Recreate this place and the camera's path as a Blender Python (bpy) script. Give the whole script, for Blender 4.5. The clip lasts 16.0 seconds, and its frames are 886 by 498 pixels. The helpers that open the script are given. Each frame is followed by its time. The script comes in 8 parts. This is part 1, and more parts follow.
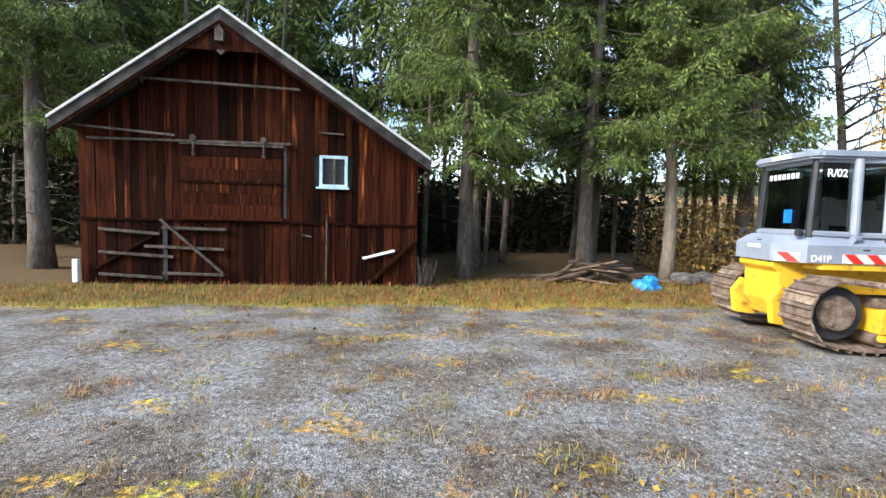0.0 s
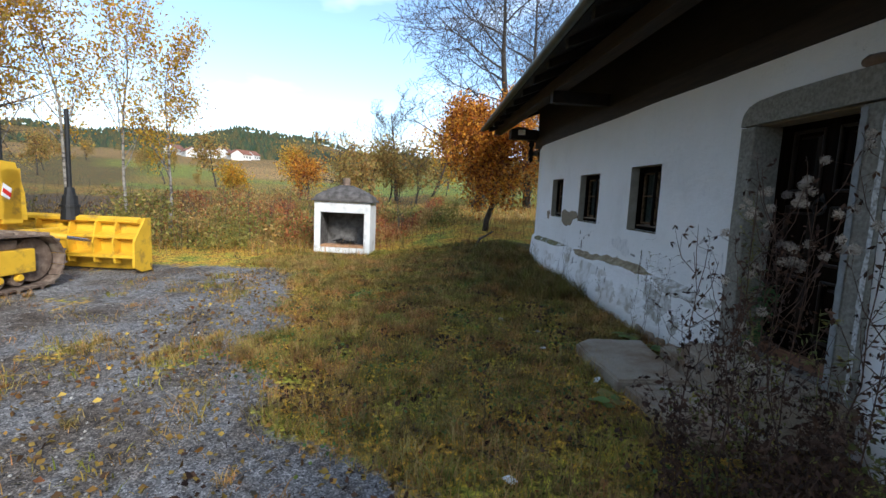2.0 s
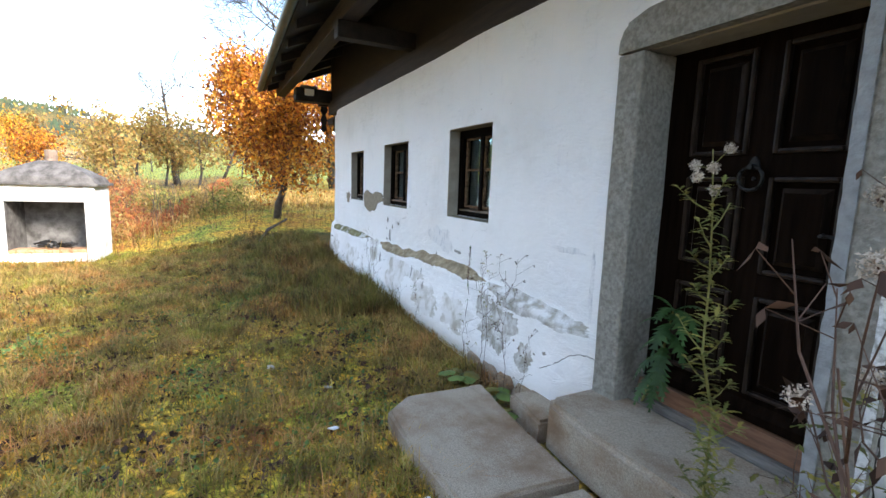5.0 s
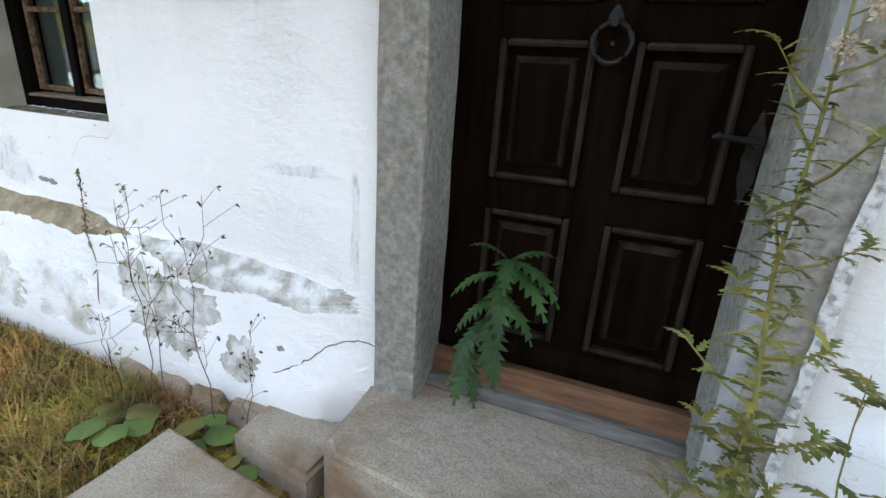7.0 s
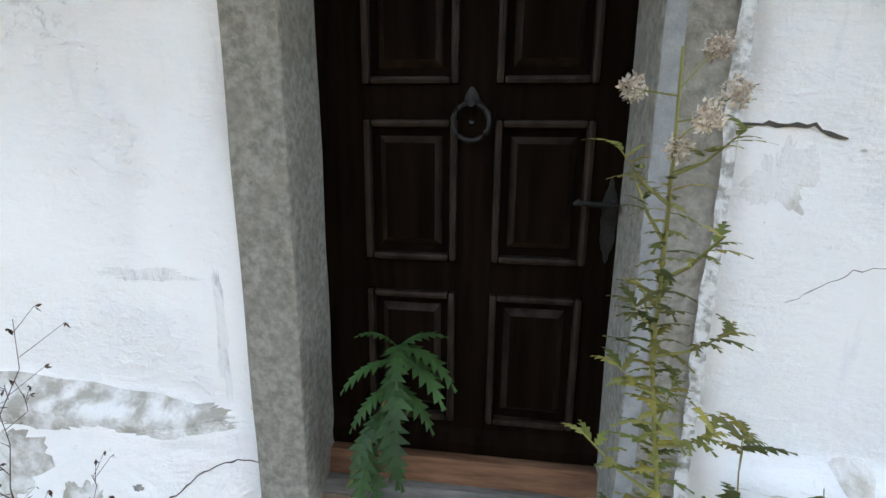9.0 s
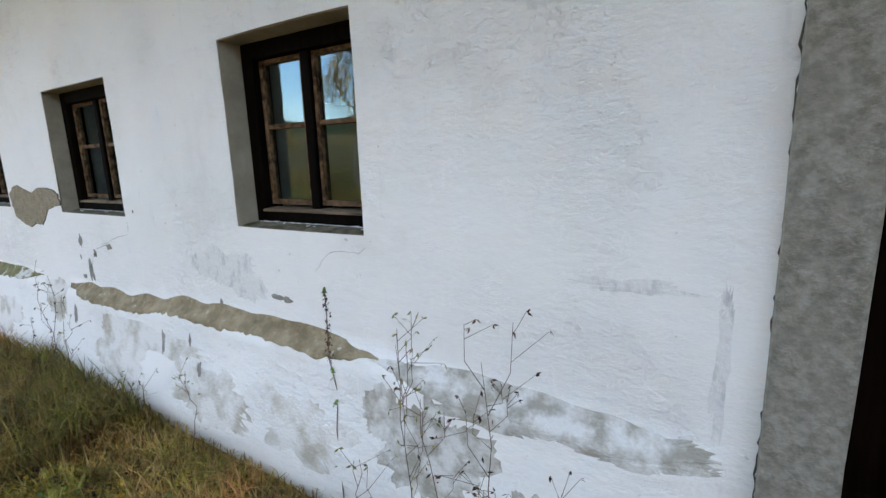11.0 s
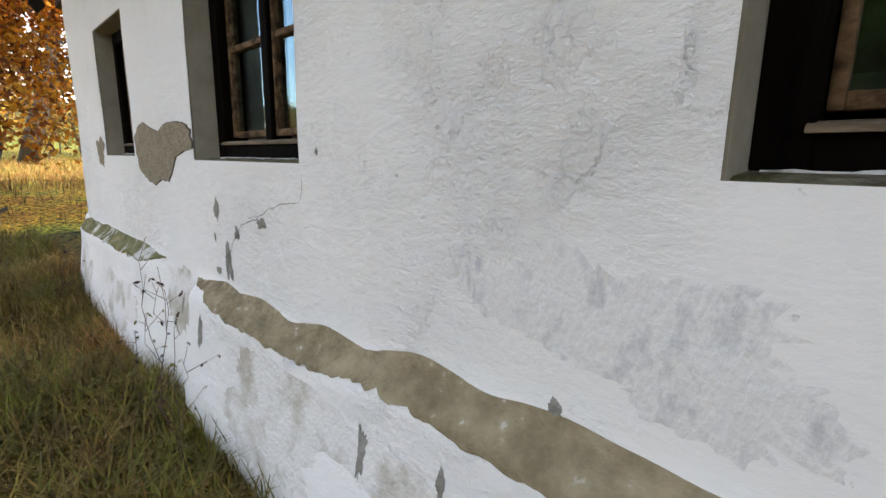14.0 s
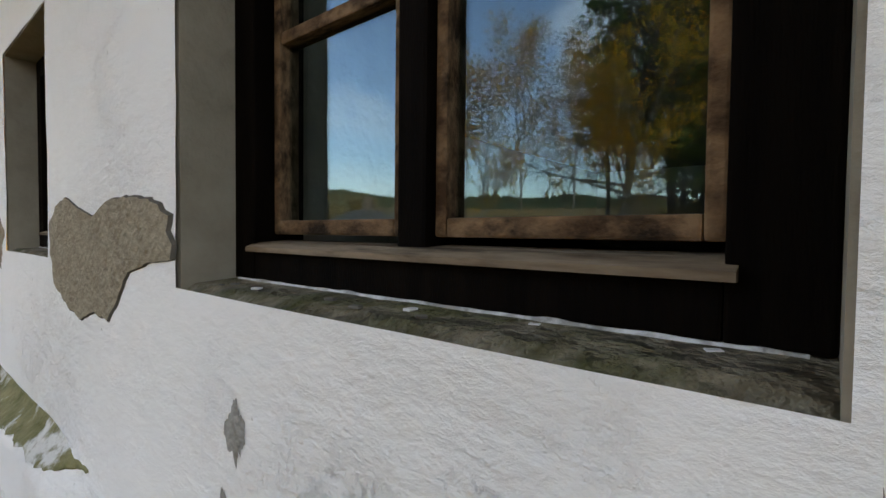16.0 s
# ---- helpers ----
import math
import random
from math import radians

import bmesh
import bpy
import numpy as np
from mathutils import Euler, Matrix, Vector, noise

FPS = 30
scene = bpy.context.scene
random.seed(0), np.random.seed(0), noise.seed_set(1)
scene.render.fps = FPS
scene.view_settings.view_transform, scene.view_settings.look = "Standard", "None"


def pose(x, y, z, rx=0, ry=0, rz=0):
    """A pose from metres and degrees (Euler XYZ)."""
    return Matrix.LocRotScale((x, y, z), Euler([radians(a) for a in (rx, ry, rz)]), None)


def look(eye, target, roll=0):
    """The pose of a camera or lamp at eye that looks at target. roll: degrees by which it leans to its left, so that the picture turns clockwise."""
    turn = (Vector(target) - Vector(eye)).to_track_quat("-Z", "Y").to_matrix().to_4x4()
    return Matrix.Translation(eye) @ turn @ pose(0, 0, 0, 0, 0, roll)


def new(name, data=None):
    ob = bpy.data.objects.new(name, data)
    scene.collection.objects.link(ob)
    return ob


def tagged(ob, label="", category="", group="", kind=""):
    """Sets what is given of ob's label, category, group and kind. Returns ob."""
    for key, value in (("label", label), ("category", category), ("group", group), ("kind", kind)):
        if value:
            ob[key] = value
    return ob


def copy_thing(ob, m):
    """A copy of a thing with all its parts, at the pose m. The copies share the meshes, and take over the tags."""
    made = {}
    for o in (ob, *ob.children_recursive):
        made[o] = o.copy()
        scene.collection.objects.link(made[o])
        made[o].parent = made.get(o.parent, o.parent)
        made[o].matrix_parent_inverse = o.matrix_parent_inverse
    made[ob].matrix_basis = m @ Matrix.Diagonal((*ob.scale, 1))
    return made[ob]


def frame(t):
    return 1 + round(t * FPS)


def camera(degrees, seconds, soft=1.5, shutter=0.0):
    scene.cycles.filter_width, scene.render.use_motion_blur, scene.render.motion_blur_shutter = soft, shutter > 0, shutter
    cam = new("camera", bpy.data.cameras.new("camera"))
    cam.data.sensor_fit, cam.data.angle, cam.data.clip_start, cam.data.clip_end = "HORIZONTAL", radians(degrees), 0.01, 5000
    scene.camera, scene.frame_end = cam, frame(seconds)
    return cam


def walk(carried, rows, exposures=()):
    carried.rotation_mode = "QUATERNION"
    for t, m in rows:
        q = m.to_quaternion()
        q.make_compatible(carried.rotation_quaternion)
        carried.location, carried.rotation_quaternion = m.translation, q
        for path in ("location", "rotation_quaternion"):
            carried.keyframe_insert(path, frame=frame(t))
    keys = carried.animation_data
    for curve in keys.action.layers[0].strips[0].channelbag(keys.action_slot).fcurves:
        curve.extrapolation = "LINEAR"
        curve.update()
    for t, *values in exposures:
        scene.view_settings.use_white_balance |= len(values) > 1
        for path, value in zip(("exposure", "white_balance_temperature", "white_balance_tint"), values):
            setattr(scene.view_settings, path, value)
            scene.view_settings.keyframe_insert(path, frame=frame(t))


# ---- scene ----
cam = camera(86.8, 16.0)
PATH = [
    (0, (-5.467, 3.276, 1.658), (-5.218, 5.256, 1.521), 1.6),
    (0.5, (-5.141, 3.279, 1.646), (-4.124, 4.995, 1.491), 2.7),
    (0.7, (-5.007, 3.307, 1.638), (-3.667, 4.784, 1.484), 3.1),
    (1, (-4.808, 3.293, 1.618), (-3.073, 4.273, 1.45), 3.3),
    (1.5, (-4.415, 3.085, 1.631), (-2.449, 3.387, 1.42), 2.9),
    (2, (-4.059, 2.909, 1.628), (-2.077, 2.775, 1.4), 2.7),
    (2.5, (-3.658, 2.786, 1.631), (-1.712, 2.404, 1.371), 1.6),
    (3, (-3.409, 2.641, 1.571), (-1.509, 2.081, 1.292), 1.9),
    (3.2, (-3.27, 2.542, 1.587), (-1.381, 1.948, 1.311), 2.0),
    (5.3, (-1.802, 2.082, 1.593), (-0.088, 1.084, 1.337), 2.6),
    (5.5, (-1.653, 2.055, 1.583), (0.007, 0.966, 1.342), 3.1),
    (6, (-1.282, 1.838, 1.515), (0.186, 0.506, 1.249), 4.1),
    (6.5, (-0.983, 1.61, 1.488), (0.141, 0.001, 1.104), 4.4),
    (7, (-0.764, 1.404, 1.533), (-0.089, -0.356, 0.862), 3.7),
    (7.5, (-0.761, 1.337, 1.506), (-0.276, -0.448, 0.744), 2.6),
    (8, (-0.724, 1.298, 1.5), (-0.427, -0.49, 0.654), 2.0),
    (8.5, (-0.754, 1.271, 1.514), (-0.498, -0.565, 0.764), 1.1),
    (9, (-0.762, 1.295, 1.616), (-0.506, -0.636, 1.165), 0.6),
    (9.5, (-0.62, 1.365, 1.607), (-0.216, -0.556, 1.225), -0.1),
    (10, (-0.36, 1.508, 1.582), (0.277, -0.341, 1.162), -0.9),
    (10.2, (-0.277, 1.541, 1.58), (0.478, -0.255, 1.129), -1.0),
    (12.3, (0.928, 0.874, 1.449), (2.087, -0.745, 1.196), -2.1),
    (12.5, (1.043, 0.81, 1.412), (2.188, -0.81, 1.157), -2.1),
    (13, (1.341, 0.661, 1.419), (2.496, -0.945, 1.123), -2.2),
    (13.5, (1.557, 0.587, 1.386), (2.732, -1.0, 1.066), -0.2),
    (14, (1.954, 0.69, 1.308), (3.327, -0.714, 0.927), 0.7),
    (14.5, (2.425, 0.761, 1.365), (3.97, -0.446, 0.971), 0.3),
    (15, (2.795, 0.566, 1.38), (4.405, -0.58, 1.075), -0.2),
    (15.5, (3.007, 0.444, 1.369), (4.489, -0.888, 1.203), 0.2),
    (16, (3.224, 0.323, 1.385), (4.498, -1.217, 1.318), 0.6),
]
walk(cam, [(t, look(eye, target, roll)) for t, eye, target, roll in PATH],
     [(0, 1.75, 6300, 9), (0.7, 0.85, 6100, 9), (1.0, 0.4, 6050, 8), (1.5, 0.62, 5700, 7), (2.0, 0.95, 6000, 9), (2.5, 1.55, 6300, 10), (3.2, 2.2, 6600, 11), (5.5, 2.6, 6400, 11), (6.5, 2.95, 6700, 11), (7.2, 3.12, 7100, 11), (9.0, 3.05, 7200, 11), (10.0, 2.9, 6900, 11), (12.5, 2.08, 7200, 13), (13.0, 2.26, 7400, 13), (13.5, 2.48, 7800, 14), (14.0, 2.3, 7800, 14), (14.5, 1.98, 7600, 13), (15.5, 1.82, 7700, 13), (16, 2.08, 7900, 14)])

# ---- world, sun, exposure ----
SUN_AZ, SUN_EL = 203.0, 31.0
world = bpy.data.worlds.new("sky")
scene.world = world
world.use_nodes = True
wn, wl = world.node_tree.nodes, world.node_tree.links
wn.clear()
w_out = wn.new("ShaderNodeOutputWorld")
w_mix = wn.new("ShaderNodeMixShader")
w_sky = wn.new("ShaderNodeTexSky")
w_sky.sky_type, w_sky.sun_disc = "NISHITA", False
w_sky.sun_elevation, w_sky.sun_rotation = radians(SUN_EL), radians(90 - SUN_AZ)
w_sky.air_density, w_sky.dust_density, w_sky.ozone_density = 1.0, 0.6, 1.2
w_bg1, w_bg2 = wn.new("ShaderNodeBackground"), wn.new("ShaderNodeBackground")
w_bg1.inputs["Strength"].default_value = 0.15
w_bg2.inputs["Color"].default_value = (0.93, 0.96, 1.0, 1)
w_bg2.inputs["Strength"].default_value = 1.25
w_tc, w_map = wn.new("ShaderNodeTexCoord"), wn.new("ShaderNodeMapping")
w_map.inputs["Scale"].default_value = (1.0, 1.0, 2.6)
w_map.inputs["Location"].default_value = (3.3, 1.9, 0.7)
w_noise, w_ramp = wn.new("ShaderNodeTexNoise"), wn.new("ShaderNodeValToRGB")
w_noise.inputs["Scale"].default_value, w_noise.inputs["Detail"].default_value = 1.9, 5.0
w_noise.inputs["Roughness"].default_value = 0.52
w_ramp.color_ramp.elements[0].position, w_ramp.color_ramp.elements[1].position = 0.50, 0.74
wl.new(w_tc.outputs["Generated"], w_map.inputs["Vector"])
wl.new(w_map.outputs["Vector"], w_noise.inputs["Vector"])
wl.new(w_noise.outputs["Fac"], w_ramp.inputs["Fac"])
wl.new(w_sky.outputs["Color"], w_bg1.inputs["Color"])
wl.new(w_ramp.outputs["Color"], w_mix.inputs["Fac"])
wl.new(w_bg1.outputs["Background"], w_mix.inputs[1])
wl.new(w_bg2.outputs["Background"], w_mix.inputs[2])
wl.new(w_mix.outputs["Shader"], w_out.inputs["Surface"])

sun = new("sun", bpy.data.lights.new("sun", "SUN"))
sun.data.energy, sun.data.angle, sun.data.color = 2.2, radians(14.0), (1.0, 0.94, 0.85)
_az, _el = radians(SUN_AZ), radians(SUN_EL)
sun.matrix_world = look((math.cos(_az) * math.cos(_el) * 50, math.sin(_az) * math.cos(_el) * 50, math.sin(_el) * 50), (0, 0, 0))


# ---- materials ----
def mat(name, c1, c2, scale=4.0, rough=0.8, bump=0.3, bscale=80.0, metal=0.0, c3=None, scale3=1.0, lo3=0.5, hi3=0.7,
        stretch=(1, 1, 1), rand=0.0, spec=0.4, dist=0.01, translucent=0.0, lo=0.35, hi=0.65, vary=0.0):
    """A procedural surface: two colours in a fine pattern, a third in large stains, a bump, a variation from piece to piece."""
    m = bpy.data.materials.new(name)
    m.use_nodes = True
    n, l = m.node_tree.nodes, m.node_tree.links
    b = n["Principled BSDF"]
    geo, mp = n.new("ShaderNodeNewGeometry"), n.new("ShaderNodeMapping")
    mp.inputs["Scale"].default_value = stretch
    l.new(geo.outputs["Position"], mp.inputs["Vector"])
    info = n.new("ShaderNodeObjectInfo")
    if rand:
        sc = n.new("ShaderNodeMath")
        sc.operation = "MULTIPLY"
        sc.inputs[1].default_value = 37.0
        l.new(info.outputs["Random"], sc.inputs[0])
        l.new(sc.outputs[0], mp.inputs["Location"])
    n1 = n.new("ShaderNodeTexNoise")
    n1.inputs["Scale"].default_value, n1.inputs["Detail"].default_value = scale, 6.0
    n1.inputs["Roughness"].default_value = 0.6
    l.new(mp.outputs["Vector"], n1.inputs["Vector"])
    r1 = n.new("ShaderNodeValToRGB")
    r1.color_ramp.elements[0].position, r1.color_ramp.elements[1].position = lo, hi
    r1.color_ramp.elements[0].color, r1.color_ramp.elements[1].color = (*c1, 1), (*c2, 1)
    l.new(n1.outputs["Fac"], r1.inputs["Fac"])
    col = r1.outputs["Color"]
    if c3:
        n3 = n.new("ShaderNodeTexNoise")
        n3.inputs["Scale"].default_value, n3.inputs["Detail"].default_value = scale3, 8.0
        n3.inputs["Roughness"].default_value = 0.65
        l.new(mp.outputs["Vector"], n3.inputs["Vector"])
        r3 = n.new("ShaderNodeValToRGB")
        r3.color_ramp.elements[0].position, r3.color_ramp.elements[1].position = lo3, hi3
        l.new(n3.outputs["Fac"], r3.inputs["Fac"])
        mx = n.new("ShaderNodeMix")
        mx.data_type = "RGBA"
        mx.inputs[7].default_value = (*c3, 1)
        l.new(r3.outputs["Color"], mx.inputs[0])
        l.new(col, mx.inputs[6])
        col = mx.outputs[2]
    if rand:
        hsv, mr = n.new("ShaderNodeHueSaturation"), n.new("ShaderNodeMapRange")
        mr.inputs["To Min"].default_value, mr.inputs["To Max"].default_value = 1 - rand, 1 + rand
        l.new(info.outputs["Random"], mr.inputs["Value"])
        l.new(mr.outputs["Result"], hsv.inputs["Value"])
        l.new(col, hsv.inputs["Color"])
        col = hsv.outputs["Color"]
    l.new(col, b.inputs["Base Color"])
    b.inputs["Roughness"].default_value, b.inputs["Metallic"].default_value = rough, metal
    b.inputs["Specular IOR Level"].default_value = spec
    if bump:
        nb, bp = n.new("ShaderNodeTexNoise"), n.new("ShaderNodeBump")
        nb.inputs["Scale"].default_value, nb.inputs["Detail"].default_value = bscale, 4.0
        l.new(mp.outputs["Vector"], nb.inputs["Vector"])
        bp.inputs["Strength"].default_value, bp.inputs["Distance"].default_value = bump, dist
        high = nb.outputs["Fac"]
        if vary:
            nv, rv, mv = n.new("ShaderNodeTexNoise"), n.new("ShaderNodeMapRange"), n.new("ShaderNodeMath")
            nv.inputs["Scale"].default_value, nv.inputs["Detail"].default_value = vary, 5.0
            l.new(mp.outputs["Vector"], nv.inputs["Vector"])
            rv.inputs["From Min"].default_value, rv.inputs["From Max"].default_value = 0.38, 0.66
            l.new(nv.outputs["Fac"], rv.inputs["Value"])
            mv.operation = "MULTIPLY"
            l.new(high, mv.inputs[0])
            l.new(rv.outputs["Result"], mv.inputs[1])
            ma = n.new("ShaderNodeMath")
            ma.operation = "MULTIPLY_ADD"
            l.new(nv.outputs["Fac"], ma.inputs[0])
            ma.inputs[1].default_value = 1.5
            l.new(mv.outputs[0], ma.inputs[2])
            high = ma.outputs[0]
        l.new(high, bp.inputs["Height"])
        l.new(bp.outputs["Normal"], b.inputs["Normal"])
    if translucent:
        tr, ms = n.new("ShaderNodeBsdfTranslucent"), n.new("ShaderNodeMixShader")
        l.new(col, tr.inputs["Color"])
        ms.inputs[0].default_value = translucent
        l.new(b.outputs[0], ms.inputs[1])
        l.new(tr.outputs[0], ms.inputs[2])
        l.new(ms.outputs[0], n["Material Output"].inputs["Surface"])
    return m


def leafy(name, cols, rough=0.6, translucent=0.35, patchy=False):
    """Leaves: each island of the mesh takes one of several colours."""
    m = bpy.data.materials.new(name)
    m.use_nodes = True
    n, l = m.node_tree.nodes, m.node_tree.links
    b = n["Principled BSDF"]
    geo, r = n.new("ShaderNodeNewGeometry"), n.new("ShaderNodeValToRGB")
    els = r.color_ramp.elements
    while len(els) < len(cols):
        els.new(0.5)
    for i, c in enumerate(cols):
        els[i].position, els[i].color = i / max(1, len(cols) - 1), (*c, 1)
    l.new(geo.outputs["Random Per Island"], r.inputs["Fac"])
    n1, mx = n.new("ShaderNodeTexNoise"), n.new("ShaderNodeMix")
    n1.inputs["Scale"].default_value, n1.inputs["Detail"].default_value = 4.5, 4.0
    l.new(geo.outputs["Position"], n1.inputs["Vector"])
    mx.data_type, mx.blend_type = "RGBA", "MULTIPLY"
    rr = n.new("ShaderNodeValToRGB")
    rr.color_ramp.elements[0].position, rr.color_ramp.elements[1].position = 0.3, 0.7
    rr.color_ramp.elements[0].color, rr.color_ramp.elements[1].color = (0.38, 0.36, 0.36, 1), (1.45, 1.4, 1.25, 1)
    l.new(n1.outputs["Fac"], rr.inputs["Fac"])
    mx.inputs[0].default_value = 1.0
    l.new(r.outputs["Color"], mx.inputs[6])
    l.new(rr.outputs["Color"], mx.inputs[7])
    col = mx.outputs[2]
    if patchy:
        n2, r2, m2 = n.new("ShaderNodeTexNoise"), n.new("ShaderNodeValToRGB"), n.new("ShaderNodeMix")
        n2.inputs["Scale"].default_value, n2.inputs["Detail"].default_value, n2.inputs["Roughness"].default_value = 1.7, 7.0, 0.65
        l.new(geo.outputs["Position"], n2.inputs["Vector"])
        els = r2.color_ramp.elements
        els.new(0.5)
        for e, (p, c) in zip(els, ((0.36, (0.80, 0.95, 0.60, 1)), (0.5, (1.0, 1.0, 0.9, 1)), (0.62, (1.25, 0.85, 0.75, 1)))):
            e.position, e.color = p, c
        l.new(n2.outputs["Fac"], r2.inputs["Fac"])
        m2.data_type, m2.blend_type = "RGBA", "MULTIPLY"
        m2.inputs[0].default_value = 1.0
        l.new(col, m2.inputs[6])
        l.new(r2.outputs["Color"], m2.inputs[7])
        col = m2.outputs[2]
    l.new(col, b.inputs["Base Color"])
    b.inputs["Roughness"].default_value = rough
    b.inputs["Specular IOR Level"].default_value = 0.25
    tr, ms = n.new("ShaderNodeBsdfTranslucent"), n.new("ShaderNodeMixShader")
    l.new(col, tr.inputs["Color"])
    ms.inputs[0].default_value = translucent
    l.new(b.outputs[0], ms.inputs[1])
    l.new(tr.outputs[0], ms.inputs[2])
    l.new(ms.outputs[0], n["Material Output"].inputs["Surface"])
    return m


def glassy(name, gloss=0.07, tint=(0.9, 0.95, 1.0), clear=(0.75, 0.8, 0.8)):
    """Thin clear glass, more mirror-like at a slant, the same from both sides."""
    m = bpy.data.materials.new(name)
    m.use_nodes = True
    n, l = m.node_tree.nodes, m.node_tree.links
    n.remove(n["Principled BSDF"])
    lw, pw, ma = n.new("ShaderNodeLayerWeight"), n.new("ShaderNodeMath"), n.new("ShaderNodeMath")
    tr, gl, ms = n.new("ShaderNodeBsdfTransparent"), n.new("ShaderNodeBsdfGlossy"), n.new("ShaderNodeMixShader")
    lw.inputs["Blend"].default_value = 0.5
    pw.operation, pw.inputs[1].default_value = "POWER", 4.0
    ma.operation, ma.inputs[1].default_value, ma.inputs[2].default_value = "MULTIPLY_ADD", 0.6, gloss
    l.new(lw.outputs["Facing"], pw.inputs[0])
    l.new(pw.outputs[0], ma.inputs[0])
    tr.inputs["Color"].default_value = (*clear, 1)
    gl.inputs["Color"].default_value, gl.inputs["Roughness"].default_value = (*tint, 1), 0.012
    l.new(ma.outputs[0], ms.inputs[0])
    l.new(tr.outputs[0], ms.inputs[1])
    l.new(gl.outputs[0], ms.inputs[2])
    l.new(ms.outputs[0], n["Material Output"].inputs["Surface"])
    return m


def plaster(name):
    """Old limewash on trowelled plaster: ridges, lost flakes, pits, faint grey and warm clouds."""
    m = bpy.data.materials.new(name)
    m.use_nodes = True
    n, l = m.node_tree.nodes, m.node_tree.links
    b = n["Principled BSDF"]
    geo = n.new("ShaderNodeNewGeometry")

    def tex(scale, stretch, detail=6.0, rough=0.6):
        mp, t = n.new("ShaderNodeMapping"), n.new("ShaderNodeTexNoise")
        mp.inputs["Scale"].default_value = stretch
        l.new(geo.outputs["Position"], mp.inputs["Vector"])
        l.new(mp.outputs["Vector"], t.inputs["Vector"])
        t.inputs["Scale"].default_value, t.inputs["Detail"].default_value, t.inputs["Roughness"].default_value = scale, detail, rough
        return t.outputs["Fac"]

    def ramp(src, stops):
        r = n.new("ShaderNodeValToRGB")
        els = r.color_ramp.elements
        while len(els) < len(stops):
            els.new(0.5)
        for e, (p, c) in zip(els, stops):
            e.position, e.color = p, (*c, 1)
        l.new(src, r.inputs["Fac"])
        return r.outputs["Color"]

    def mul(a, c):
        x = n.new("ShaderNodeMix")
        x.data_type, x.blend_type = "RGBA", "MULTIPLY"
        x.inputs[0].default_value = 1.0
        l.new(a, x.inputs[6])
        l.new(c, x.inputs[7])
        return x.outputs[2]

    def total(parts):
        out = None
        for src, k in parts:
            q = n.new("ShaderNodeMath")
            q.operation = "MULTIPLY_ADD"
            l.new(src, q.inputs[0])
            q.inputs[1].default_value = k
            q.inputs[2].default_value = 0.0
            if out is not None:
                l.new(out, q.inputs[2])
            out = q.outputs[0]
        return out
    ridge = tex(7.0, (1, 1, 1.7), 10.0, 0.64)
    grain = tex(75.0, (1, 1, 1.2), 6.0, 0.7)
    coarse = tex(3.2, (1, 1, 1.3), 3.0)
    flake = ramp(tex(7.0, (1, 1, 1), 10.0, 0.68), ((0.565, (0, 0, 0)), (0.58, (1, 1, 1))))
    pits = ramp(tex(26.0, (1, 1, 1), 8.0, 0.7), ((0.245, (0, 0, 0)), (0.33, (1, 1, 1))))
    cloud = ramp(tex(1.1, (1, 1, 0.8), 7.0, 0.62), ((0.30, (0.77, 0.765, 0.75)), (0.44, (0.85, 0.85, 0.84)), (0.62, (0.88, 0.88, 0.875))))
    streak = ramp(tex(5.0, (3, 3, 0.5), 6.0, 0.6), ((0.28, (0.93, 0.935, 0.95)), (0.38, (1, 1, 1))))
    worn = ramp(tex(15.0, (1, 1, 1.3), 9.0, 0.7), ((0.30, (0.62, 0.61, 0.58)), (0.345, (1, 1, 1))))
    pit_tone = ramp(tex(26.0, (1, 1, 1), 8.0, 0.7), ((0.26, (0.36, 0.34, 0.31)), (0.30, (1, 1, 1))))
    l.new(mul(mul(mul(cloud, streak), worn), pit_tone), b.inputs["Base Color"])
    b.inputs["Roughness"].default_value = 0.92
    b.inputs["Specular IOR Level"].default_value = 0.25
    # smooth and rough stretches of trowel work
    zone = n.new("ShaderNodeMapRange")
    zone.inputs["From Min"].default_value, zone.inputs["From Max"].default_value = 0.40, 0.62
    zone.inputs["To Min"].default_value, zone.inputs["To Max"].default_value = 0.22, 1.0
    l.new(tex(1.3, (1, 1, 1), 3.0), zone.inputs["Value"])
    bp = n.new("ShaderNodeBump")
    bp.inputs["Distance"].default_value = 0.026
    l.new(zone.outputs["Result"], bp.inputs["Strength"])
    l.new(total(((ridge, 1.2), (grain, 0.13), (coarse, 0.4), (flake, 0.13), (pits, 0.20))), bp.inputs["Height"])
    l.new(bp.outputs["Normal"], b.inputs["Normal"])
    return m


M_PLASTER = plaster("whitewashed plaster")
M_REVEAL = mat("grey-brown reveal plaster", (0.24, 0.212, 0.165), (0.335, 0.30, 0.24), 6, 0.92, 0.6, 60, c3=(0.15, 0.13, 0.095), scale3=3, lo3=0.55, hi3=0.75, vary=5)
M_LEDGE = mat("sandy mortar ledge", (0.19, 0.15, 0.09), (0.37, 0.305, 0.20), 11, 0.95, 0.9, 55, c3=(0.52, 0.50, 0.45), scale3=22, lo3=0.62, hi3=0.70, dist=0.015, vary=9)
M_SILL = mat("mossy mortar sill", (0.105, 0.085, 0.052), (0.25, 0.215, 0.15), 22, 0.95, 1.0, 70, c3=(0.075, 0.075, 0.024), scale3=7, lo3=0.48, hi3=0.62, dist=0.03, vary=14)
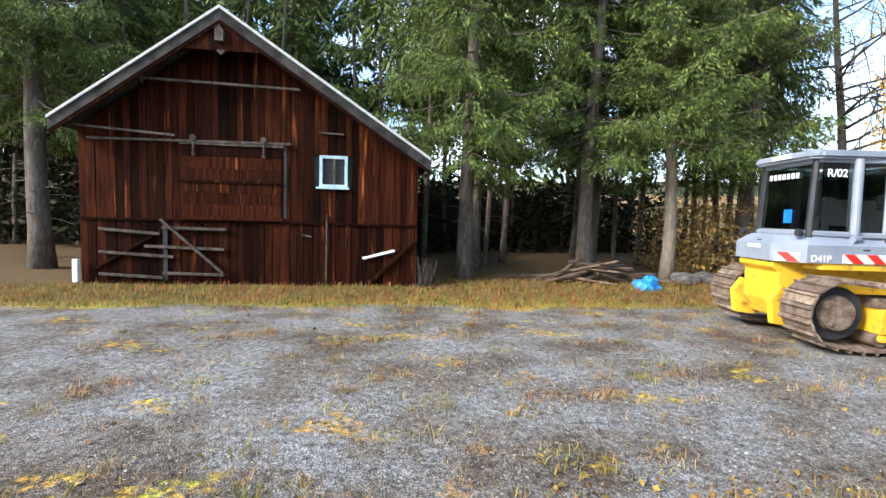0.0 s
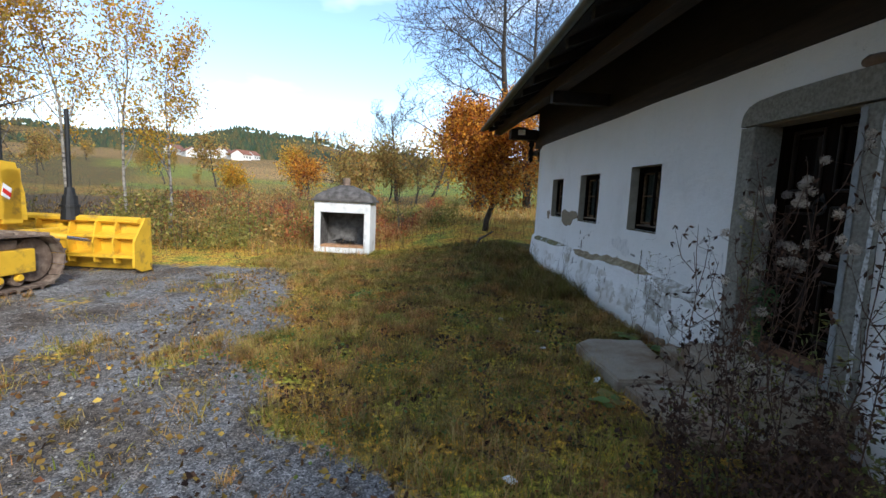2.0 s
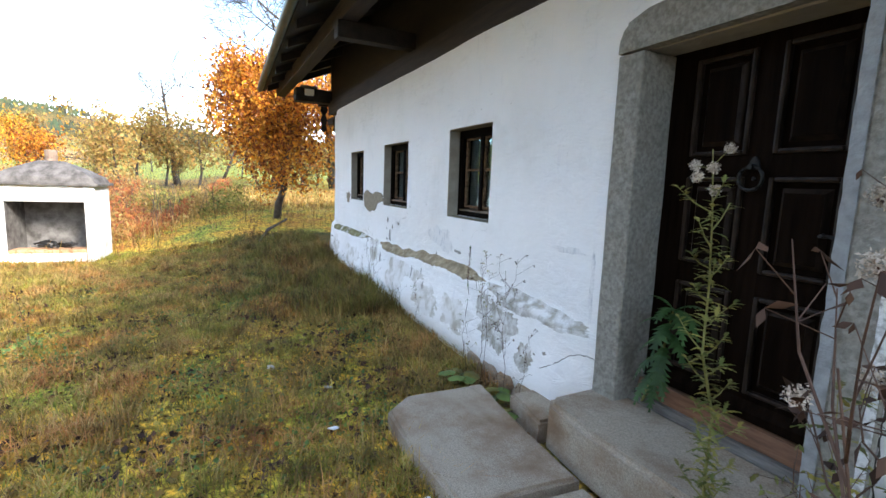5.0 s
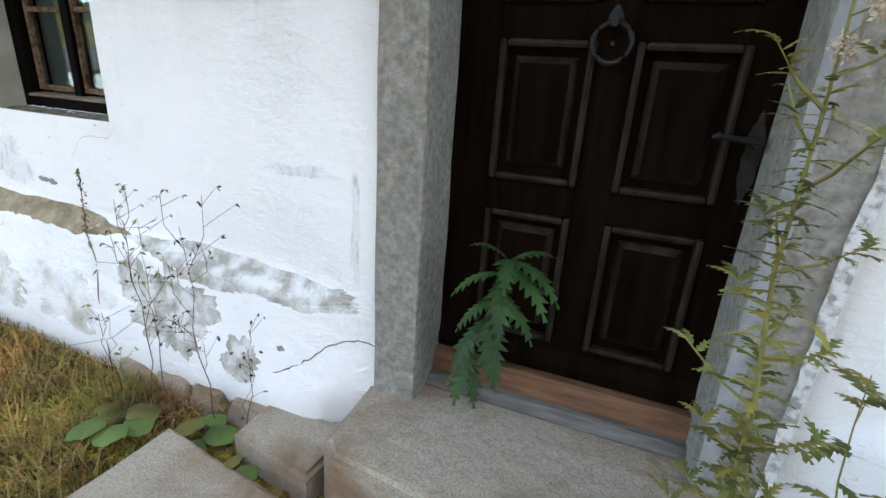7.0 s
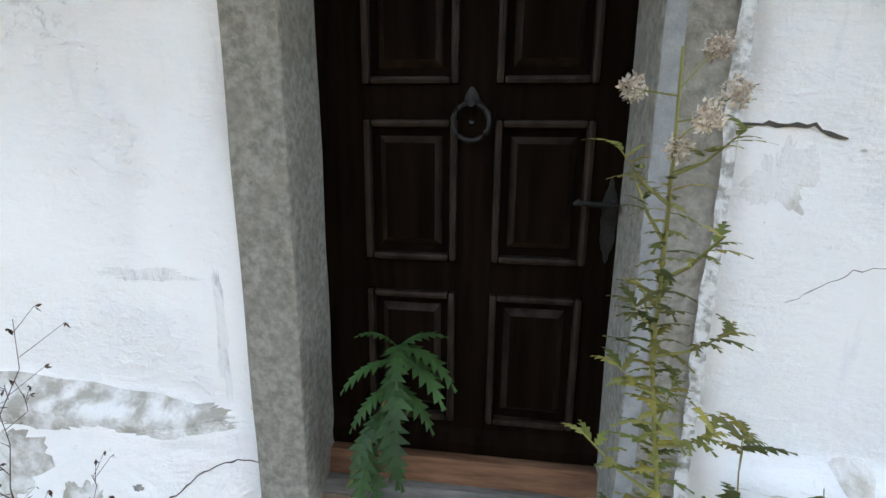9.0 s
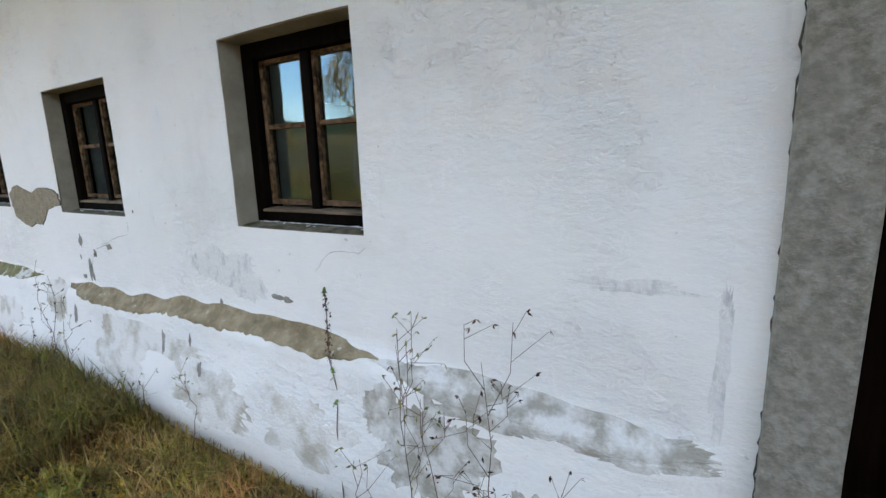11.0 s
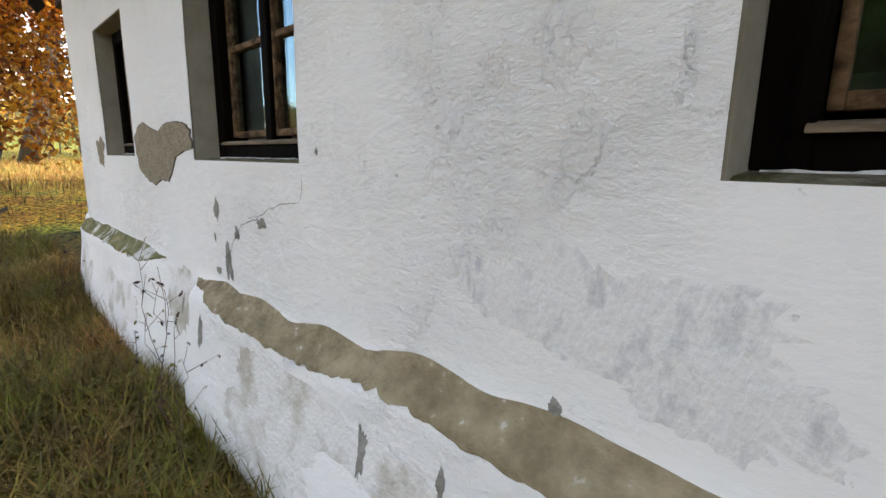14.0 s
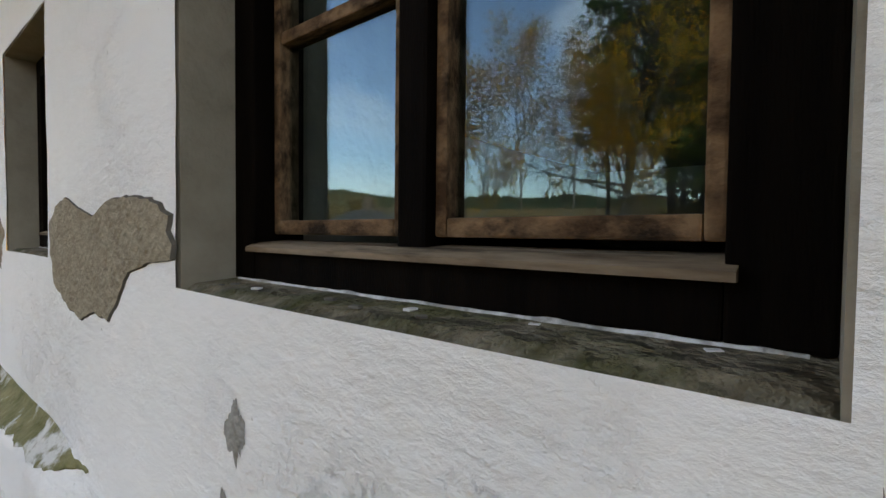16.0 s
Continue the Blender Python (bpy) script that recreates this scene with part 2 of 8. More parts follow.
M_MORTAR = mat("bare sandy mortar", (0.24, 0.20, 0.14), (0.34, 0.29, 0.21), 20, 0.95, 0.9, 60, dist=0.02)
M_STONEFRAME = mat("weathered door stone", (0.185, 0.175, 0.147), (0.315, 0.30, 0.262), 38, 0.92, 0.8, 110, c3=(0.20, 0.187, 0.158), scale3=5, lo3=0.50, hi3=0.75, spec=0.15, vary=16, dist=0.008)
M_STEP = mat("worn granite step", (0.25, 0.208, 0.155), (0.41, 0.355, 0.28), 130, 0.9, 0.8, 150, c3=(0.20, 0.135, 0.085), scale3=2.1, lo3=0.44, hi3=0.66, dist=0.006, spec=0.12, vary=16)
M_DOOR = mat("dark stained door wood", (0.0036, 0.0020, 0.0012), (0.0098, 0.0057, 0.0037), 3, 0.55, 0.3, 30, stretch=(9, 9, 0.8), spec=0.015, dist=0.004)
# lighter brown than the door: highlights on mouldings and bevels put into the colour
M_MOULD = mat("door moulding with painted highlight", (0.010, 0.0062, 0.0045), (0.034, 0.0235, 0.018), 5, 0.5, 0.3, 60, stretch=(4, 4, 1.5), spec=0.12, dist=0.003)
M_DOORSILL = mat("bare brown sill board", (0.10, 0.045, 0.022), (0.22, 0.11, 0.06), 4, 0.7, 0.4, 40, stretch=(1, 8, 8))
M_GREYBOARD = mat("grey weather board", (0.10, 0.092, 0.08), (0.20, 0.185, 0.165), 6, 0.75, 0.3, 60, stretch=(1, 8, 8), spec=0.2)
M_IRON = mat("dark forged iron", (0.010, 0.010, 0.010), (0.028, 0.027, 0.027), 20, 0.6, 0.5, 60, metal=0.4)
M_WINFRAME = mat("black-brown window frame", (0.0018, 0.0012, 0.0009), (0.0058, 0.0038, 0.0026), 4, 0.8, 0.5, 60, stretch=(8, 8, 1), spec=0.04, dist=0.003)
M_CASEMENT = mat("peeling brown casement", (0.05, 0.027, 0.014), (0.23, 0.145, 0.082), 16, 0.78, 0.6, 90, stretch=(1.2, 4, 1.8), c3=(0.022, 0.014, 0.009), scale3=9, lo3=0.52, hi3=0.66, spec=0.12, dist=0.004)
M_DRIP = mat("worn tan drip rail", (0.10, 0.07, 0.045), (0.26, 0.20, 0.14), 7, 0.75, 0.5, 60, stretch=(0.8, 5, 5), c3=(0.03, 0.02, 0.014), scale3=6, spec=0.15, dist=0.003)
M_GLASS = glassy("window glass", 0.075, (0.62, 0.85, 1.0))
M_CABGLASS = glassy("cab glass", 0.10, (0.9, 0.95, 1.0), (0.36, 0.42, 0.43))
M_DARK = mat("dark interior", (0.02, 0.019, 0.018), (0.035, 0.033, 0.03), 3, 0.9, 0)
# near-black leaf colours put the wood's deep shade into the undergrowth
M_UNDER = leafy("dead twigs darkened for shade", [(0.012, 0.014, 0.007), (0.03, 0.03, 0.014), (0.02, 0.03, 0.012), (0.05, 0.04, 0.02)], 0.9, 0.05)
M_HEDGE = leafy("hedge leaves", [(0.30, 0.20, 0.08), (0.42, 0.30, 0.09), (0.24, 0.22, 0.07), (0.45, 0.24, 0.07), (0.2, 0.13, 0.06)], 0.8, 0.3)
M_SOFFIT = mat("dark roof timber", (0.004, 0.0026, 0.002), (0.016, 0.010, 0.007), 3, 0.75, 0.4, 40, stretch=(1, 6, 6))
M_PURLIN = mat("brown purlin timber", (0.010, 0.006, 0.004), (0.032, 0.019, 0.012), 3, 0.75, 0.4, 40, stretch=(0.8, 8, 8))
M_ROOFTILE = mat("old roof tile", (0.07, 0.05, 0.042), (0.12, 0.085, 0.07), 5, 0.85, 0.5, 40)
M_GUTTER = mat("green-grey gutter", (0.06, 0.075, 0.068), (0.10, 0.12, 0.105), 4, 0.5, 0.2, 40, metal=0.3)
M_BARN = mat("dark barn boards", (0.005, 0.0016, 0.0009), (0.038, 0.009, 0.0036), 2.2, 0.85, 0.5, 30, stretch=(11, 11, 0.5), rand=0.8, c3=(0.34, 0.105, 0.028), scale3=0.9, lo3=0.60, hi3=0.84, spec=0.05)
M_BARNGREY = mat("weathered grey batten", (0.035, 0.028, 0.023), (0.11, 0.09, 0.075), 3, 0.85, 0.4, 40, stretch=(2, 2, 2), spec=0.1)
M_BARNROOF = mat("barn verge board", (0.02, 0.018, 0.017), (0.06, 0.054, 0.05), 3, 0.85, 0.4, 40, stretch=(1, 1, 1), spec=0.1)
M_BLUEPAINT = mat("faded blue paint", (0.25, 0.38, 0.42), (0.45, 0.58, 0.62), 8, 0.7, 0.4, 50, c3=(0.12, 0.08, 0.06), scale3=6, lo3=0.6, hi3=0.7)
M_YELLOW = mat("machine yellow paint", (0.66, 0.38, 0.025), (0.78, 0.47, 0.03), 3, 0.5, 0.2, 30, c3=(0.20, 0.115, 0.045), scale3=4.5, lo3=0.54, hi3=0.74, spec=0.4)
M_MGREY = mat("machine grey paint", (0.20, 0.225, 0.275), (0.25, 0.275, 0.325), 3, 0.4, 0.1, 30, c3=(0.14, 0.14, 0.14), scale3=3, lo3=0.62, hi3=0.85, spec=0.5)
M_MDARK = mat("dark machine trim", (0.018, 0.019, 0.022), (0.03, 0.03, 0.034), 4, 0.5, 0.1, 30)
M_BLACK = mat("black rubber", (0.01, 0.01, 0.01), (0.02, 0.02, 0.02), 8, 0.55, 0.1, 40)
M_TRACK = mat("rusty muddy track", (0.10, 0.065, 0.045), (0.22, 0.16, 0.12), 8, 0.85, 0.7, 50, c3=(0.28, 0.22, 0.16), scale3=4, rand=0.2, metal=0.1)
M_STEEL = mat("bright steel", (0.5, 0.5, 0.5), (0.65, 0.65, 0.65), 10, 0.25, 0.1, 60, metal=1.0)
M_RED = mat("red reflector", (0.55, 0.02, 0.015), (0.65, 0.03, 0.02), 6, 0.4, 0)
M_WHITE = mat("white reflector", (0.72, 0.72, 0.72), (0.8, 0.8, 0.8), 6, 0.4, 0)
M_BLUE = mat("blue plastic", (0.01, 0.12, 0.5), (0.02, 0.2, 0.62), 6, 0.45, 0.3, 20)
M_TARP = mat("blue tarpaulin", (0.01, 0.16, 0.42), (0.03, 0.28, 0.6), 9, 0.45, 0.6, 25)
M_WHITEWASH = mat("sooty whitewash", (0.62, 0.62, 0.60), (0.76, 0.76, 0.74), 4, 0.9, 0.5, 50, c3=(0.30, 0.28, 0.25), scale3=2.5, lo3=0.58, hi3=0.75)
M_SOOT = mat("sooty firebrick", (0.05, 0.045, 0.04), (0.16, 0.15, 0.14), 5, 0.95, 0.5, 40)
M_CONC = mat("dark weathered concrete", (0.06, 0.054, 0.05), (0.15, 0.138, 0.128), 6, 0.92, 0.6, 50, spec=0.2)
M_CLAY = mat("orange firebrick", (0.38, 0.20, 0.10), (0.5, 0.3, 0.17), 12, 0.9, 0.4, 60, rand=0.15)
M_BARK = mat("spruce bark", (0.06, 0.045, 0.035), (0.15, 0.12, 0.095), 7, 0.9, 1.0, 22, stretch=(2.5, 2.5, 0.6), dist=0.03, c3=(0.22, 0.20, 0.17), scale3=1.5)
M_PALEBARK = mat("pale flaking bark", (0.20, 0.16, 0.12), (0.34, 0.28, 0.22), 7, 0.9, 1.0, 22, stretch=(2.5, 2.5, 0.6), dist=0.03)
M_DARKBARK = mat("dark twig bark", (0.035, 0.028, 0.022), (0.08, 0.066, 0.055), 9, 0.9, 0.6, 30)
M_BIRCHBARK = mat("birch bark", (0.16, 0.14, 0.11), (0.32, 0.29, 0.25), 5, 0.8, 0.4, 30, stretch=(1, 1, 3), c3=(0.05, 0.04, 0.035), scale3=3, lo3=0.52, hi3=0.6)
M_NEEDLE = leafy("spruce needles", [(0.035, 0.066, 0.020), (0.09, 0.14, 0.035), (0.19, 0.235, 0.06), (0.055, 0.095, 0.028)], 0.6, 0.18)
M_OAKLEAF = leafy("russet oak leaves", [(0.46, 0.14, 0.020), (0.68, 0.27, 0.030), (0.80, 0.42, 0.05), (0.28, 0.085, 0.02), (0.16, 0.055, 0.02)], 0.55, 0.38)
M_BIRCHLEAF = leafy("yellow birch leaves", [(0.62, 0.30, 0.03), (0.72, 0.45, 0.05), (0.48, 0.38, 0.07), (0.66, 0.27, 0.03)], 0.55, 0.5)
M_GRASS = leafy("autumn grass", [(0.19, 0.20, 0.035), (0.32, 0.30, 0.06), (0.44, 0.32, 0.11), (0.14, 0.18, 0.03), (0.46, 0.27, 0.09), (0.15, 0.13, 0.04)], 0.7, 0.25, True)
# grass beside the house in darker colours, standing in for the shade there
M_SHADEGRASS = leafy("long grass darkened for shade", [(0.11, 0.12, 0.028), (0.185, 0.18, 0.045), (0.29, 0.21, 0.072), (0.085, 0.06, 0.026), (0.21, 0.145, 0.052)], 0.7, 0.15, True)
M_DRYGRASS = leafy("dry tan grass", [(0.40, 0.27, 0.12), (0.33, 0.18, 0.07), (0.48, 0.36, 0.17), (0.24, 0.20, 0.055), (0.10, 0.06, 0.03)], 0.75, 0.2, True)
M_SCRUB = leafy("withered tan scrub", [(0.40, 0.25, 0.10), (0.48, 0.34, 0.13), (0.30, 0.20, 0.07), (0.52, 0.30, 0.08)], 0.75, 0.35)
M_RUSSET = leafy("russet bramble leaves", [(0.30, 0.085, 0.04), (0.42, 0.14, 0.05), (0.24, 0.10, 0.05), (0.46, 0.20, 0.06)], 0.7, 0.35)
M_SCRUBGREEN = leafy("green bramble leaves", [(0.16, 0.17, 0.04), (0.24, 0.24, 0.06), (0.34, 0.29, 0.08), (0.12, 0.13, 0.035)], 0.7, 0.35)
M_DRYWEED = leafy("withered brown leaves", [(0.026, 0.014, 0.010), (0.055, 0.029, 0.019), (0.11, 0.062, 0.042), (0.016, 0.010, 0.008)], 0.8, 0.12)
M_FLUFF = leafy("pale seed heads", [(0.45, 0.40, 0.36), (0.6, 0.55, 0.50), (0.30, 0.24, 0.20)], 0.95, 0.4)
M_GREENLEAF = leafy("weed leaves", [(0.10, 0.125, 0.035), (0.15, 0.17, 0.05), (0.20, 0.205, 0.07), (0.30, 0.26, 0.065), (0.22, 0.22, 0.09)], 0.6, 0.3)
M_DEEPLEAF = leafy("deep green thistle leaves", [(0.03, 0.075, 0.025), (0.05, 0.11, 0.035), (0.08, 0.15, 0.04)], 0.5, 0.25)
M_STEM = mat("brown weed stem", (0.045, 0.024, 0.016), (0.11, 0.06, 0.038), 12, 0.8, 0.2, 50)
M_GSTEM = mat("green weed stem", (0.15, 0.15, 0.04), (0.24, 0.22, 0.07), 12, 0.7, 0.2, 50)
M_LIMEREST = mat("flaking limewash", (0.30, 0.29, 0.265), (0.66, 0.66, 0.65), 26, 0.92, 0.7, 80, lo=0.40, hi=0.55)
M_PALESTONE = mat("pale painted stone", (0.21, 0.215, 0.215), (0.31, 0.32, 0.325), 18, 0.85, 0.5, 70)
M_LITTER = leafy("fallen leaves", [(0.16, 0.06, 0.025), (0.34, 0.22, 0.05), (0.08, 0.045, 0.03), (0.5, 0.36, 0.08), (0.035, 0.03, 0.028)], 0.7, 0.2)
M_PEBBLE = leafy("pale gravel stones", [(0.20, 0.20, 0.20), (0.34, 0.33, 0.32), (0.14, 0.14, 0.15), (0.42, 0.42, 0.41)], 0.9, 0.0)
M_WOODPILE = mat("old timber", (0.07, 0.045, 0.03), (0.19, 0.13, 0.09), 4, 0.85, 0.5, 40, rand=0.3)


# ---- mesh helpers ----
def part(name, bm, material, parent=None, label=""):
    """Links a bmesh as one mesh object, under a thing or part."""
    me = bpy.data.meshes.new(name)
    bm.to_mesh(me)
    bm.free()
    me.materials.append(material)
    ob = new(name, me)
    if parent is not None:
        ob.parent = parent
    if label:
        ob["label"] = label
    return ob


def raw(name, verts, faces, material, parent=None, label="", smooth=False):
    me = bpy.data.meshes.new(name)
    me.from_pydata([tuple(v) for v in verts], [], faces)
    me.materials.append(material)
    if smooth:
        me.shade_smooth()
    ob = new(name, me)
    if parent is not None:
        ob.parent = parent
    if label:
        ob["label"] = label
    return ob


def thing(name, label, category, m=None, group="", kind=""):
    ob = new(name)
    ob.empty_display_size = 0.2
    if m is not None:
        ob.matrix_world = m
    return tagged(ob, label, category, group, kind)


def box(bm, x0, x1, y0, y1, z0, z1, bevel=0.0, m=None):
    r = bmesh.ops.create_cube(bm, size=1.0)
    vs = r["verts"]
    bmesh.ops.scale(bm, vec=(abs(x1 - x0), abs(y1 - y0), abs(z1 - z0)), verts=vs)
    bmesh.ops.translate(bm, vec=((x0 + x1) / 2, (y0 + y1) / 2, (z0 + z1) / 2), verts=vs)
    if bevel:
        es = list({e for v in vs for e in v.link_edges})
        out = bmesh.ops.bevel(bm, geom=es, offset=bevel, segments=2, affect="EDGES", profile=0.6)
        vs = [v for v in out["verts"]] + [v for v in vs if v.is_valid]
        vs = list({v for v in vs if v.is_valid})
    if m is not None:
        bmesh.ops.transform(bm, matrix=m, verts=vs)
    return vs


def prism(bm, outline, d0, d1, axis="y", m=None):
    """An outline of (a, b) pairs, pushed along an axis: y takes (x, z), x takes (y, z), z takes (x, y)."""
    def at(a, b, d):
        return {"y": (a, d, b), "x": (d, a, b), "z": (a, b, d)}[axis]
    v0 = [bm.verts.new(at(a, b, d0)) for a, b in outline]
    v1 = [bm.verts.new(at(a, b, d1)) for a, b in outline]
    k = len(outline)
    bm.faces.new(v0)
    bm.faces.new(list(reversed(v1)))
    for i in range(k):
        bm.faces.new((v0[i], v1[i], v1[(i + 1) % k], v0[(i + 1) % k]))
    if m is not None:
        bmesh.ops.transform(bm, matrix=m, verts=v0 + v1)
    bmesh.ops.recalc_face_normals(bm, faces=bm.faces[:])
    return v0 + v1


def rod(bm, p0, p1, r0, r1=None, n=10):
    """A round bar from p0 to p1."""
    p0, p1 = Vector(p0), Vector(p1)
    r1 = r0 if r1 is None else r1
    d = p1 - p0
    q = d.to_track_quat("Z", "Y").to_matrix().to_4x4()
    r = bmesh.ops.create_cone(bm, cap_ends=True, segments=n, radius1=r0, radius2=max(r1, 1e-4), depth=d.length)
    bmesh.ops.transform(bm, matrix=Matrix.Translation((p0 + p1) / 2) @ q, verts=r["verts"])
    return r["verts"]


def tube(V, F, pts, radii, n=6):
    """Adds a tapering pipe along points to lists of vertices and faces."""
    base = len(V)
    k = len(pts)
    for i, p in enumerate(pts):
        d = (pts[min(i + 1, k - 1)] - pts[max(i - 1, 0)]).normalized()
        a = d.orthogonal().normalized()
        b = d.cross(a)
        for j in range(n):
            w = 2 * math.pi * j / n
            V.append(p + (a * math.cos(w) + b * math.sin(w)) * radii[i])
    for i in range(k - 1):
        for j in range(n):
            j2 = (j + 1) % n
            F.append((base + i * n + j, base + i * n + j2, base + (i + 1) * n + j2, base + (i + 1) * n + j))
    F.append(tuple(base + j for j in reversed(range(n))))
    F.append(tuple(base + (k - 1) * n + j for j in range(n)))


def smooth01(a, b, x):
    t = min(1.0, max(0.0, (x - a) / (b - a)))
    return t * t * (3 - 2 * t)


FAR_D = (0, 16, 50, 100, 180, 260, 380, 600, 900, 1500, 2600)
FAR_Z = (0, 0.0, 0.9, 2.0, 5.5, 12, 20, 36, 0, 60, 40)


def ground_z(x, y):
    """The height of the ground."""
    z = 0.05 * smooth01(2.5, 0.3, y)
    z += 0.16 * smooth01(4.5, 8.5, x) * smooth01(3.5, 0.5, y)
    z += 0.42 * smooth01(8, 13, x) * smooth01(6, 1, y)
    z -= 0.12 * smooth01(5, 9, x) * smooth01(2.0, 4.2, y) * (1 - smooth01(12, 18, x))
    z -= 0.14 * smooth01(9, 14, y)
    d = math.hypot(x, y)
    if d > 16:
        az = math.degrees(math.atan2(y, x))
        el = 4.4 + 1.9 * math.exp(-((az - 17) / 7.5) ** 2) + 0.5 * math.exp(-((az - 32) / 8) ** 2) + 0.25 * math.sin(az * 0.7)
        zs = list(FAR_Z)
        zs[8] = 900 * math.tan(radians(el))
        zs[9] = zs[8] * 0.9
        ramp = smooth01(16, 30, d)
        east = smooth01(-25, 5, x) if y < 40 else 1.0
        z += float(np.interp(d, FAR_D, zs)) * ramp * (0.25 + 0.75 * east)
        z += 0.35 * noise.noise((x * 0.05, y * 0.05, 3)) * ramp
    z += 0.025 * noise.noise((x * 0.6, y * 0.6, 1)) + 0.012 * noise.noise((x * 2.1, y * 2.1, 7))
    return z


# ---- ground ----
GRAVEL_EDGE = ((-14, -4, -2.4, -1.0, 0.5, 3, 5), (0.5, 1.7, 2.6, 3.5, 4.35, 4.6, 5.0))


def gravel_at(x, y):
    edge = float(np.interp(x, *GRAVEL_EDGE)) + 0.45 * noise.noise((x * 0.9, y * 0.9, 5))
    g = smooth01(-0.25, 0.35, y - edge) * smooth01(6.0, 5.0, x + 0.6 * noise.noise((x, y * 0.7, 9))) * smooth01(13.0, 11.6, y + 0.8 * noise.noise((x * 0.5, y * 0.5, 2)))
    g *= 1 - smooth01(0.18, 0.45, noise.noise((x * 1.1, y * 1.7, 12)) + 0.45 * noise.noise((x * 3.7, y * 4.5, 2))) * 0.5
    return g * smooth01(-20, -14, x)


def ground_sheet():
    def axis(lo, hi, step, far):
        mid = list(np.arange(lo, hi + 1e-6, step))
        out, s, v = [], step, hi
        while v < far:
            s *= 1.16
            v += s
            out.append(v)
        back, s, v = [], step, lo
        while v > -far:
            s *= 1.16
            v -= s
            back.append(v)
        return back[::-1] + mid + out
    xs, ys = axis(-8, 13, 0.14, 2400), axis(-1, 17, 0.14, 2400)
    nx, ny = len(xs), len(ys)
    verts = [(x, y, ground_z(x, y)) for y in ys for x in xs]
    faces = [(j * nx + i, j * nx + i + 1, (j + 1) * nx + i + 1, (j + 1) * nx + i) for j in range(ny - 1) for i in range(nx - 1)]
    me = bpy.data.meshes.new("ground")
    me.from_pydata(verts, [], faces)
    cover, tone = np.zeros((len(verts), 4), np.float32), np.ones((len(verts), 4), np.float32)
    for k, (x, y, z) in enumerate(verts):
        d = math.hypot(x, y)
        if d < 40:
            cover[k, 0] = gravel_at(x, y)
            # green channel mixes in dark brown: wood's edge, weed thicket, wall foot
            cover[k, 1] = smooth01(11.4, 13.6, y + noise.noise((x * 0.4, y * 0.4, 4))) * 0.85 + 0.9 * smooth01(-1.1, -1.7, x) * smooth01(1.9, 1.1, y + 0.3 * noise.noise((x * 2, y * 2, 4))) * smooth01(-4, -3, x) + 0.75 * smooth01(0.9, 0.1, y) * smooth01(9, 7, x)
        az = math.degrees(math.atan2(y - 3, x + 4))
        lawn = (0.40, 0.33, 0.085)
        if d > 420:
            c = (0.03, 0.05, 0.022)
            if noise.noise((x * 0.006, y * 0.006, 2)) > 0.18:
                c = (0.15, 0.11, 0.04)
            if d < 560 and noise.noise((az * 0.2, d * 0.004, 8)) > -0.1:
                c = (0.17, 0.13, 0.055)
        elif d > 240:
            c = (0.20, 0.145, 0.085) if az > 14 else (0.17, 0.16, 0.05)
        elif d > 150:
            c = (0.27, 0.20, 0.13) if 9 < az < 21.5 else (0.17, 0.21, 0.06) if az < 30 else (0.10, 0.085, 0.035)
        elif d > 55:
            c = (0.11, 0.09, 0.04) if az > 30 else (0.20, 0.17, 0.06) if az > 6 and noise.noise((x * 0.03, y * 0.03, 6)) > -0.1 else (0.15, 0.20, 0.055)
        elif d > 20:
            c = (0.21, 0.155, 0.055) if az > -2 else (0.19, 0.19, 0.045)
        else:
            # ground tone darkened beside the wall, painting in shade under the grass
            wall_shade = smooth01(2.4, 0.8, y) * smooth01(2.5, 4.5, x) if x < 9.5 else 0.0
            c = tuple(a * (1 - wall_shade) + e * wall_shade for a, e in zip(lawn, (0.09, 0.078, 0.03)))
        tone[k, :3] = c
    for nm, arr in (("cover", cover), ("tone", tone)):
        at = me.color_attributes.new(nm, "FLOAT_COLOR", "POINT")
        at.data.foreach_set("color", arr.ravel())
    me.shade_smooth()
    m = bpy.data.materials.new("yard ground")
    m.use_nodes = True
    n, l = m.node_tree.nodes, m.node_tree.links
    b = n["Principled BSDF"]
    geo = n.new("ShaderNodeNewGeometry")

    def tex(kind, scale, detail=5.0):
        t = n.new(kind)
        t.inputs["Scale"].default_value = scale
        if kind == "ShaderNodeTexNoise":
            t.inputs["Detail"].default_value, t.inputs["Roughness"].default_value = detail, 0.65
        l.new(geo.outputs["Position"], t.inputs["Vector"])
        return t

    def ramp(src, stops):
        r = n.new("ShaderNodeValToRGB")
        els = r.color_ramp.elements
        while len(els) < len(stops):
            els.new(0.5)
        for e, (p, c) in zip(els, stops):
            e.position, e.color = p, (*c, 1)
        l.new(src, r.inputs["Fac"])
        return r.outputs["Color"]

    def mix(fac, a, c, kind="MIX"):
        x = n.new("ShaderNodeMix")
        x.data_type, x.blend_type = "RGBA", kind
        if isinstance(fac, float):
            x.inputs[0].default_value = fac
        else:
            l.new(fac, x.inputs[0])
        l.new(a, x.inputs[6])
        l.new(c, x.inputs[7])
        return x.outputs[2]
    cov, ton = n.new("ShaderNodeVertexColor"), n.new("ShaderNodeVertexColor")
    cov.layer_name, ton.layer_name = "cover", "tone"
    sep = n.new("ShaderNodeSeparateColor")
    l.new(cov.outputs["Color"], sep.inputs["Color"])
    vor = tex("ShaderNodeTexVoronoi", 95.0)
    vsep = n.new("ShaderNodeSeparateColor")
    l.new(vor.outputs["Color"], vsep.inputs["Color"])
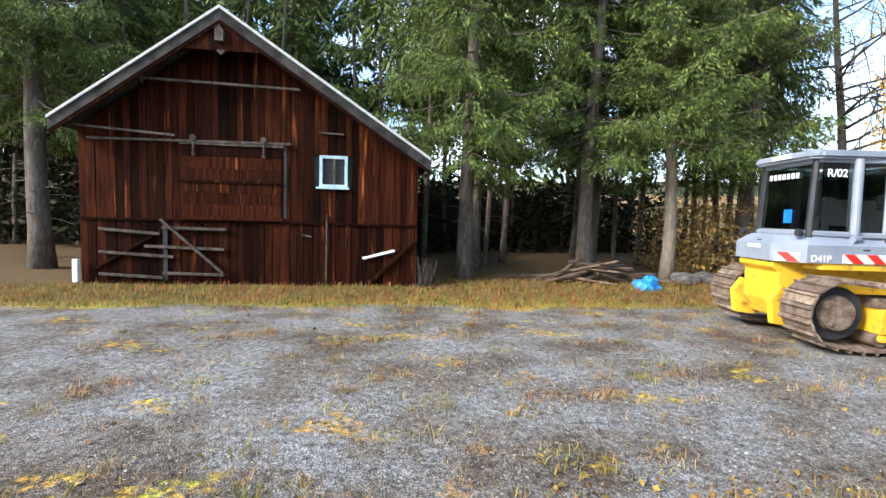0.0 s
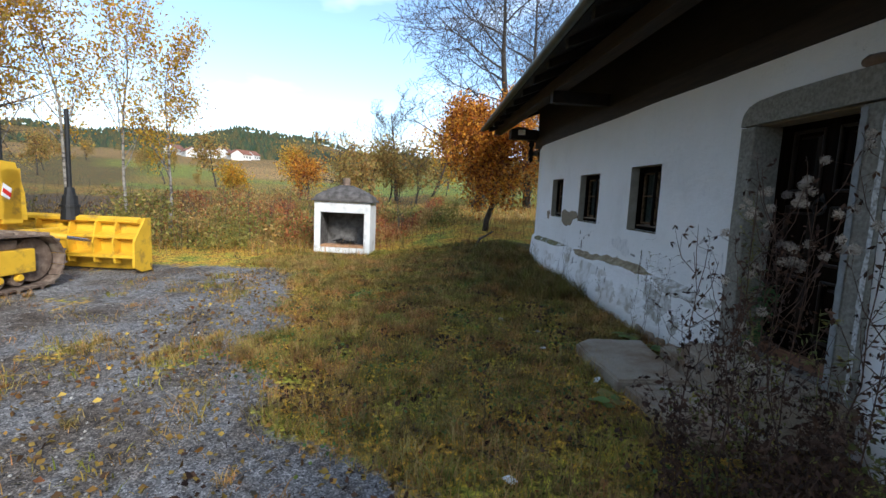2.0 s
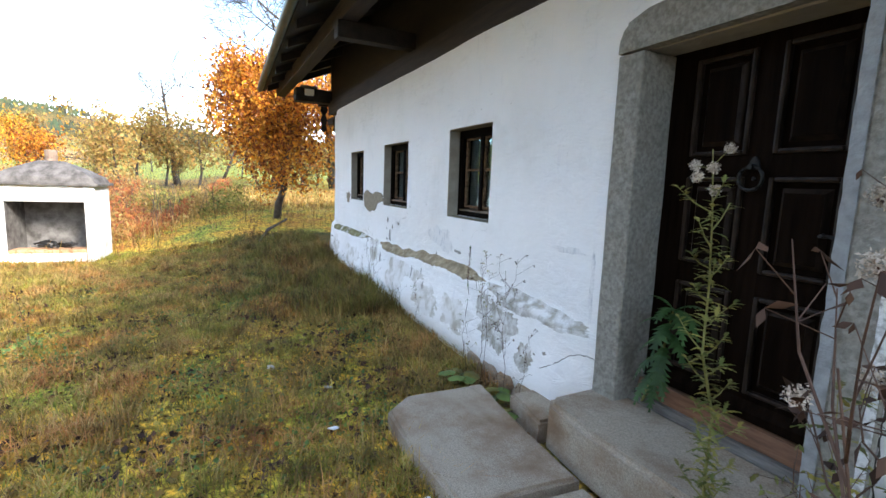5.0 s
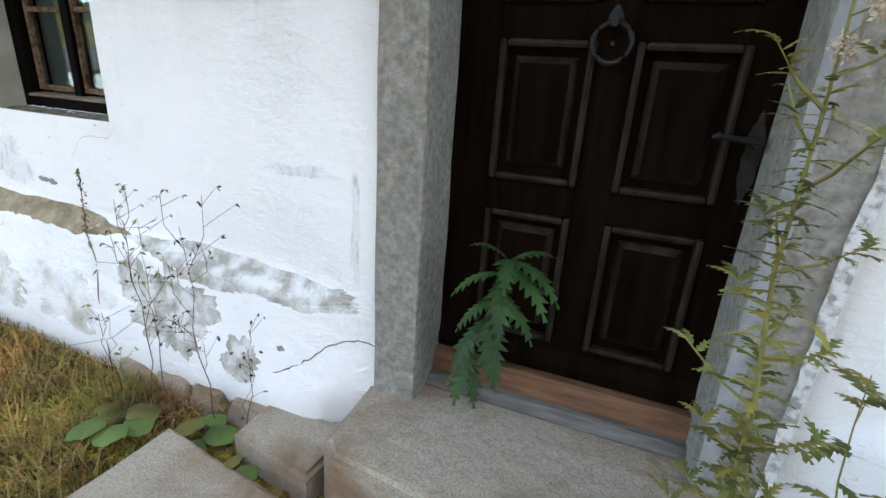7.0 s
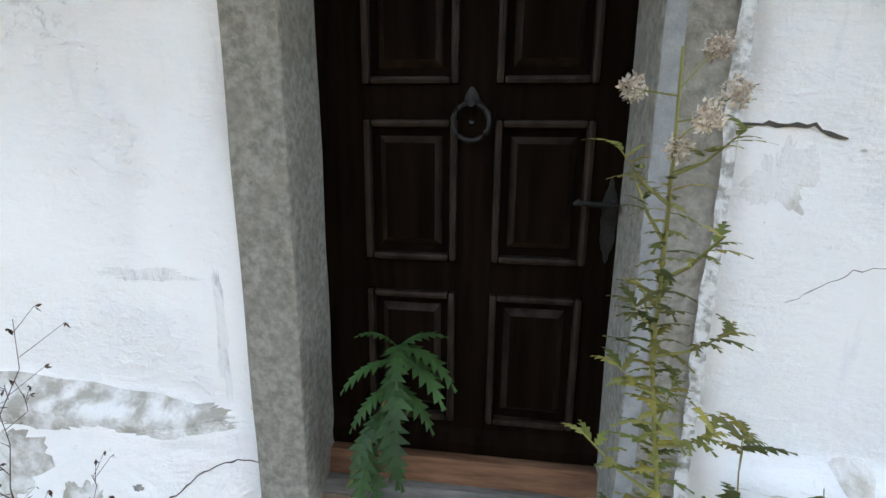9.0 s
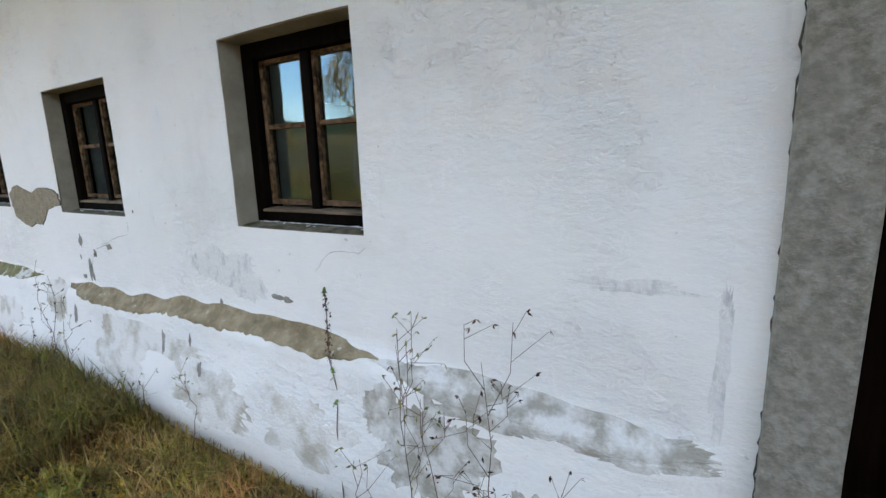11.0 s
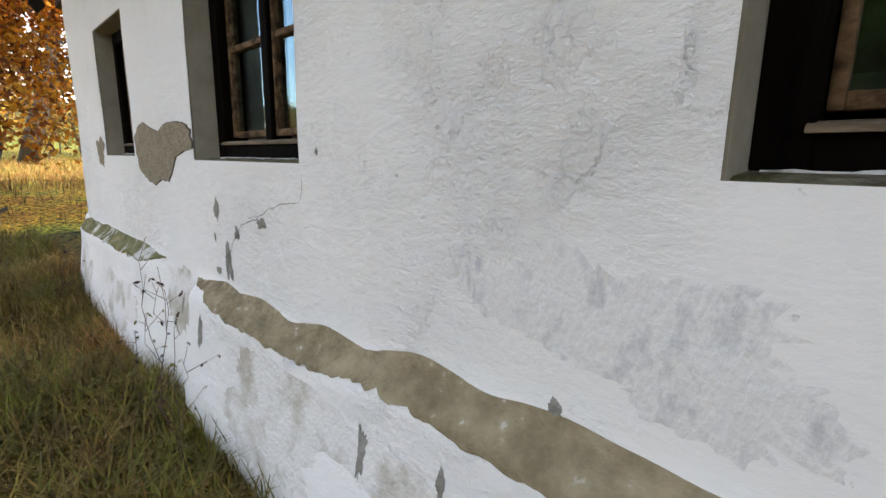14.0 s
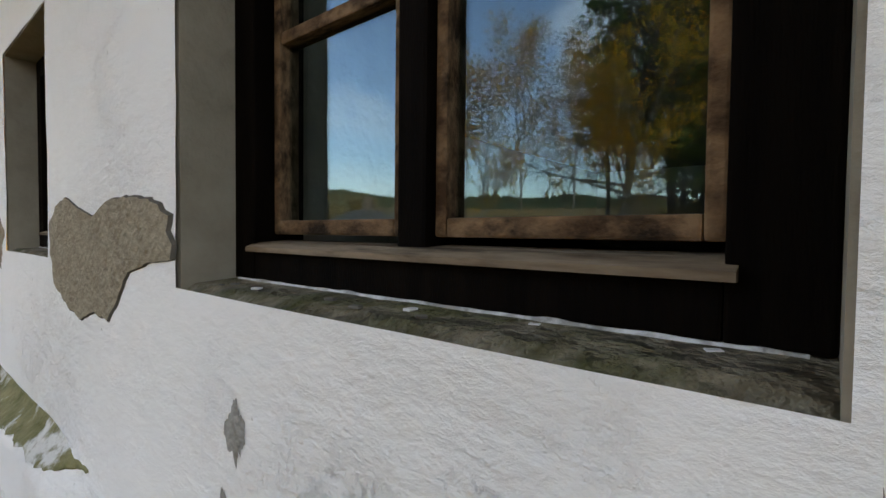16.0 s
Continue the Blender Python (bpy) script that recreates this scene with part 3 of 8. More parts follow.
    stone = ramp(vsep.outputs[0], ((0.0, (0.10, 0.097, 0.094)), (0.5, (0.20, 0.196, 0.192)), (0.85, (0.32, 0.315, 0.305)), (1.0, (0.46, 0.45, 0.44))))
    dirt = ramp(tex("ShaderNodeTexNoise", 0.9, 9).outputs["Fac"], ((0.36, (0.46, 0.37, 0.29)), (0.475, (0.80, 0.72, 0.64)), (0.55, (1.0, 0.99, 0.98)), (0.68, (1.2, 1.19, 1.18))))
    speck = ramp(tex("ShaderNodeTexNoise", 14.0, 9).outputs["Fac"], ((0.33, (0.30, 0.28, 0.26)), (0.46, (0.75, 0.74, 0.73)), (0.66, (1.25, 1.24, 1.22))))
    grav = mix(1.0, mix(1.0, stone, dirt, "MULTIPLY"), speck, "MULTIPLY")
    sod = ramp(tex("ShaderNodeTexNoise", 17.0, 9).outputs["Fac"], ((0.38, (0.08, 0.065, 0.055)), (0.49, (0.72, 0.70, 0.62)), (0.64, (2.0, 1.75, 1.3))))
    patch = ramp(tex("ShaderNodeTexNoise", 1.1, 6).outputs["Fac"], ((0.34, (0.5, 0.8, 0.45)), (0.43, (0.95, 1.1, 0.7)), (0.52, (1.45, 1.15, 0.65)), (0.60, (1.25, 0.85, 0.6)), (0.68, (0.8, 0.45, 0.4))))
    grass = mix(1.0, mix(1.0, ton.outputs["Color"], sod, "MULTIPLY"), patch, "MULTIPLY")
    litter = ramp(tex("ShaderNodeTexNoise", 40.0).outputs["Fac"], ((0.3, (0.035, 0.025, 0.017)), (0.55, (0.12, 0.075, 0.04)), (0.75, (0.24, 0.15, 0.07))))
    edge = ramp(tex("ShaderNodeTexNoise", 9.0).outputs["Fac"], ((0.25, (0, 0, 0)), (0.75, (1, 1, 1))))
    esep = n.new("ShaderNodeSeparateColor")
    l.new(edge, esep.inputs["Color"])
    ad = n.new("ShaderNodeMath")
    ad.operation = "ADD"
    l.new(sep.outputs[0], ad.inputs[0])
    l.new(esep.outputs[0], ad.inputs[1])
    gr = n.new("ShaderNodeMapRange")
    gr.inputs["From Min"].default_value, gr.inputs["From Max"].default_value = 0.75, 1.15
    l.new(ad.outputs[0], gr.inputs["Value"])
    col = mix(gr.outputs["Result"], mix(sep.outputs[1], grass, litter), grav)
    l.new(col, b.inputs["Base Color"])
    b.inputs["Roughness"].default_value = 0.95
    b.inputs["Specular IOR Level"].default_value = 0.2
    bp, bp2 = n.new("ShaderNodeBump"), n.new("ShaderNodeBump")
    bp.inputs["Strength"].default_value, bp.inputs["Distance"].default_value = 0.8, 0.010
    l.new(vor.outputs["Distance"], bp.inputs["Height"])
    bp.invert = True
    bp2.inputs["Strength"].default_value, bp2.inputs["Distance"].default_value = 0.5, 0.03
    l.new(tex("ShaderNodeTexNoise", 18.0).outputs["Fac"], bp2.inputs["Height"])
    l.new(bp.outputs["Normal"], bp2.inputs["Normal"])
    l.new(bp2.outputs["Normal"], b.inputs["Normal"])
    me.materials.append(m)
    tagged(new("ground", me), "grey gravel yard running into mossy autumn grass and meadow", "ground", kind="structure")


ground_sheet()

# ---- house ----
WALL_X0, WALL_X1, WALL_TOP = -9.0, 7.55, 2.86
WIN = {1: (1.341, 2.124, 1.284, 2.115), 2: (3.213, 4.078, 1.288, 2.085), 3: (5.03, 5.72, 1.30, 2.06), 4: (-3.05, -2.3, 1.34, 2.12)}
DOOR = (-1.30, 0.005, 0.0, 2.52)
DEPTH = 0.165


def ledge_top(x):
    """The height of the plinth's sloping ledge."""
    return 0.80 + 0.028 * noise.noise((x * 0.8, 1, 1)) - 0.05 * smooth01(0.9, 0.1, x) + 0.05 * smooth01(3.35, 2.5, x) * smooth01(0.9, 1.7, x)


def wall_y(x, z):
    """The uneven face of the old wall, with a swollen foot under a sloping ledge."""
    y = 0.024 * math.exp(-((x - 1.65) / 0.6) ** 2) + 0.010 * noise.noise((x * 0.7, z * 0.9, 2)) + 0.005 * noise.noise((x * 2.7, z * 2.7, 5)) + 0.0016 * noise.noise((x * 9, z * 9, 8))
    top = ledge_top(x)
    near = smooth01(0.02, 0.3, x) if x > -0.6 else smooth01(-1.34, -1.6, x)
    gap = smooth01(4.05, 4.2, x) * smooth01(4.75, 4.6, x)
    rim = 0.075 * (1 - 0.65 * gap)
    y += near * (rim * smooth01(top, top - 0.085 - 0.16 * gap, z) + 0.05 * smooth01(top - 0.1, top - 0.55, z) - 0.07 * smooth01(0.24, -0.05, z))
    end = smooth01(6.2, 7.55, x)
    return y * (1 - 0.2 * end) - 0.16 * end * end


def span(lo, hi, step, marks):
    base = list(np.arange(lo, hi, step)) + [hi]
    vals = [v for v in base if all(abs(v - k) > step * 0.45 for k in marks)] + [k for k in marks if lo <= k <= hi]
    return sorted(set(round(v, 4) for v in vals))


def house_front():
    xs = span(WALL_X0, WALL_X1, 0.05, [w for k in WIN.values() for w in k[:2]] + list(DOOR[:2]))
    zs = span(-0.35, WALL_TOP, 0.033, [w for k in WIN.values() for w in k[2:]] + [DOOR[3]])
    nx = len(xs)
    verts = [(x, wall_y(x, z), z) for z in zs for x in xs]
    holes = list(WIN.values()) + [(DOOR[0], DOOR[1], -0.4, DOOR[3])]
    faces = []
    for j in range(len(zs) - 1):
        for i in range(nx - 1):
            cx, cz = (xs[i] + xs[i + 1]) / 2, (zs[j] + zs[j + 1]) / 2
            if any(a < cx < b and c < cz < d for a, b, c, d in holes):
                continue
            faces.append((j * nx + i + 1, j * nx + i, (j + 1) * nx + i, (j + 1) * nx + i + 1))
    wall = raw("wall_north", verts, faces, M_PLASTER, smooth=True)
    tagged(wall, "whitewashed uneven plaster wall with stained swollen foot", "wall", kind="structure")
    # the mass of the wall behind its face
    bm = bmesh.new()
    edges = sorted([(DOOR[0], DOOR[1], -0.4, DOOR[3])] + list(WIN.values()))
    x = WALL_X0
    for a, b, c, d in edges:
        box(bm, x, a, -0.6, -0.10 if x < 5.9 else -0.3, -0.35, WALL_TOP)
        if c > 0:
            box(bm, a, b, -0.6, -0.10, -0.35, c - 0.03)
        box(bm, a, b, -0.6, -0.10, d + 0.01, WALL_TOP)
        x = b
    box(bm, x, WALL_X1, -0.6, -0.3, -0.35, WALL_TOP)
    part("wall_core", bm, M_REVEAL, wall)
    return wall


WALL_N = house_front()


def house_window(k):
    a, b, c, d = WIN[k]
    w = tagged(new("window_%d" % k), "small deep-set two-leaf window in dark weathered timber", "window", kind="structure")
    bm = bmesh.new()
    # reveal of plaster on three sides
    t = 0.004
    box(bm, a - 0.03, a + t, -0.24, min(wall_y(a, c + (d - c) * q / 12) for q in range(13)) - 0.003, c - 0.03, d + 0.03)
    box(bm, b - t, b + 0.03, -0.24, min(wall_y(b, c + (d - c) * q / 12) for q in range(13)) - 0.003, c - 0.03, d + 0.03)
    box(bm, a + t, b - t, -0.24, min(wall_y(a, d), wall_y(b, d)) - 0.001, d - t, d + 0.03)
    part("window_reveal", bm, M_REVEAL, w)
    bm = bmesh.new()
    n = 28
    xs = [a + t + (b - a - 2 * t) * i / n for i in range(n + 1)]
    rows = []
    for x in xs:
        front = wall_y(x, c) - 0.002 + 0.002 * noise.noise((x * 9, k, 4))
        lip = 0.010 * smooth01(-0.1, 0.5, noise.noise((x * 6, k, 9)))
        rows.append([bm.verts.new(p) for p in ((x, -0.24, c - 0.05), (x, front - 0.03, c - 0.05), (x, front - 0.004, c - 0.012 - lip), (x, front - 0.008, c - 0.004 - lip * 0.5), (x, -0.03, c + 0.006 + 0.003 * noise.noise((x * 14, k, 1))), (x, -0.24, c + 0.02))])
    for p, q in zip(rows, rows[1:]):
        for i in range(6):
            bm.faces.new((p[i], p[(i + 1) % 6], q[(i + 1) % 6], q[i]))
    bm.faces.new(rows[0][::-1])
    bm.faces.new(rows[-1])
    bmesh.ops.recalc_face_normals(bm, faces=bm.faces[:])
    part("window_sill", bm, M_SILL, w, "mossy mortar sill")
    # crumbling putty between frame and sill, and crumbs lying on the sill
    V, F = [], []
    for i in range(61):
        x = a + 0.02 + (b - a - 0.04) * i / 60
        h = 0.001 + 0.003 * smooth01(-0.1, 0.5, noise.noise((x * 22, k, 2)))
        zs = c + 0.0085 + 0.0035
        V += [(x, -0.096 + h, zs - 0.004), (x, -0.098, zs + h), (x, -0.104, zs + h)]
    for i in range(60):
        F += [(3 * i, 3 * i + 1, 3 * i + 4, 3 * i + 3), (3 * i + 1, 3 * i + 2, 3 * i + 5, 3 * i + 4)]
    raw("putty_line", V, F, M_LIMEREST, w, "crumbling white putty line")
    rk = random.Random(k)
    for i in range(9 if k < 3 else 0):
        bm = bmesh.new()
        x, y, r = rk.uniform(a + 0.05, b - 0.05), rk.uniform(-0.085, -0.035), rk.uniform(0.004, 0.009)
        box(bm, -r, r, -r * 0.7, r * 0.7, 0, r * 0.5, r * 0.15, pose(x, y, c + 0.0075, 0, 0, rk.uniform(0, 90)))
        part("plaster_crumb", bm, M_WHITEWASH if i % 2 else M_GREYBOARD, w)
    f = 0.075
    bm = bmesh.new()
    y0, y1 = -0.20, -0.10
    box(bm, a + t, a + f, y0, y1, c + 0.012, d - t, 0.004)
    box(bm, b - f, b - t, y0, y1, c + 0.012, d - t, 0.004)
    box(bm, a + f, b - f, y0, y1, d - f, d - t, 0.004)
    box(bm, a + f, b - f, y0, y1, c + 0.012, c + 0.062, 0.004)
    box(bm, (a + b) / 2 - 0.026, (a + b) / 2 + 0.026, y0, y1 - 0.02, c + 0.062, d - f, 0.006)
    part("window_frame", bm, M_WINFRAME, w, "black-brown outer frame")
    bm = bmesh.new()
    prism(bm, ((-0.17, c + 0.062), (-0.088, c + 0.062), (-0.088, c + 0.070), (-0.108, c + 0.078), (-0.17, c + 0.082)), a + f - 0.01, b - f + 0.01, "x")
    part("weather_bar", bm, M_DRIP, w, "worn brown drip rail")
    mid = (a + b) / 2
    for lo, hi in ((a + f + 0.003, mid - 0.028), (mid + 0.028, b - f - 0.003)):
        cz0, cz1 = c + 0.092, d - f - 0.003
        bar = cz0 + (cz1 - cz0) * 0.55
        bm = bmesh.new()
        s = 0.019
        box(bm, lo, lo + s, -0.175, -0.135, cz0, cz1, 0.004)
        box(bm, hi - s, hi, -0.175, -0.135, cz0, cz1, 0.004)
        box(bm, lo + s, hi - s, -0.175, -0.135, cz1 - s, cz1, 0.004)
        box(bm, lo + s, hi - s, -0.175, -0.135, cz0, cz0 + s * 1.3, 0.004)
        box(bm, lo + s, hi - s, -0.172, -0.138, bar - 0.011, bar + 0.011, 0.003)
        case = part("casement", bm, M_CASEMENT, w, "peeling brown wooden casement")
        for z0, z1 in ((cz0 + s * 1.3, bar - 0.011), (bar + 0.011, cz1 - s)):
            bm = bmesh.new()
            box(bm, lo + s - 0.003, hi - s + 0.003, -0.159, -0.155, z0 - 0.003, z1 + 0.003)
            pane = part("pane", bm, M_GLASS, case)
            pane.visible_shadow = False
    return w


for _k in WIN:
    house_window(_k)


def house_door():
    # stone surround
    fr = tagged(new("door_frame"), "weathered grey stone door surround with arched lintel", "door frame", kind="structure")
    for nm, x0, x1 in (("jamb", -0.155, 0.020), ("jamb", -1.318, -1.114)):
        bm = bmesh.new()
        zt = 2.335
        box(bm, x0, x1, -0.26, 0.035, 0.02, zt, 0.012)
        bmesh.ops.subdivide_edges(bm, edges=[e for e in bm.edges if abs(e.verts[0].co.z - e.verts[1].co.z) > 1], cuts=14)
        for v in bm.verts:
            v.co += Vector((0.006 * noise.noise(v.co * 3), 0.006 * noise.noise(v.co * 3 + Vector((5, 0, 0))), 0))
        part(nm, bm, M_STONEFRAME, fr)
    bm = bmesh.new()
    arch = [(0.022, 2.345), (0.018, 2.41), (-0.005, 2.462), (-0.06, 2.508), (-0.16, 2.54), (-0.42, 2.562), (-0.9, 2.572), (-1.322, 2.57), (-1.322, 2.355)]
    prism(bm, arch, -0.26, 0.037, "y")
    part("lintel", bm, M_STONEFRAME, fr)
    # remains of limewash on the nearer jamb
    for k, (xa, xb, ragged) in enumerate(((-1.316, -1.276, 0.007), (-1.166, -1.117, 0.006))):
        V, F = [], []
        for i in range(60):
            z = 0.42 + 1.9 * i / 59
            w = 1 if k else 0.75 + 0.25 * smooth01(-0.3, 0.25, noise.noise((z * 3.1, k, 3)))
            V += [Vector((xa, 0.0425, z)), Vector((xa + (xb - xa) * w + ragged * noise.noise((z * 14, k, 8)), 0.0425, z))]
        F = [(2 * i, 2 * i + 1, 2 * i + 3, 2 * i + 2) for i in range(59)]
        raw("limewash_strip", V, F, M_LIMEREST if k == 0 else M_PALESTONE, fr, "flaking white limewash edge" if k == 0 else "pale grey painted jamb edge")
    stub = tagged(new("timber_stub"), "short broken log end lying on the door lintel", "timber")
    V, F = [], []
    tube(V, F, [Vector((-1.07, 0.01, 2.612)), Vector((-1.11, 0.02, 2.61)), Vector((-1.2, 0.025, 2.605)), Vector((-1.27, 0.03, 2.60))], [0.03, 0.042, 0.038, 0.02], 9)
    raw("log", V, F, M_WOODPILE, stub)
    # plaster joint that closes the gap between surround and wall
    bm = bmesh.new()
    box(bm, DOOR[0] - 0.02, DOOR[1] + 0.02, -0.25, -0.03, 2.34, 2.54)
    part("joint", bm, M_REVEAL, fr)
    # leaf
    dr = tagged(new("door_1"), "closed dark brown panelled front door, dull and dusty", "door", kind="structure")
    X0, X1, Z0, Z1, Y = -1.175, -0.10, 0.50, 2.40, -0.215
    bm = bmesh.new()
    box(bm, X0, X1, -0.27, Y - 0.02, Z0 - 0.06, Z1)
    part("leaf_board", bm, M_DOOR, dr)
    cols = ((-1.023, -0.721), (-0.606, -0.301))
    rows = ((0.63, 1.115), (1.225, 1.68), (1.785, 2.28))
    bm = bmesh.new()
    for x0, x1 in ((X0, cols[0][0]), (cols[0][1], cols[1][0]), (cols[1][1], X1)):
        box(bm, x0, x1, Y - 0.022, Y, Z0, Z1, 0.002)
    zz = [Z0] + [v for r in rows for v in r] + [Z1]
    for x0, x1 in cols:
        for z0, z1 in zip(zz[0::2], zz[1::2]):
            box(bm, x0, x1, Y - 0.022, Y - 0.001, z0, z1, 0.002)
    part("leaf_frame", bm, M_DOOR, dr)
    for x0, x1 in cols:
        for z0, z1 in rows:
            bm = bmesh.new()
            s = 0.024
            for u0, u1, v0, v1 in ((x0, x0 + s, z0, z1), (x1 - s, x1, z0, z1), (x0 + s, x1 - s, z0, z0 + s), (x0 + s, x1 - s, z1 - s, z1)):
                box(bm, u0, u1, Y - 0.02, Y + 0.017, v0, v1, 0.011)
            part("moulding", bm, M_MOULD, dr)
            bm = bmesh.new()
            i, j = 0.05, 0.022
            a0, a1, c0, c1 = x0 + i, x1 - i, z0 + i, z1 - i
            vs = [bm.verts.new(p) for p in ((a0, Y - 0.018, c0), (a1, Y - 0.018, c0), (a1, Y - 0.018, c1), (a0, Y - 0.018, c1),
                                            (a0 + j, Y + 0.008, c0 + j), (a1 - j, Y + 0.008, c0 + j), (a1 - j, Y + 0.008, c1 - j), (a0 + j, Y + 0.008, c1 - j))]
            for q in range(4):
                bm.faces.new((vs[q], vs[(q + 1) % 4], vs[4 + (q + 1) % 4], vs[4 + q]))
            bm.faces.new(vs[4:8])
            bm.faces.new(vs[0:4][::-1])
            bmesh.ops.recalc_face_normals(bm, faces=bm.faces[:])
            pan = part("raised_panel", bm, M_DOOR, dr)
            # bevel faces take the lighter brown as painted highlights
            pan.data.materials.append(M_MOULD)
            for f in pan.data.polygons:
                f.material_index = int(abs(f.normal.y) < 0.95)
    # ring knocker
    bm = bmesh.new()
    V, F = [], []
    cx, cz, R = -0.648, 1.672, 0.056
    pts = [Vector((cx + R * math.sin(a), Y + 0.028, cz + R * math.cos(a))) for a in np.linspace(0.12, 2 * math.pi - 0.12, 30)]
    tube(V, F, pts, [0.0085 + 0.0015 * math.sin(i * 2.4) for i in range(30)], 7)
    ring = raw("knocker_ring", V, F, M_IRON, dr, "twisted iron ring knocker", True)
    prism(bm, ((cx - 0.03, cz + 0.045), (cx + 0.03, cz + 0.045), (cx + 0.018, cz + 0.085), (cx + 0.004, cz + 0.105), (cx - 0.004, cz + 0.105), (cx - 0.018, cz + 0.085)), Y, Y + 0.012)
    rod(bm, (cx, Y, cz + 0.055), (cx, Y + 0.045, cz + 0.055), 0.016, 0.012, 10)
    rod(bm, (cx, Y, cz), (cx, Y + 0.01, cz), 0.012, 0.006, 10)
    part("knocker_plate", bm, M_IRON, dr)
    # handle with its long ornate plate
    hx, hz = -1.085, 1.425
    bm = bmesh.new()
    outline = []
    for a in np.linspace(0, 2 * math.pi, 48, endpoint=False):
        rr = 1 + 0.22 * math.sin(a * 7) ** 2
        outline.append((hx + 0.021 * rr * math.sin(a), hz - 0.05 + 0.125 * (1 + 0.1 * math.cos(a * 6)) * math.cos(a)))
    prism(bm, outline, Y, Y + 0.006)
    part("lock_plate", bm, M_IRON, dr, "ornate iron lock plate")
    bm = bmesh.new()
    rod(bm, (hx, Y, hz), (hx, Y + 0.05, hz), 0.02, 0.016, 12)
    rod(bm, (hx, Y + 0.043, hz), (hx + 0.105, Y + 0.05, hz + 0.012), 0.010, 0.008, 10)
    rod(bm, (hx + 0.098, Y + 0.05, hz + 0.012), (hx + 0.118, Y + 0.05, hz + 0.006), 0.012, 0.006, 10)
    rod(bm, (hx + 0.004, Y, hz - 0.10), (hx + 0.004, Y + 0.014, hz - 0.10), 0.008, 0.008, 10)
    part("door_handle", bm, M_IRON, dr, "curved iron lever handle")
    # weather board, bare sill and threshold
    bm = bmesh.new()
    prism(bm, ((Y, 0.50), (Y + 0.016, 0.505), (Y + 0.02, 0.55), (Y, 0.60)), X0, X1, "x")
    part("kick_rail", bm, M_DOOR, dr)
    bm = bmesh.new()
    prism(bm, ((-0.26, 0.41), (-0.15, 0.41), (-0.15, 0.43), (-0.17, 0.497), (-0.26, 0.50)), X0 + 0.05, X1 - 0.03, "x")
    part("bare_board", bm, M_DOORSILL, dr, "bare reddish-brown bottom board")
    bm = bmesh.new()
    prism(bm, ((-0.26, 0.37), (-0.085, 0.37), (-0.08, 0.385), (-0.12, 0.41), (-0.26, 0.412)), -1.16, -0.13, "x")
    part("threshold", bm, M_GREYBOARD, dr, "grey worn threshold strip")
    # upper step and slabs
    bm = bmesh.new()
    out = [(-1.36, -0.25), (0.06, -0.25), (0.05, 0.02), (0.045, 0.33), (-0.02, 0.395), (-0.35, 0.43), (-0.8, 0.44), (-1.25, 0.42), (-1.36, 0.36)]
    prism(bm, out, 0.10, 0.375, "z")
    bmesh.ops.bevel(bm, geom=[e for e in bm.edges if all(v.co.z > 0.3 and v.co.y > 0.0 for v in e.verts)], offset=0.028, segments=3, affect="EDGES")
    bmesh.ops.subdivide_edges(bm, edges=[e for e in bm.edges if e.calc_length() > 0.3], cuts=6, use_grid_fill=True)
    for v in bm.verts:
        v.co += 0.008 * Vector((noise.noise(v.co * 4), noise.noise(v.co * 4 + Vector((3, 1, 0))), noise.noise(v.co * 3 + Vector((0, 7, 0))) * (v.co.z > 0.2)))
    tagged(part("door_step", bm, M_STEP), "worn granite doorstep with rounded edge and rusty stains", "step", kind="structure")
    for out, z0, z1, lab in (([(0.78, 0.36), (0.80, 0.95), (0.66, 1.13), (0.2, 1.16), (-0.35, 1.12), (-0.38, 0.47), (0.1, 0.44)], -0.05, 0.152, "large grey stone slab before the doorstep"),
                             ([(0.50, 0.06), (0.48, 0.30), (0.09, 0.37), (0.07, 0.08)], -0.05, 0.19, "cracked stone wedged beside the doorstep"),
                             ([(-0.42, 0.48), (-0.40, 1.08), (-1.3, 1.05), (-1.4, 0.5)], -0.05, 0.135, "low grey stone slab before the doorstep")):
        bm = bmesh.new()
        prism(bm, out, z0, z1, "z")
        bmesh.ops.bevel(bm, geom=[e for e in bm.edges if all(v.co.z > 0.1 for v in e.verts)], offset=0.02, segments=2, affect="EDGES")
        bmesh.ops.subdivide_edges(bm, edges=[e for e in bm.edges if e.calc_length() > 0.25], cuts=4, use_grid_fill=True)
        for v in bm.verts:
            v.co += 0.012 * Vector((noise.noise(v.co * 4), noise.noise(v.co * 4 + Vector((3, 1, 0))), noise.noise(v.co * 3 + Vector((0, 7, 0)))))
        tagged(part("stone_slab", bm, M_STEP), lab, "stone slab", group="slabs at the door")


house_door()


def eave(x):
    """The eave's line: its distance from the wall and its height."""
    return 1.05 + (8.9 - x) * 0.030, 3.40 + (8.9 - x) * 0.008


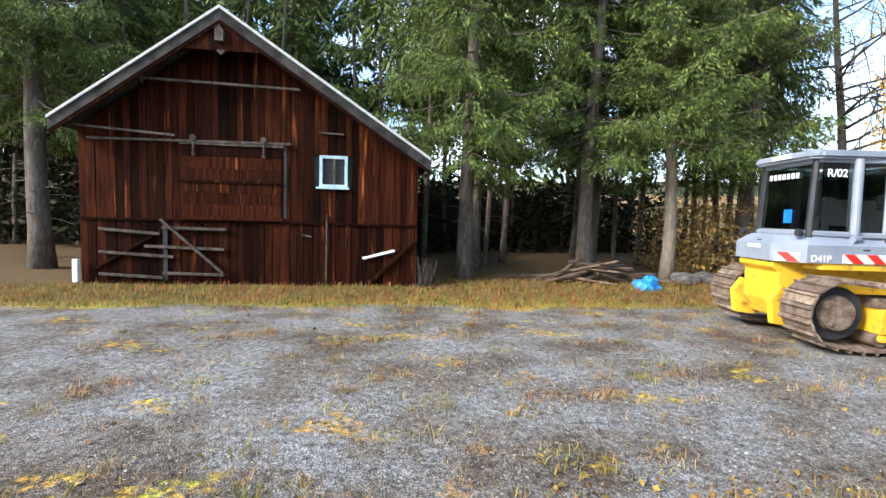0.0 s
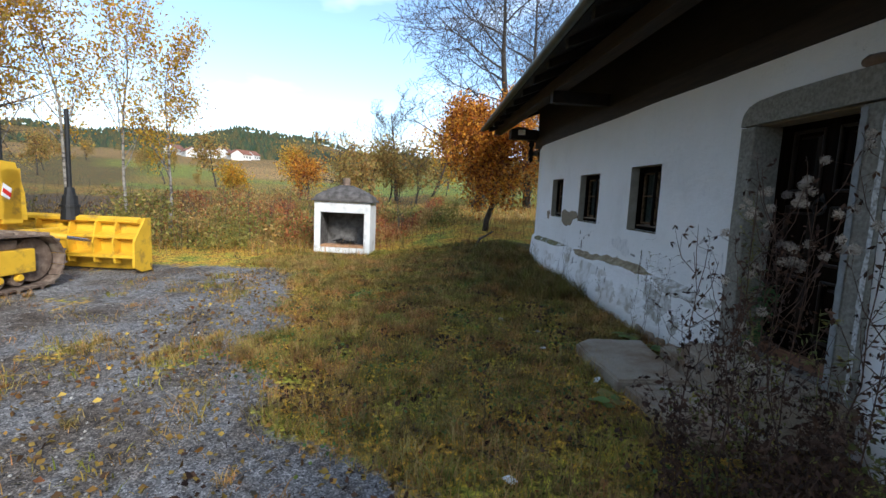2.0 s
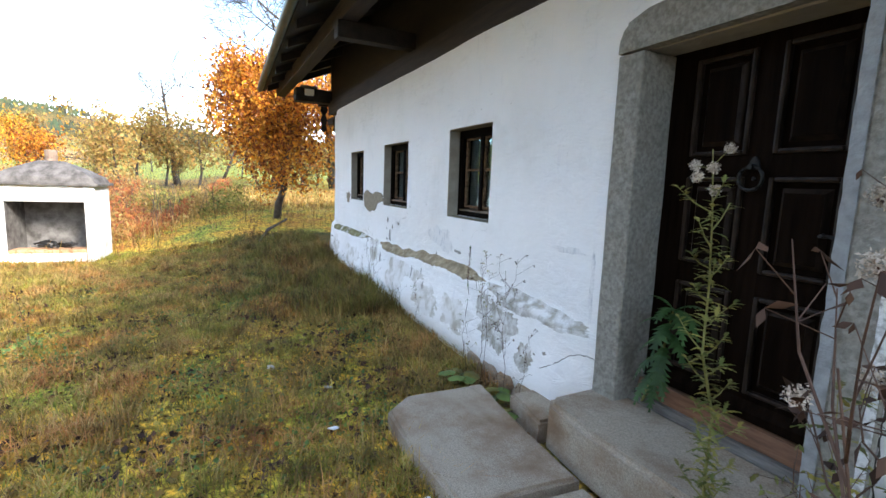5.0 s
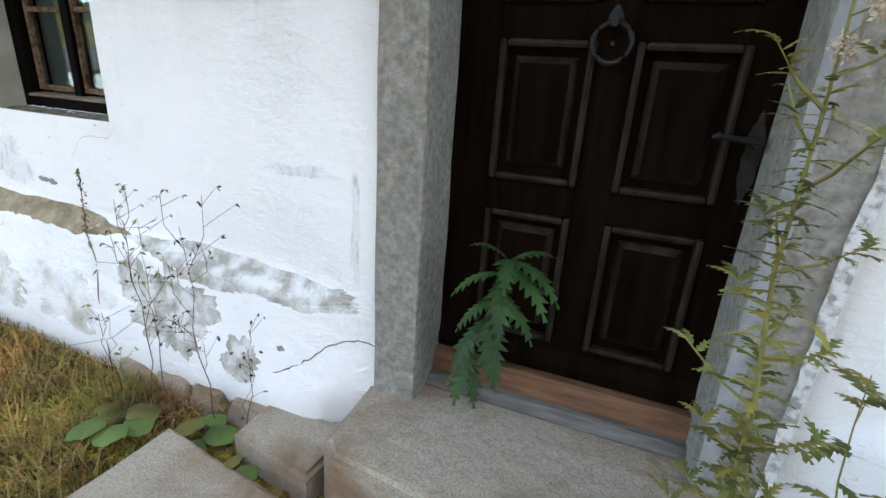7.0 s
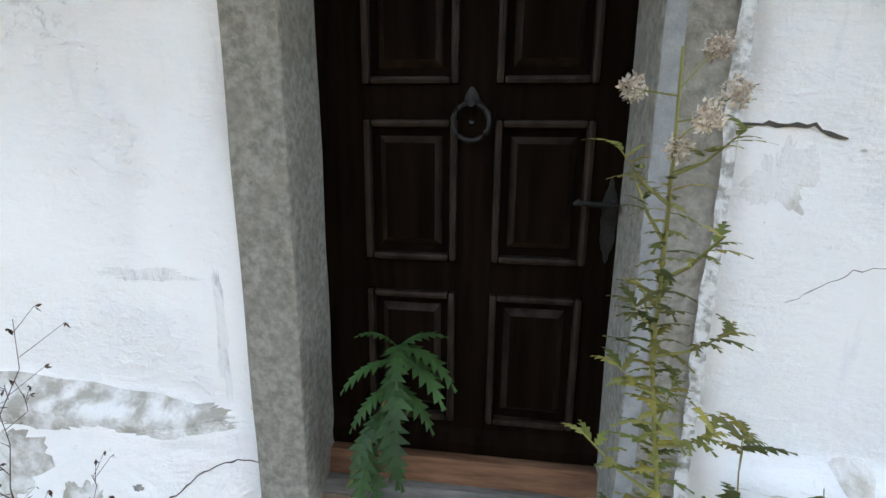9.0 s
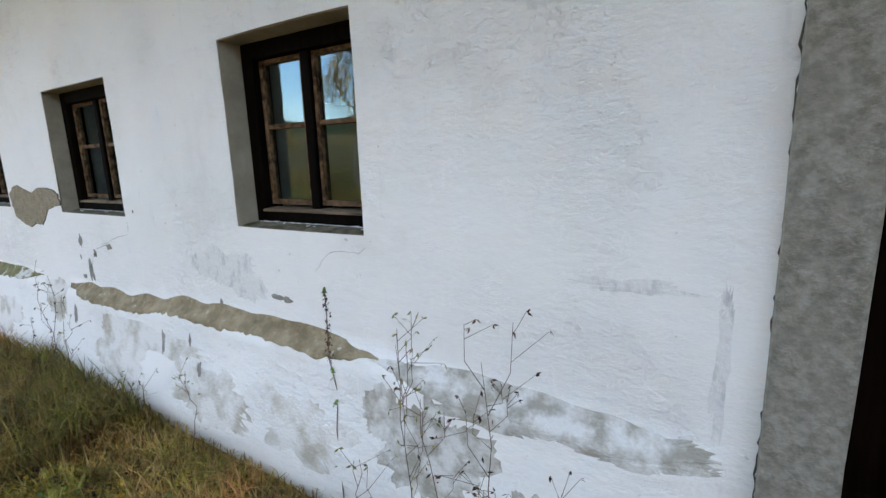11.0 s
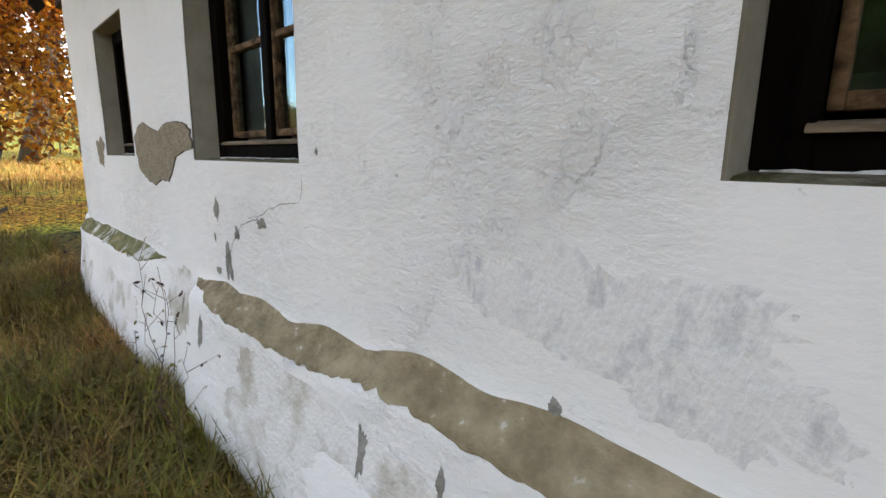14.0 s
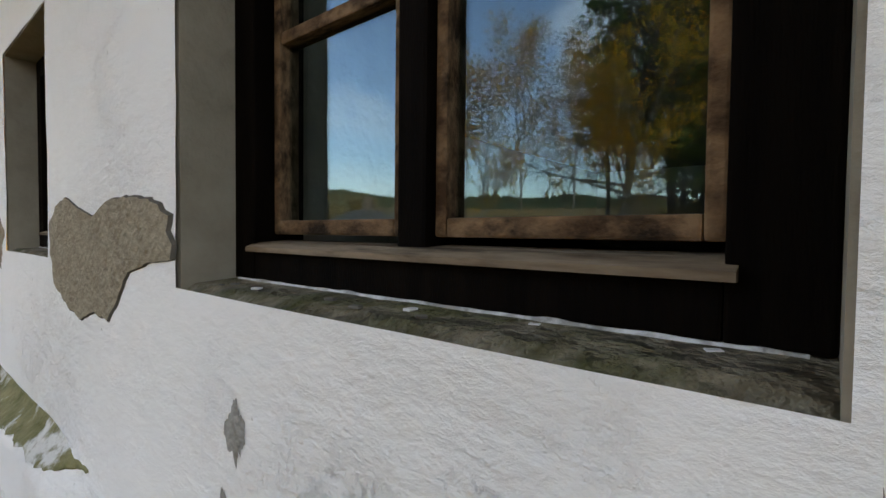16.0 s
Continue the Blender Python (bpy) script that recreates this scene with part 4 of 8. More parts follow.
def house_shell():
    for nm, bx in (("wall_east", (7.1, 7.45, -9.5, -0.62, -0.35, 2.9)), ("wall_west", (WALL_X0, WALL_X0 + 0.4, -9.5, -0.62, -0.35, 2.9)), ("wall_south", (WALL_X0, 7.4, -9.9, -9.5, -0.35, 2.9))):
        bm = bmesh.new()
        box(bm, *bx)
        tagged(part(nm, bm, M_PLASTER), "plain whitewashed house wall", "wall", kind="structure")
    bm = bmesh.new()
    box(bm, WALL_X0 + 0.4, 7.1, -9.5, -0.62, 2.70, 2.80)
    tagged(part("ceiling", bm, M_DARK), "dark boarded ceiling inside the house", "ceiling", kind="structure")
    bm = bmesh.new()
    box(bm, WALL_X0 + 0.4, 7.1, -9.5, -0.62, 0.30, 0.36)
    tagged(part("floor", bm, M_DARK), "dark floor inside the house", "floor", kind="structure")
    # timber storey over the plastered wall
    up = tagged(new("wall_upper"), "dark timber boarding under the roof", "wall", kind="structure")
    bm = bmesh.new()
    box(bm, WALL_X0, 7.5, -0.35, -0.02, WALL_TOP, 3.1, 0.01)
    part("wall_plate", bm, M_PURLIN, up, "heavy brown wall beam")
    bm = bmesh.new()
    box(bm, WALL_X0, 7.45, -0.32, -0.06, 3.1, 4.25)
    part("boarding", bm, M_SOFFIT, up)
    bm = bmesh.new()
    prism(bm, ((-9.9, 2.9), (-0.32, 2.9), (-0.32, 4.2), (-5.0, 6.5), (-9.9, 4.2)), 7.05, 7.4, "x")
    part("gable_boarding", bm, M_SOFFIT, up)
    roof = tagged(new("roof"), "low dark tiled roof with wide boarded eaves", "roof", kind="structure")
    X0, X1 = WALL_X0 - 1.0, 8.85
    slope = math.tan(radians(24))

    def under(x, y):
        ey, ez = eave(x)
        return ez + (ey - y) * slope

    def deck(name, lift0, lift1, material, over):
        V, F = [], []
        for x in (X0, X1 + over):
            ey, ez = eave(x)
            for y, l in ((ey + over, lift0), (-5.0, lift0), (-5.0, lift1), (ey + over, lift1)):
                V.append((x, y, under(x, y) + l))
        F = [(0, 1, 2, 3), (7, 6, 5, 4), (0, 4, 5, 1), (1, 5, 6, 2), (2, 6, 7, 3), (3, 7, 4, 0)]
        return raw(name, V, F, material, roof)
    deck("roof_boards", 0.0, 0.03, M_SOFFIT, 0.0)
    deck("tile_layer", 0.034, 0.11, M_ROOFTILE, 0.05)
    zr = under(0, -5)
    V = [(X0, -5.02, zr), (X1, -5.02, zr - 0.07), (X1, -11.5, zr - 2.9), (X0, -11.5, zr - 2.8), (X0, -5.02, zr + 0.11), (X1, -5.02, zr + 0.04), (X1, -11.5, zr - 2.8), (X0, -11.5, zr - 2.7)]
    raw("rear_slope", V, [(3, 2, 1, 0), (4, 5, 6, 7), (0, 1, 5, 4), (1, 2, 6, 5), (2, 3, 7, 6), (3, 0, 4, 7)], M_ROOFTILE, roof)
    # rafters
    for i in range(22):
        x = X0 + 0.3 + i * 0.86
        ey, ez = eave(x)
        bm = bmesh.new()
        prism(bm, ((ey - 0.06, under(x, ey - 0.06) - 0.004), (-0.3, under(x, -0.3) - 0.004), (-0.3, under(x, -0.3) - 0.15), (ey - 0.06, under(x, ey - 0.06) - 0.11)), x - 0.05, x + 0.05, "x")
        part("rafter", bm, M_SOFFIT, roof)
    bm = bmesh.new()
    box(bm, X0 + 0.1, X1 - 0.15, 0.62, 0.80, 3.30, 3.50, 0.012)
    part("eave_purlin", bm, M_PURLIN, roof, "brown squared eave purlin")
    for x in (-6.5, -1.6, 3.3):
        bm = bmesh.new()
        box(bm, x - 0.08, x + 0.08, -0.1, 0.84, 3.12, 3.30, 0.01)
        part("outrigger", bm, M_SOFFIT, roof)
    # half-round gutter
    V, F = [], []
    nseg = 12
    for s, r in ((0, 0.062), (1, 0.055)):
        for x in np.linspace(X0, X1 + 0.03, 12):
            ey, ez = eave(x)
            for j in range(nseg + 1):
                a = math.pi + math.pi * j / nseg
                V.append((x, ey + 0.055 + r * math.cos(a), ez + 0.045 + r * math.sin(a)))
    k = nseg + 1
    for s in range(2):
        for i in range(11):
            for j in range(nseg):
                o = s * 12 * k
                q = (o + i * k + j, o + i * k + j + 1, o + (i + 1) * k + j + 1, o + (i + 1) * k + j)
                F.append(q if s == 0 else q[::-1])
    tagged(raw("gutter", V, F, M_GUTTER, None, "", True), "dull grey-green half-round metal gutter along the eave", "gutter", kind="structure")
    # beam end and carved boards of the gable balcony
    bal = tagged(new("balcony"), "dark carved timber balcony on the gable end", "balcony")
    bm = bmesh.new()
    box(bm, 7.35, 7.62, -0.9, 0.62, 3.06, 3.30, 0.012)
    part("bracket_beam", bm, M_SOFFIT, bal)
    bm = bmesh.new()
    box(bm, 7.48, 8.5, -4.5, -0.22, 2.78, 2.90, 0.01)
    part("balcony_floor", bm, M_SOFFIT, bal)
    for i in range(9):
        y = 0.02 - i * 0.24
        bm = bmesh.new()
        prof = [(0.055, 0.0), (0.075, 0.08), (0.03, 0.16), (0.07, 0.27), (0.035, 0.37), (0.06, 0.44), (0.0, 0.52)]
        out = [(y + w, 3.05 - z) for w, z in prof] + [(y - w, 3.05 - z) for w, z in reversed(prof[:-1])]
        prism(bm, out, 7.70, 7.73, "x")
        part("carved_board", bm, M_SOFFIT, bal)
    bm = bmesh.new()
    box(bm, 7.60, 7.74, -2.2, 0.14, 3.04, 3.10, 0.006)
    part("board_rail", bm, M_SOFFIT, bal)
    lamp = tagged(new("eave_lamp"), "small white box lamp on the beam end", "lamp")
    bm = bmesh.new()
    box(bm, 7.25, 7.35, 0.30, 0.46, 3.16, 3.27, 0.012)
    part("lamp_box", bm, M_WHITE, lamp)
    bm = bmesh.new()
    box(bm, 7.22, 7.45, 0.22, 0.54, 3.305, 3.325, 0.004)
    part("lamp_cover", bm, M_CONC, lamp)


house_shell()


# ---- barn ----
M_ZINC = mat("pale zinc strip", (0.35, 0.35, 0.34), (0.5, 0.5, 0.49), 6, 0.6, 0.2, 40)

def barn():
    Y = 15.2
    XL, XR = -12.53, -4.65
    peak, lft, rgt = (-9.19, 6.05), (-12.75, 3.46), (-4.40, 2.90)
    rng = random.Random(4)

    def roof_z(x):
        a, b = (lft, peak) if x < peak[0] else (peak, rgt)
        return a[1] + (b[1] - a[1]) * (x - a[0]) / (b[0] - a[0])
    b = thing("barn", "dark weathered board barn with grey gabled roof", "barn")
    bm = bmesh.new()
    prism(bm, ((XL, -0.4), (XR, -0.4), (XR, roof_z(XR) - 0.14), (peak[0], peak[1] - 0.18), (XL, roof_z(XL) - 0.14)), Y + 0.06, Y + 11.0)
    part("barn_body", bm, M_DARK, b)
    bm = bmesh.new()
    for x0, x1, z0, z1 in ((lft[0] - 0.02, peak[0], lft[1], peak[1]), (peak[0], rgt[0] + 0.02, peak[1], rgt[1])):
        prism(bm, ((x0, z0), (x1, z1), (x1, z1 + 0.12), (x0, z0 + 0.12)), Y - 0.62, Y + 11.4)
    part("barn_roof", bm, M_BARNROOF, b)
    # verge boards with a pale metal strip
    for (x0, z0), (x1, z1) in ((lft, peak), (peak, rgt)):
        bm = bmesh.new()
        prism(bm, ((x0, z0 - 0.16), (x1, z1 - 0.16), (x1, z1 + 0.10), (x0, z0 + 0.10)), Y - 0.66, Y - 0.625)
        part("verge_board", bm, M_BARNROOF, b)
        bm = bmesh.new()
        prism(bm, ((x0, z0 + 0.085), (x1, z1 + 0.085), (x1, z1 + 0.15), (x0, z0 + 0.15)), Y - 0.70, Y - 0.55)
        part("verge_strip", bm, M_ZINC, b, "pale zinc verge strip")
        bm = bmesh.new()
        prism(bm, ((x0, z0 - 0.24), (x1, z1 - 0.24), (x1, z1 - 0.17), (x0, z0 - 0.17)), Y - 0.64, Y - 0.60)
        part("under_verge", bm, M_BARN, b)
    # wall boards, two tiers
    win = (-7.08, -6.40, 2.30, 3.08)
    x = XL
    while x < XR - 0.05:
        w = min(rng.uniform(0.15, 0.24), XR - x)
        dy = rng.uniform(0, 0.018)
        tops = (roof_z(x) - 0.13, roof_z(x + w) - 0.13)
        spans = [(1.40 + rng.uniform(-0.02, 0.02), None)]
        if x + w > win[0] and x < win[1]:
            spans = [(1.40, win[2]), (win[3], None)]
        for z0, z1 in spans:
            bm = bmesh.new()
            g = 0.005
            out = [(x + g, z0), (x + w - g, z0), (x + w - g, tops[1] if z1 is None else z1), (x + g, tops[0] if z1 is None else z1)]
            if x < peak[0] < x + w and z1 is None:
                out.insert(3, (peak[0], peak[1] - 0.16))
            prism(bm, out, Y - 0.005 - dy, Y + 0.06)
            part("wall_board", bm, M_BARN, b)
        lo = 0.02 + 0.025 * (x + 12.5) * -1 + rng.uniform(-0.10, 0.02) - 0.1
        if not (-6.95 < x + w / 2 < -6.83):
            bm = bmesh.new()
            tilt = rng.uniform(-0.012, 0.012)
            prism(bm, ((x + 0.006, lo), (x + w - 0.006, lo), (x + w - 0.006 + tilt, 1.39), (x + 0.006 + tilt, 1.39)), Y + 0.005 - dy, Y + 0.055)
            part("wall_board", bm, M_BARN, b)
        x += w
    bm = bmesh.new()
    box(bm, XL - 0.02, XR + 0.02, Y - 0.045, Y - 0.01, 1.37, 1.43, 0.004)
    part("tier_rail", bm, M_BARN, b)
    # gable board with nest box
    n = 11
    for i in range(n):
        bm = bmesh.new()
        x0 = -10.05 + 1.72 * i / n
        x1 = x0 + 1.72 / n - 0.008
        prism(bm, ((x0, 5.24), (x1, 5.24), (x1, roof_z(x1) - 0.17), (x0, roof_z(x0) - 0.17)), Y - 0.60, Y - 0.575)
        part("gable_board", bm, M_BARN, b)
    bm = bmesh.new()
    prism(bm, ((-9.28, 5.42), (-9.10, 5.42), (-9.10, 5.66), (-9.19, 5.76), (-9.28, 5.66)), Y - 0.72, Y - 0.61)
    part("nest_box", bm, M_BARNGREY, b, "small weathered nest box")
    bm = bmesh.new()
    rod(bm, (-9.19, Y - 0.725, 5.56), (-9.19, Y - 0.715, 5.56), 0.028, 0.028, 10)
    part("nest_hole", bm, M_BLACK, b)
    bm = bmesh.new()
    prism(bm, ((-9.19, 5.14), (-9.10, 5.22), (-9.14, 5.27), (-9.19, 5.24), (-9.24, 5.27), (-9.28, 5.22)), Y - 0.61, Y - 0.59)
    part("carved_heart", bm, M_BARNGREY, b)
    # window
    w = part("barn_window", _frame_bm(win, Y - 0.04, Y + 0.02, 0.075), M_BLUEPAINT, b, "flaking pale blue window frame")
    bm = bmesh.new()
    box(bm, -6.76, -6.70, Y - 0.02, Y + 0.01, win[2] + 0.07, win[3] - 0.07)
    part("mullion", bm, M_BARNGREY, w)
    bm = bmesh.new()
    box(bm, win[0] + 0.05, win[1] - 0.05, Y + 0.045, Y + 0.058, win[2] + 0.05, win[3] - 0.05)
    part("pane", bm, M_BLACK, w)
    bm = bmesh.new()
    box(bm, win[0] - 0.08, win[1] + 0.04, Y - 0.09, Y - 0.03, win[2] - 0.04, win[2] + 0.012, 0.006)
    part("window_sill", bm, M_BLUEPAINT, w)
    # sliding hatch on its rail
    h = new("sliding_hatch")
    h.parent = b
    h["label"] = "dark sliding loft hatch of wide boards"
    for i in range(6):
        bm = bmesh.new()
        box(bm, -10.24, -7.98, Y - 0.062, Y - 0.03 - 0.002 * (i % 3), 1.523 + i * 0.2833, 1.80 + i * 0.2833, 0.003)
        part("board", bm, M_BARN, h)
    for z0, z1 in ((1.43, 1.52), (2.32, 2.39), (3.20, 3.27)):
        bm = bmesh.new()
        box(bm, -10.3, -7.92, Y - 0.10, Y - 0.065, z0, z1, 0.006)
        part("hatch_rail", bm, M_BARNGREY if z0 > 3 else M_BARN, h)
    for xx in (-9.98, -8.38):
        bm = bmesh.new()
        rod(bm, (xx, Y - 0.15, 3.36), (xx, Y - 0.11, 3.36), 0.07, 0.07, 14)
        box(bm, xx - 0.02, xx + 0.02, Y - 0.13, Y - 0.105, 3.02, 3.32)
        prism(bm, ((xx - 0.05, 2.98), (xx, 2.93), (xx + 0.05, 2.98), (xx, 3.04)), Y - 0.12, Y - 0.105)
        part("hatch_roller", bm, M_BARNGREY, h)
    bm = bmesh.new()
    box(bm, -7.93, -7.86, Y - 0.03, Y - 0.008, 1.5, 3.25)
    part("hatch_gap", bm, M_BLACK, b)

    def pole(x0, z0, x1, z1, r=0.026, y=Y - 0.12, material=M_BARNGREY, nm="batten"):
        bm = bmesh.new()
        d = Vector((x1 - x0, 0, z1 - z0))
        q = Matrix.Translation(((x0 + x1) / 2, y, (z0 + z1) / 2)) @ Matrix.Rotation(-math.atan2(d.z, d.x), 4, "Y")
        box(bm, -d.length / 2, d.length / 2, -r, r, -r, r, r * 0.4, q)
        part(nm, bm, material, b)
    pole(-12.3, 3.25, -7.75, 3.30, 0.03, Y - 0.085)
    pole(-11.2, 4.62, -7.5, 4.55, 0.028, Y - 0.3)
    pole(-10.98, 4.5, -10.98, 4.95, 0.022, Y - 0.3)
    pole(-12.75, 3.52, -10.3, 3.36, 0.026, Y - 0.3)
    for x0, z0, x1, z1 in ((-12.1, 1.16, -10.75, 1.07), (-12.1, 0.62, -10.45, 0.52), (-12.1, 0.10, -10.7, 0.02), (-10.7, 1.22, -9.25, 1.2), (-11.1, 0.77, -9.3, 0.72), (-10.7, 0.13, -9.3, 0.10)):
        pole(x0, z0, x1, z1, 0.034, Y - 0.07)
    pole(-10.72, 1.42, -9.3, 0.14, 0.032, Y - 0.13)
    pole(-12.2, 0.2, -10.8, 1.1, 0.03, Y - 0.04, M_BARN)
    pole(-6.0, 0.56, -5.2, 0.77, 0.032, Y - 0.06, M_WHITE, "white_slat")
    pole(-5.85, -0.1, -4.72, 1.0, 0.045, Y - 0.05, M_BARN, "brace")
    pole(-6.89, -0.1, -6.89, 1.62, 0.02, Y - 0.05, M_BARNGREY)
    pole(-7.5, 1.12, -7.25, 1.07, 0.02, Y - 0.05)
    pole(-7.1, 3.62, -6.5, 3.6, 0.02, Y - 0.05)
    pole(-12.55, -0.1, -12.55, 0.45, 0.06, Y - 0.15, M_WHITE, "corner_post")
    bm = bmesh.new()
    box(bm, -10.70, -10.60, Y - 0.045, Y - 0.02, -0.05, 1.3)
    part("door_gap", bm, M_BLACK, b)
    # brushwood leaning at the corner
    V, F = [], []
    for i in range(60):
        a = Vector((XR + 0.12 + rng.uniform(-0.1, 0.25), Y + rng.uniform(-0.2, 0.25), -0.2))
        tube(V, F, [a, a + Vector((rng.uniform(-0.25, 0.25), rng.uniform(-0.1, 0.1), rng.uniform(0.4, 0.85)))], [0.012, 0.004], 4)
    tagged(raw("brushwood", V, F, M_BARNGREY), "bundle of grey sticks leaning on the barn corner", "brushwood")
    return b


def _frame_bm(r, y0, y1, s):
    bm = bmesh.new()
    a, b, c, d = r
    box(bm, a, a + s, y0, y1, c, d, 0.006)
    box(bm, b - s, b, y0, y1, c, d, 0.006)
    box(bm, a + s, b - s, y0, y1, d - s, d, 0.006)
    box(bm, a + s, b - s, y0, y1, c, c + s, 0.006)
    return bm


barn()


# ---- bulldozer ----
def letters(body, size, material, m, parent, name="lettering"):
    cu = bpy.data.curves.new("text", "FONT")
    cu.body, cu.size, cu.extrude, cu.align_x, cu.align_y = body, size, 0.002, "CENTER", "CENTER"
    cu.offset = size * 0.018
    ob = bpy.data.objects.new("text", cu)
    scene.collection.objects.link(ob)
    bpy.context.view_layer.update()
    me = bpy.data.meshes.new_from_object(ob.evaluated_get(bpy.context.evaluated_depsgraph_get()))
    bpy.data.objects.remove(ob)
    me.materials.clear()
    me.materials.append(material)
    me.transform(m)
    out = new(name, me)
    out.parent = parent
    return out


def bulldozer():
    gz = ground_z(1.8, 9.3)
    d = thing("bulldozer", "parked yellow and grey tracked bulldozer with angled blade and muddy tracks", "bulldozer", pose(-0.03, 8.62, gz + 0.01, 0, 0, -8.5))
    RX, RZ, RR = 0.47, 0.52, 0.42
    FX, FZ, FR = 3.0, 0.42, 0.36
    for side, y0 in (("near", 0.0), ("far", 1.78)):
        y1 = y0 + 0.58
        # the chain's line, from the rear bottom round
        path = []
        for a in np.linspace(-90, -270, 13):
            path.append((RX + RR * math.cos(radians(a)), RZ + RR * math.sin(radians(a)) * 1.0))
        for i in range(1, 13):
            t = i / 13
            path.append((RX + (FX - RX) * t, RZ + RR + (FZ + FR - RZ - RR) * t + 0.0 - 0.035 * math.sin(math.pi * t)))
        for a in np.linspace(90, -90, 11):
            path.append((FX + FR * math.cos(radians(a)), FZ + FR * math.sin(radians(a))))
        for i in range(1, 6):
            t = i / 6
            path.append((FX - (FX - 0.85) * t, 0.06))
        path.append((0.75, 0.06))
        path.append((0.58, 0.08))
        pts = [Vector((x, 0, z)) for x, z in path]
        lens = [0.0]
        for i in range(len(pts)):
            lens.append(lens[-1] + (pts[(i + 1) % len(pts)] - pts[i]).length)
        total = lens[-1]
        count = 44
        me = None
        for k in range(count):
            s = total * k / count
            i = max(j for j in range(len(pts)) if lens[j] <= s)
            t = (s - lens[i]) / max(1e-6, lens[i + 1] - lens[i])
            a, c = pts[i], pts[(i + 1) % len(pts)]
            p, way = a.lerp(c, t), (c - a).normalized()
            if me is None:
                bm = bmesh.new()
                L = total / count * 0.94
                prism(bm, ((-L / 2, -0.012), (L / 2, -0.012), (L / 2, 0.012), (L * 0.36, 0.016), (L * 0.33, 0.055), (L * 0.22, 0.055), (L * 0.18, 0.016), (-L / 2, 0.014)), 0, 0.58, "y")
                shoe = part("track_shoe", bm, M_TRACK, d)
                me = shoe.data
            else:
                shoe = new("track_shoe", me)
                shoe.parent = d
            # local x against the run, so that the grouser looks outwards
            za = Vector((-way.z, 0, way.x))
            cen = Vector((1.75, 0, 0.45))
            if (p - cen).dot(za) < 0:
                za = -za
            xa = Vector((0, 1, 0)).cross(za)
            shoe.matrix_local = Matrix.Translation((p.x, y0, p.z)) @ Matrix((xa, (0, 1, 0), za)).transposed().to_4x4()
        # wheels and frame
        bm = bmesh.new()
        rod(bm, (RX, y0 + 0.17, RZ), (RX, y0 + 0.40, RZ), RR - 0.06, RR - 0.06, 28)
        part("sprocket", bm, M_MDARK, d)
        bm = bmesh.new()
        rod(bm, (RX, y0 + 0.10, RZ), (RX, y0 + 0.18, RZ), 0.22, 0.25, 24)
        for q in range(12):
            a = q * math.pi / 6
            rod(bm, (RX + 0.17 * math.cos(a), y0 + 0.085, RZ + 0.17 * math.sin(a)), (RX + 0.17 * math.cos(a), y0 + 0.11, RZ + 0.17 * math.sin(a)), 0.018, 0.018, 6)
        part("final_drive", bm, M_TRACK, d)
        bm = bmesh.new()
        rod(bm, (FX, y0 + 0.16, FZ), (FX, y0 + 0.42, FZ), FR - 0.05, FR - 0.05, 28)
        part("idler", bm, M_TRACK, d)
        bm = bmesh.new()
        box(bm, 0.98, 2.95, y0 + 0.05, y0 + 0.5, 0.27, 0.60, 0.02)
        part("track_frame", bm, M_YELLOW, d)
        bm = bmesh.new()
        box(bm, 0.95, 2.75, y0 + 0.10, y0 + 0.5, 0.60, 0.74, 0.03)
        part("mud_shelf", bm, M_TRACK, d, "caked brown mud on the track frame")
        for q in range(7):
            x = 1.05 + q * 0.28
            bm = bmesh.new()
            rod(bm, (x, y0 + 0.11, 0.19), (x, y0 + 0.46, 0.19), 0.10, 0.10, 16)
            part("track_roller", bm, M_TRACK, d)
            bm = bmesh.new()
            rod(bm, (x, y0 + 0.06, 0.21), (x, y0 + 0.11, 0.21), 0.045, 0.06, 10)
            part("roller_cap", bm, M_YELLOW, d)
        bm = bmesh.new()
        box(bm, 1.75, 2.1, y0 + 0.02, y0 + 0.1, 0.14, 0.30, 0.02)
        part("guard_plate", bm, M_YELLOW, d)
        bm = bmesh.new()
        rod(bm, (1.68, y0 + 0.06, 0.83), (1.68, y0 + 0.44, 0.83), 0.07, 0.07, 14)
        part("carrier_roller", bm, M_YELLOW, d)
        bm = bmesh.new()
        rod(bm, (1.75, y0 + 0.04, 0.47), (1.75, y0 + 0.06, 0.47), 0.09, 0.09, 16)
        part("frame_boss", bm, M_YELLOW, d)
    # chassis
    bm = bmesh.new()
    prism(bm, ((0.25, 0.30), (0.12, 0.55), (0.12, 0.98), (0.02, 1.06), (0.02, 1.14), (2.0, 1.14), (2.05, 1.1), (3.1, 1.1), (3.25, 0.95), (3.25, 0.45), (2.9, 0.32)), 0.78, 1.57, "y")
    bmesh.ops.bevel(bm, geom=bm.edges[:], offset=0.015, segments=1, affect="EDGES")
    part("chassis", bm, M_YELLOW, d)
    bm = bmesh.new()
    prism(bm, ((0.55, 0.52), (1.82, 0.52), (1.90, 0.66), (1.90, 1.69), (1.8, 1.80), (0.58, 1.80), (0.46, 1.69), (0.46, 0.66)), 1.06, 1.15, "z")
    deck = part("deck_skirt", bm, M_YELLOW, d)
    for y in (0.66, 1.56):
        bm = bmesh.new()
        prism(bm, ((0.03, 0.25), (0.32, 0.22), (0.38, 0.7), (0.12, 0.8), (-0.02, 0.6)), y, y + 0.13, "y")
        rod(bm, (0.15, y - 0.02, 0.45), (0.15, y + 0.15, 0.45), 0.07, 0.07, 12)
        part("rear_mount", bm, M_YELLOW, d)
    # grey rear hood: a faceted tank with a sloping top
    V = []
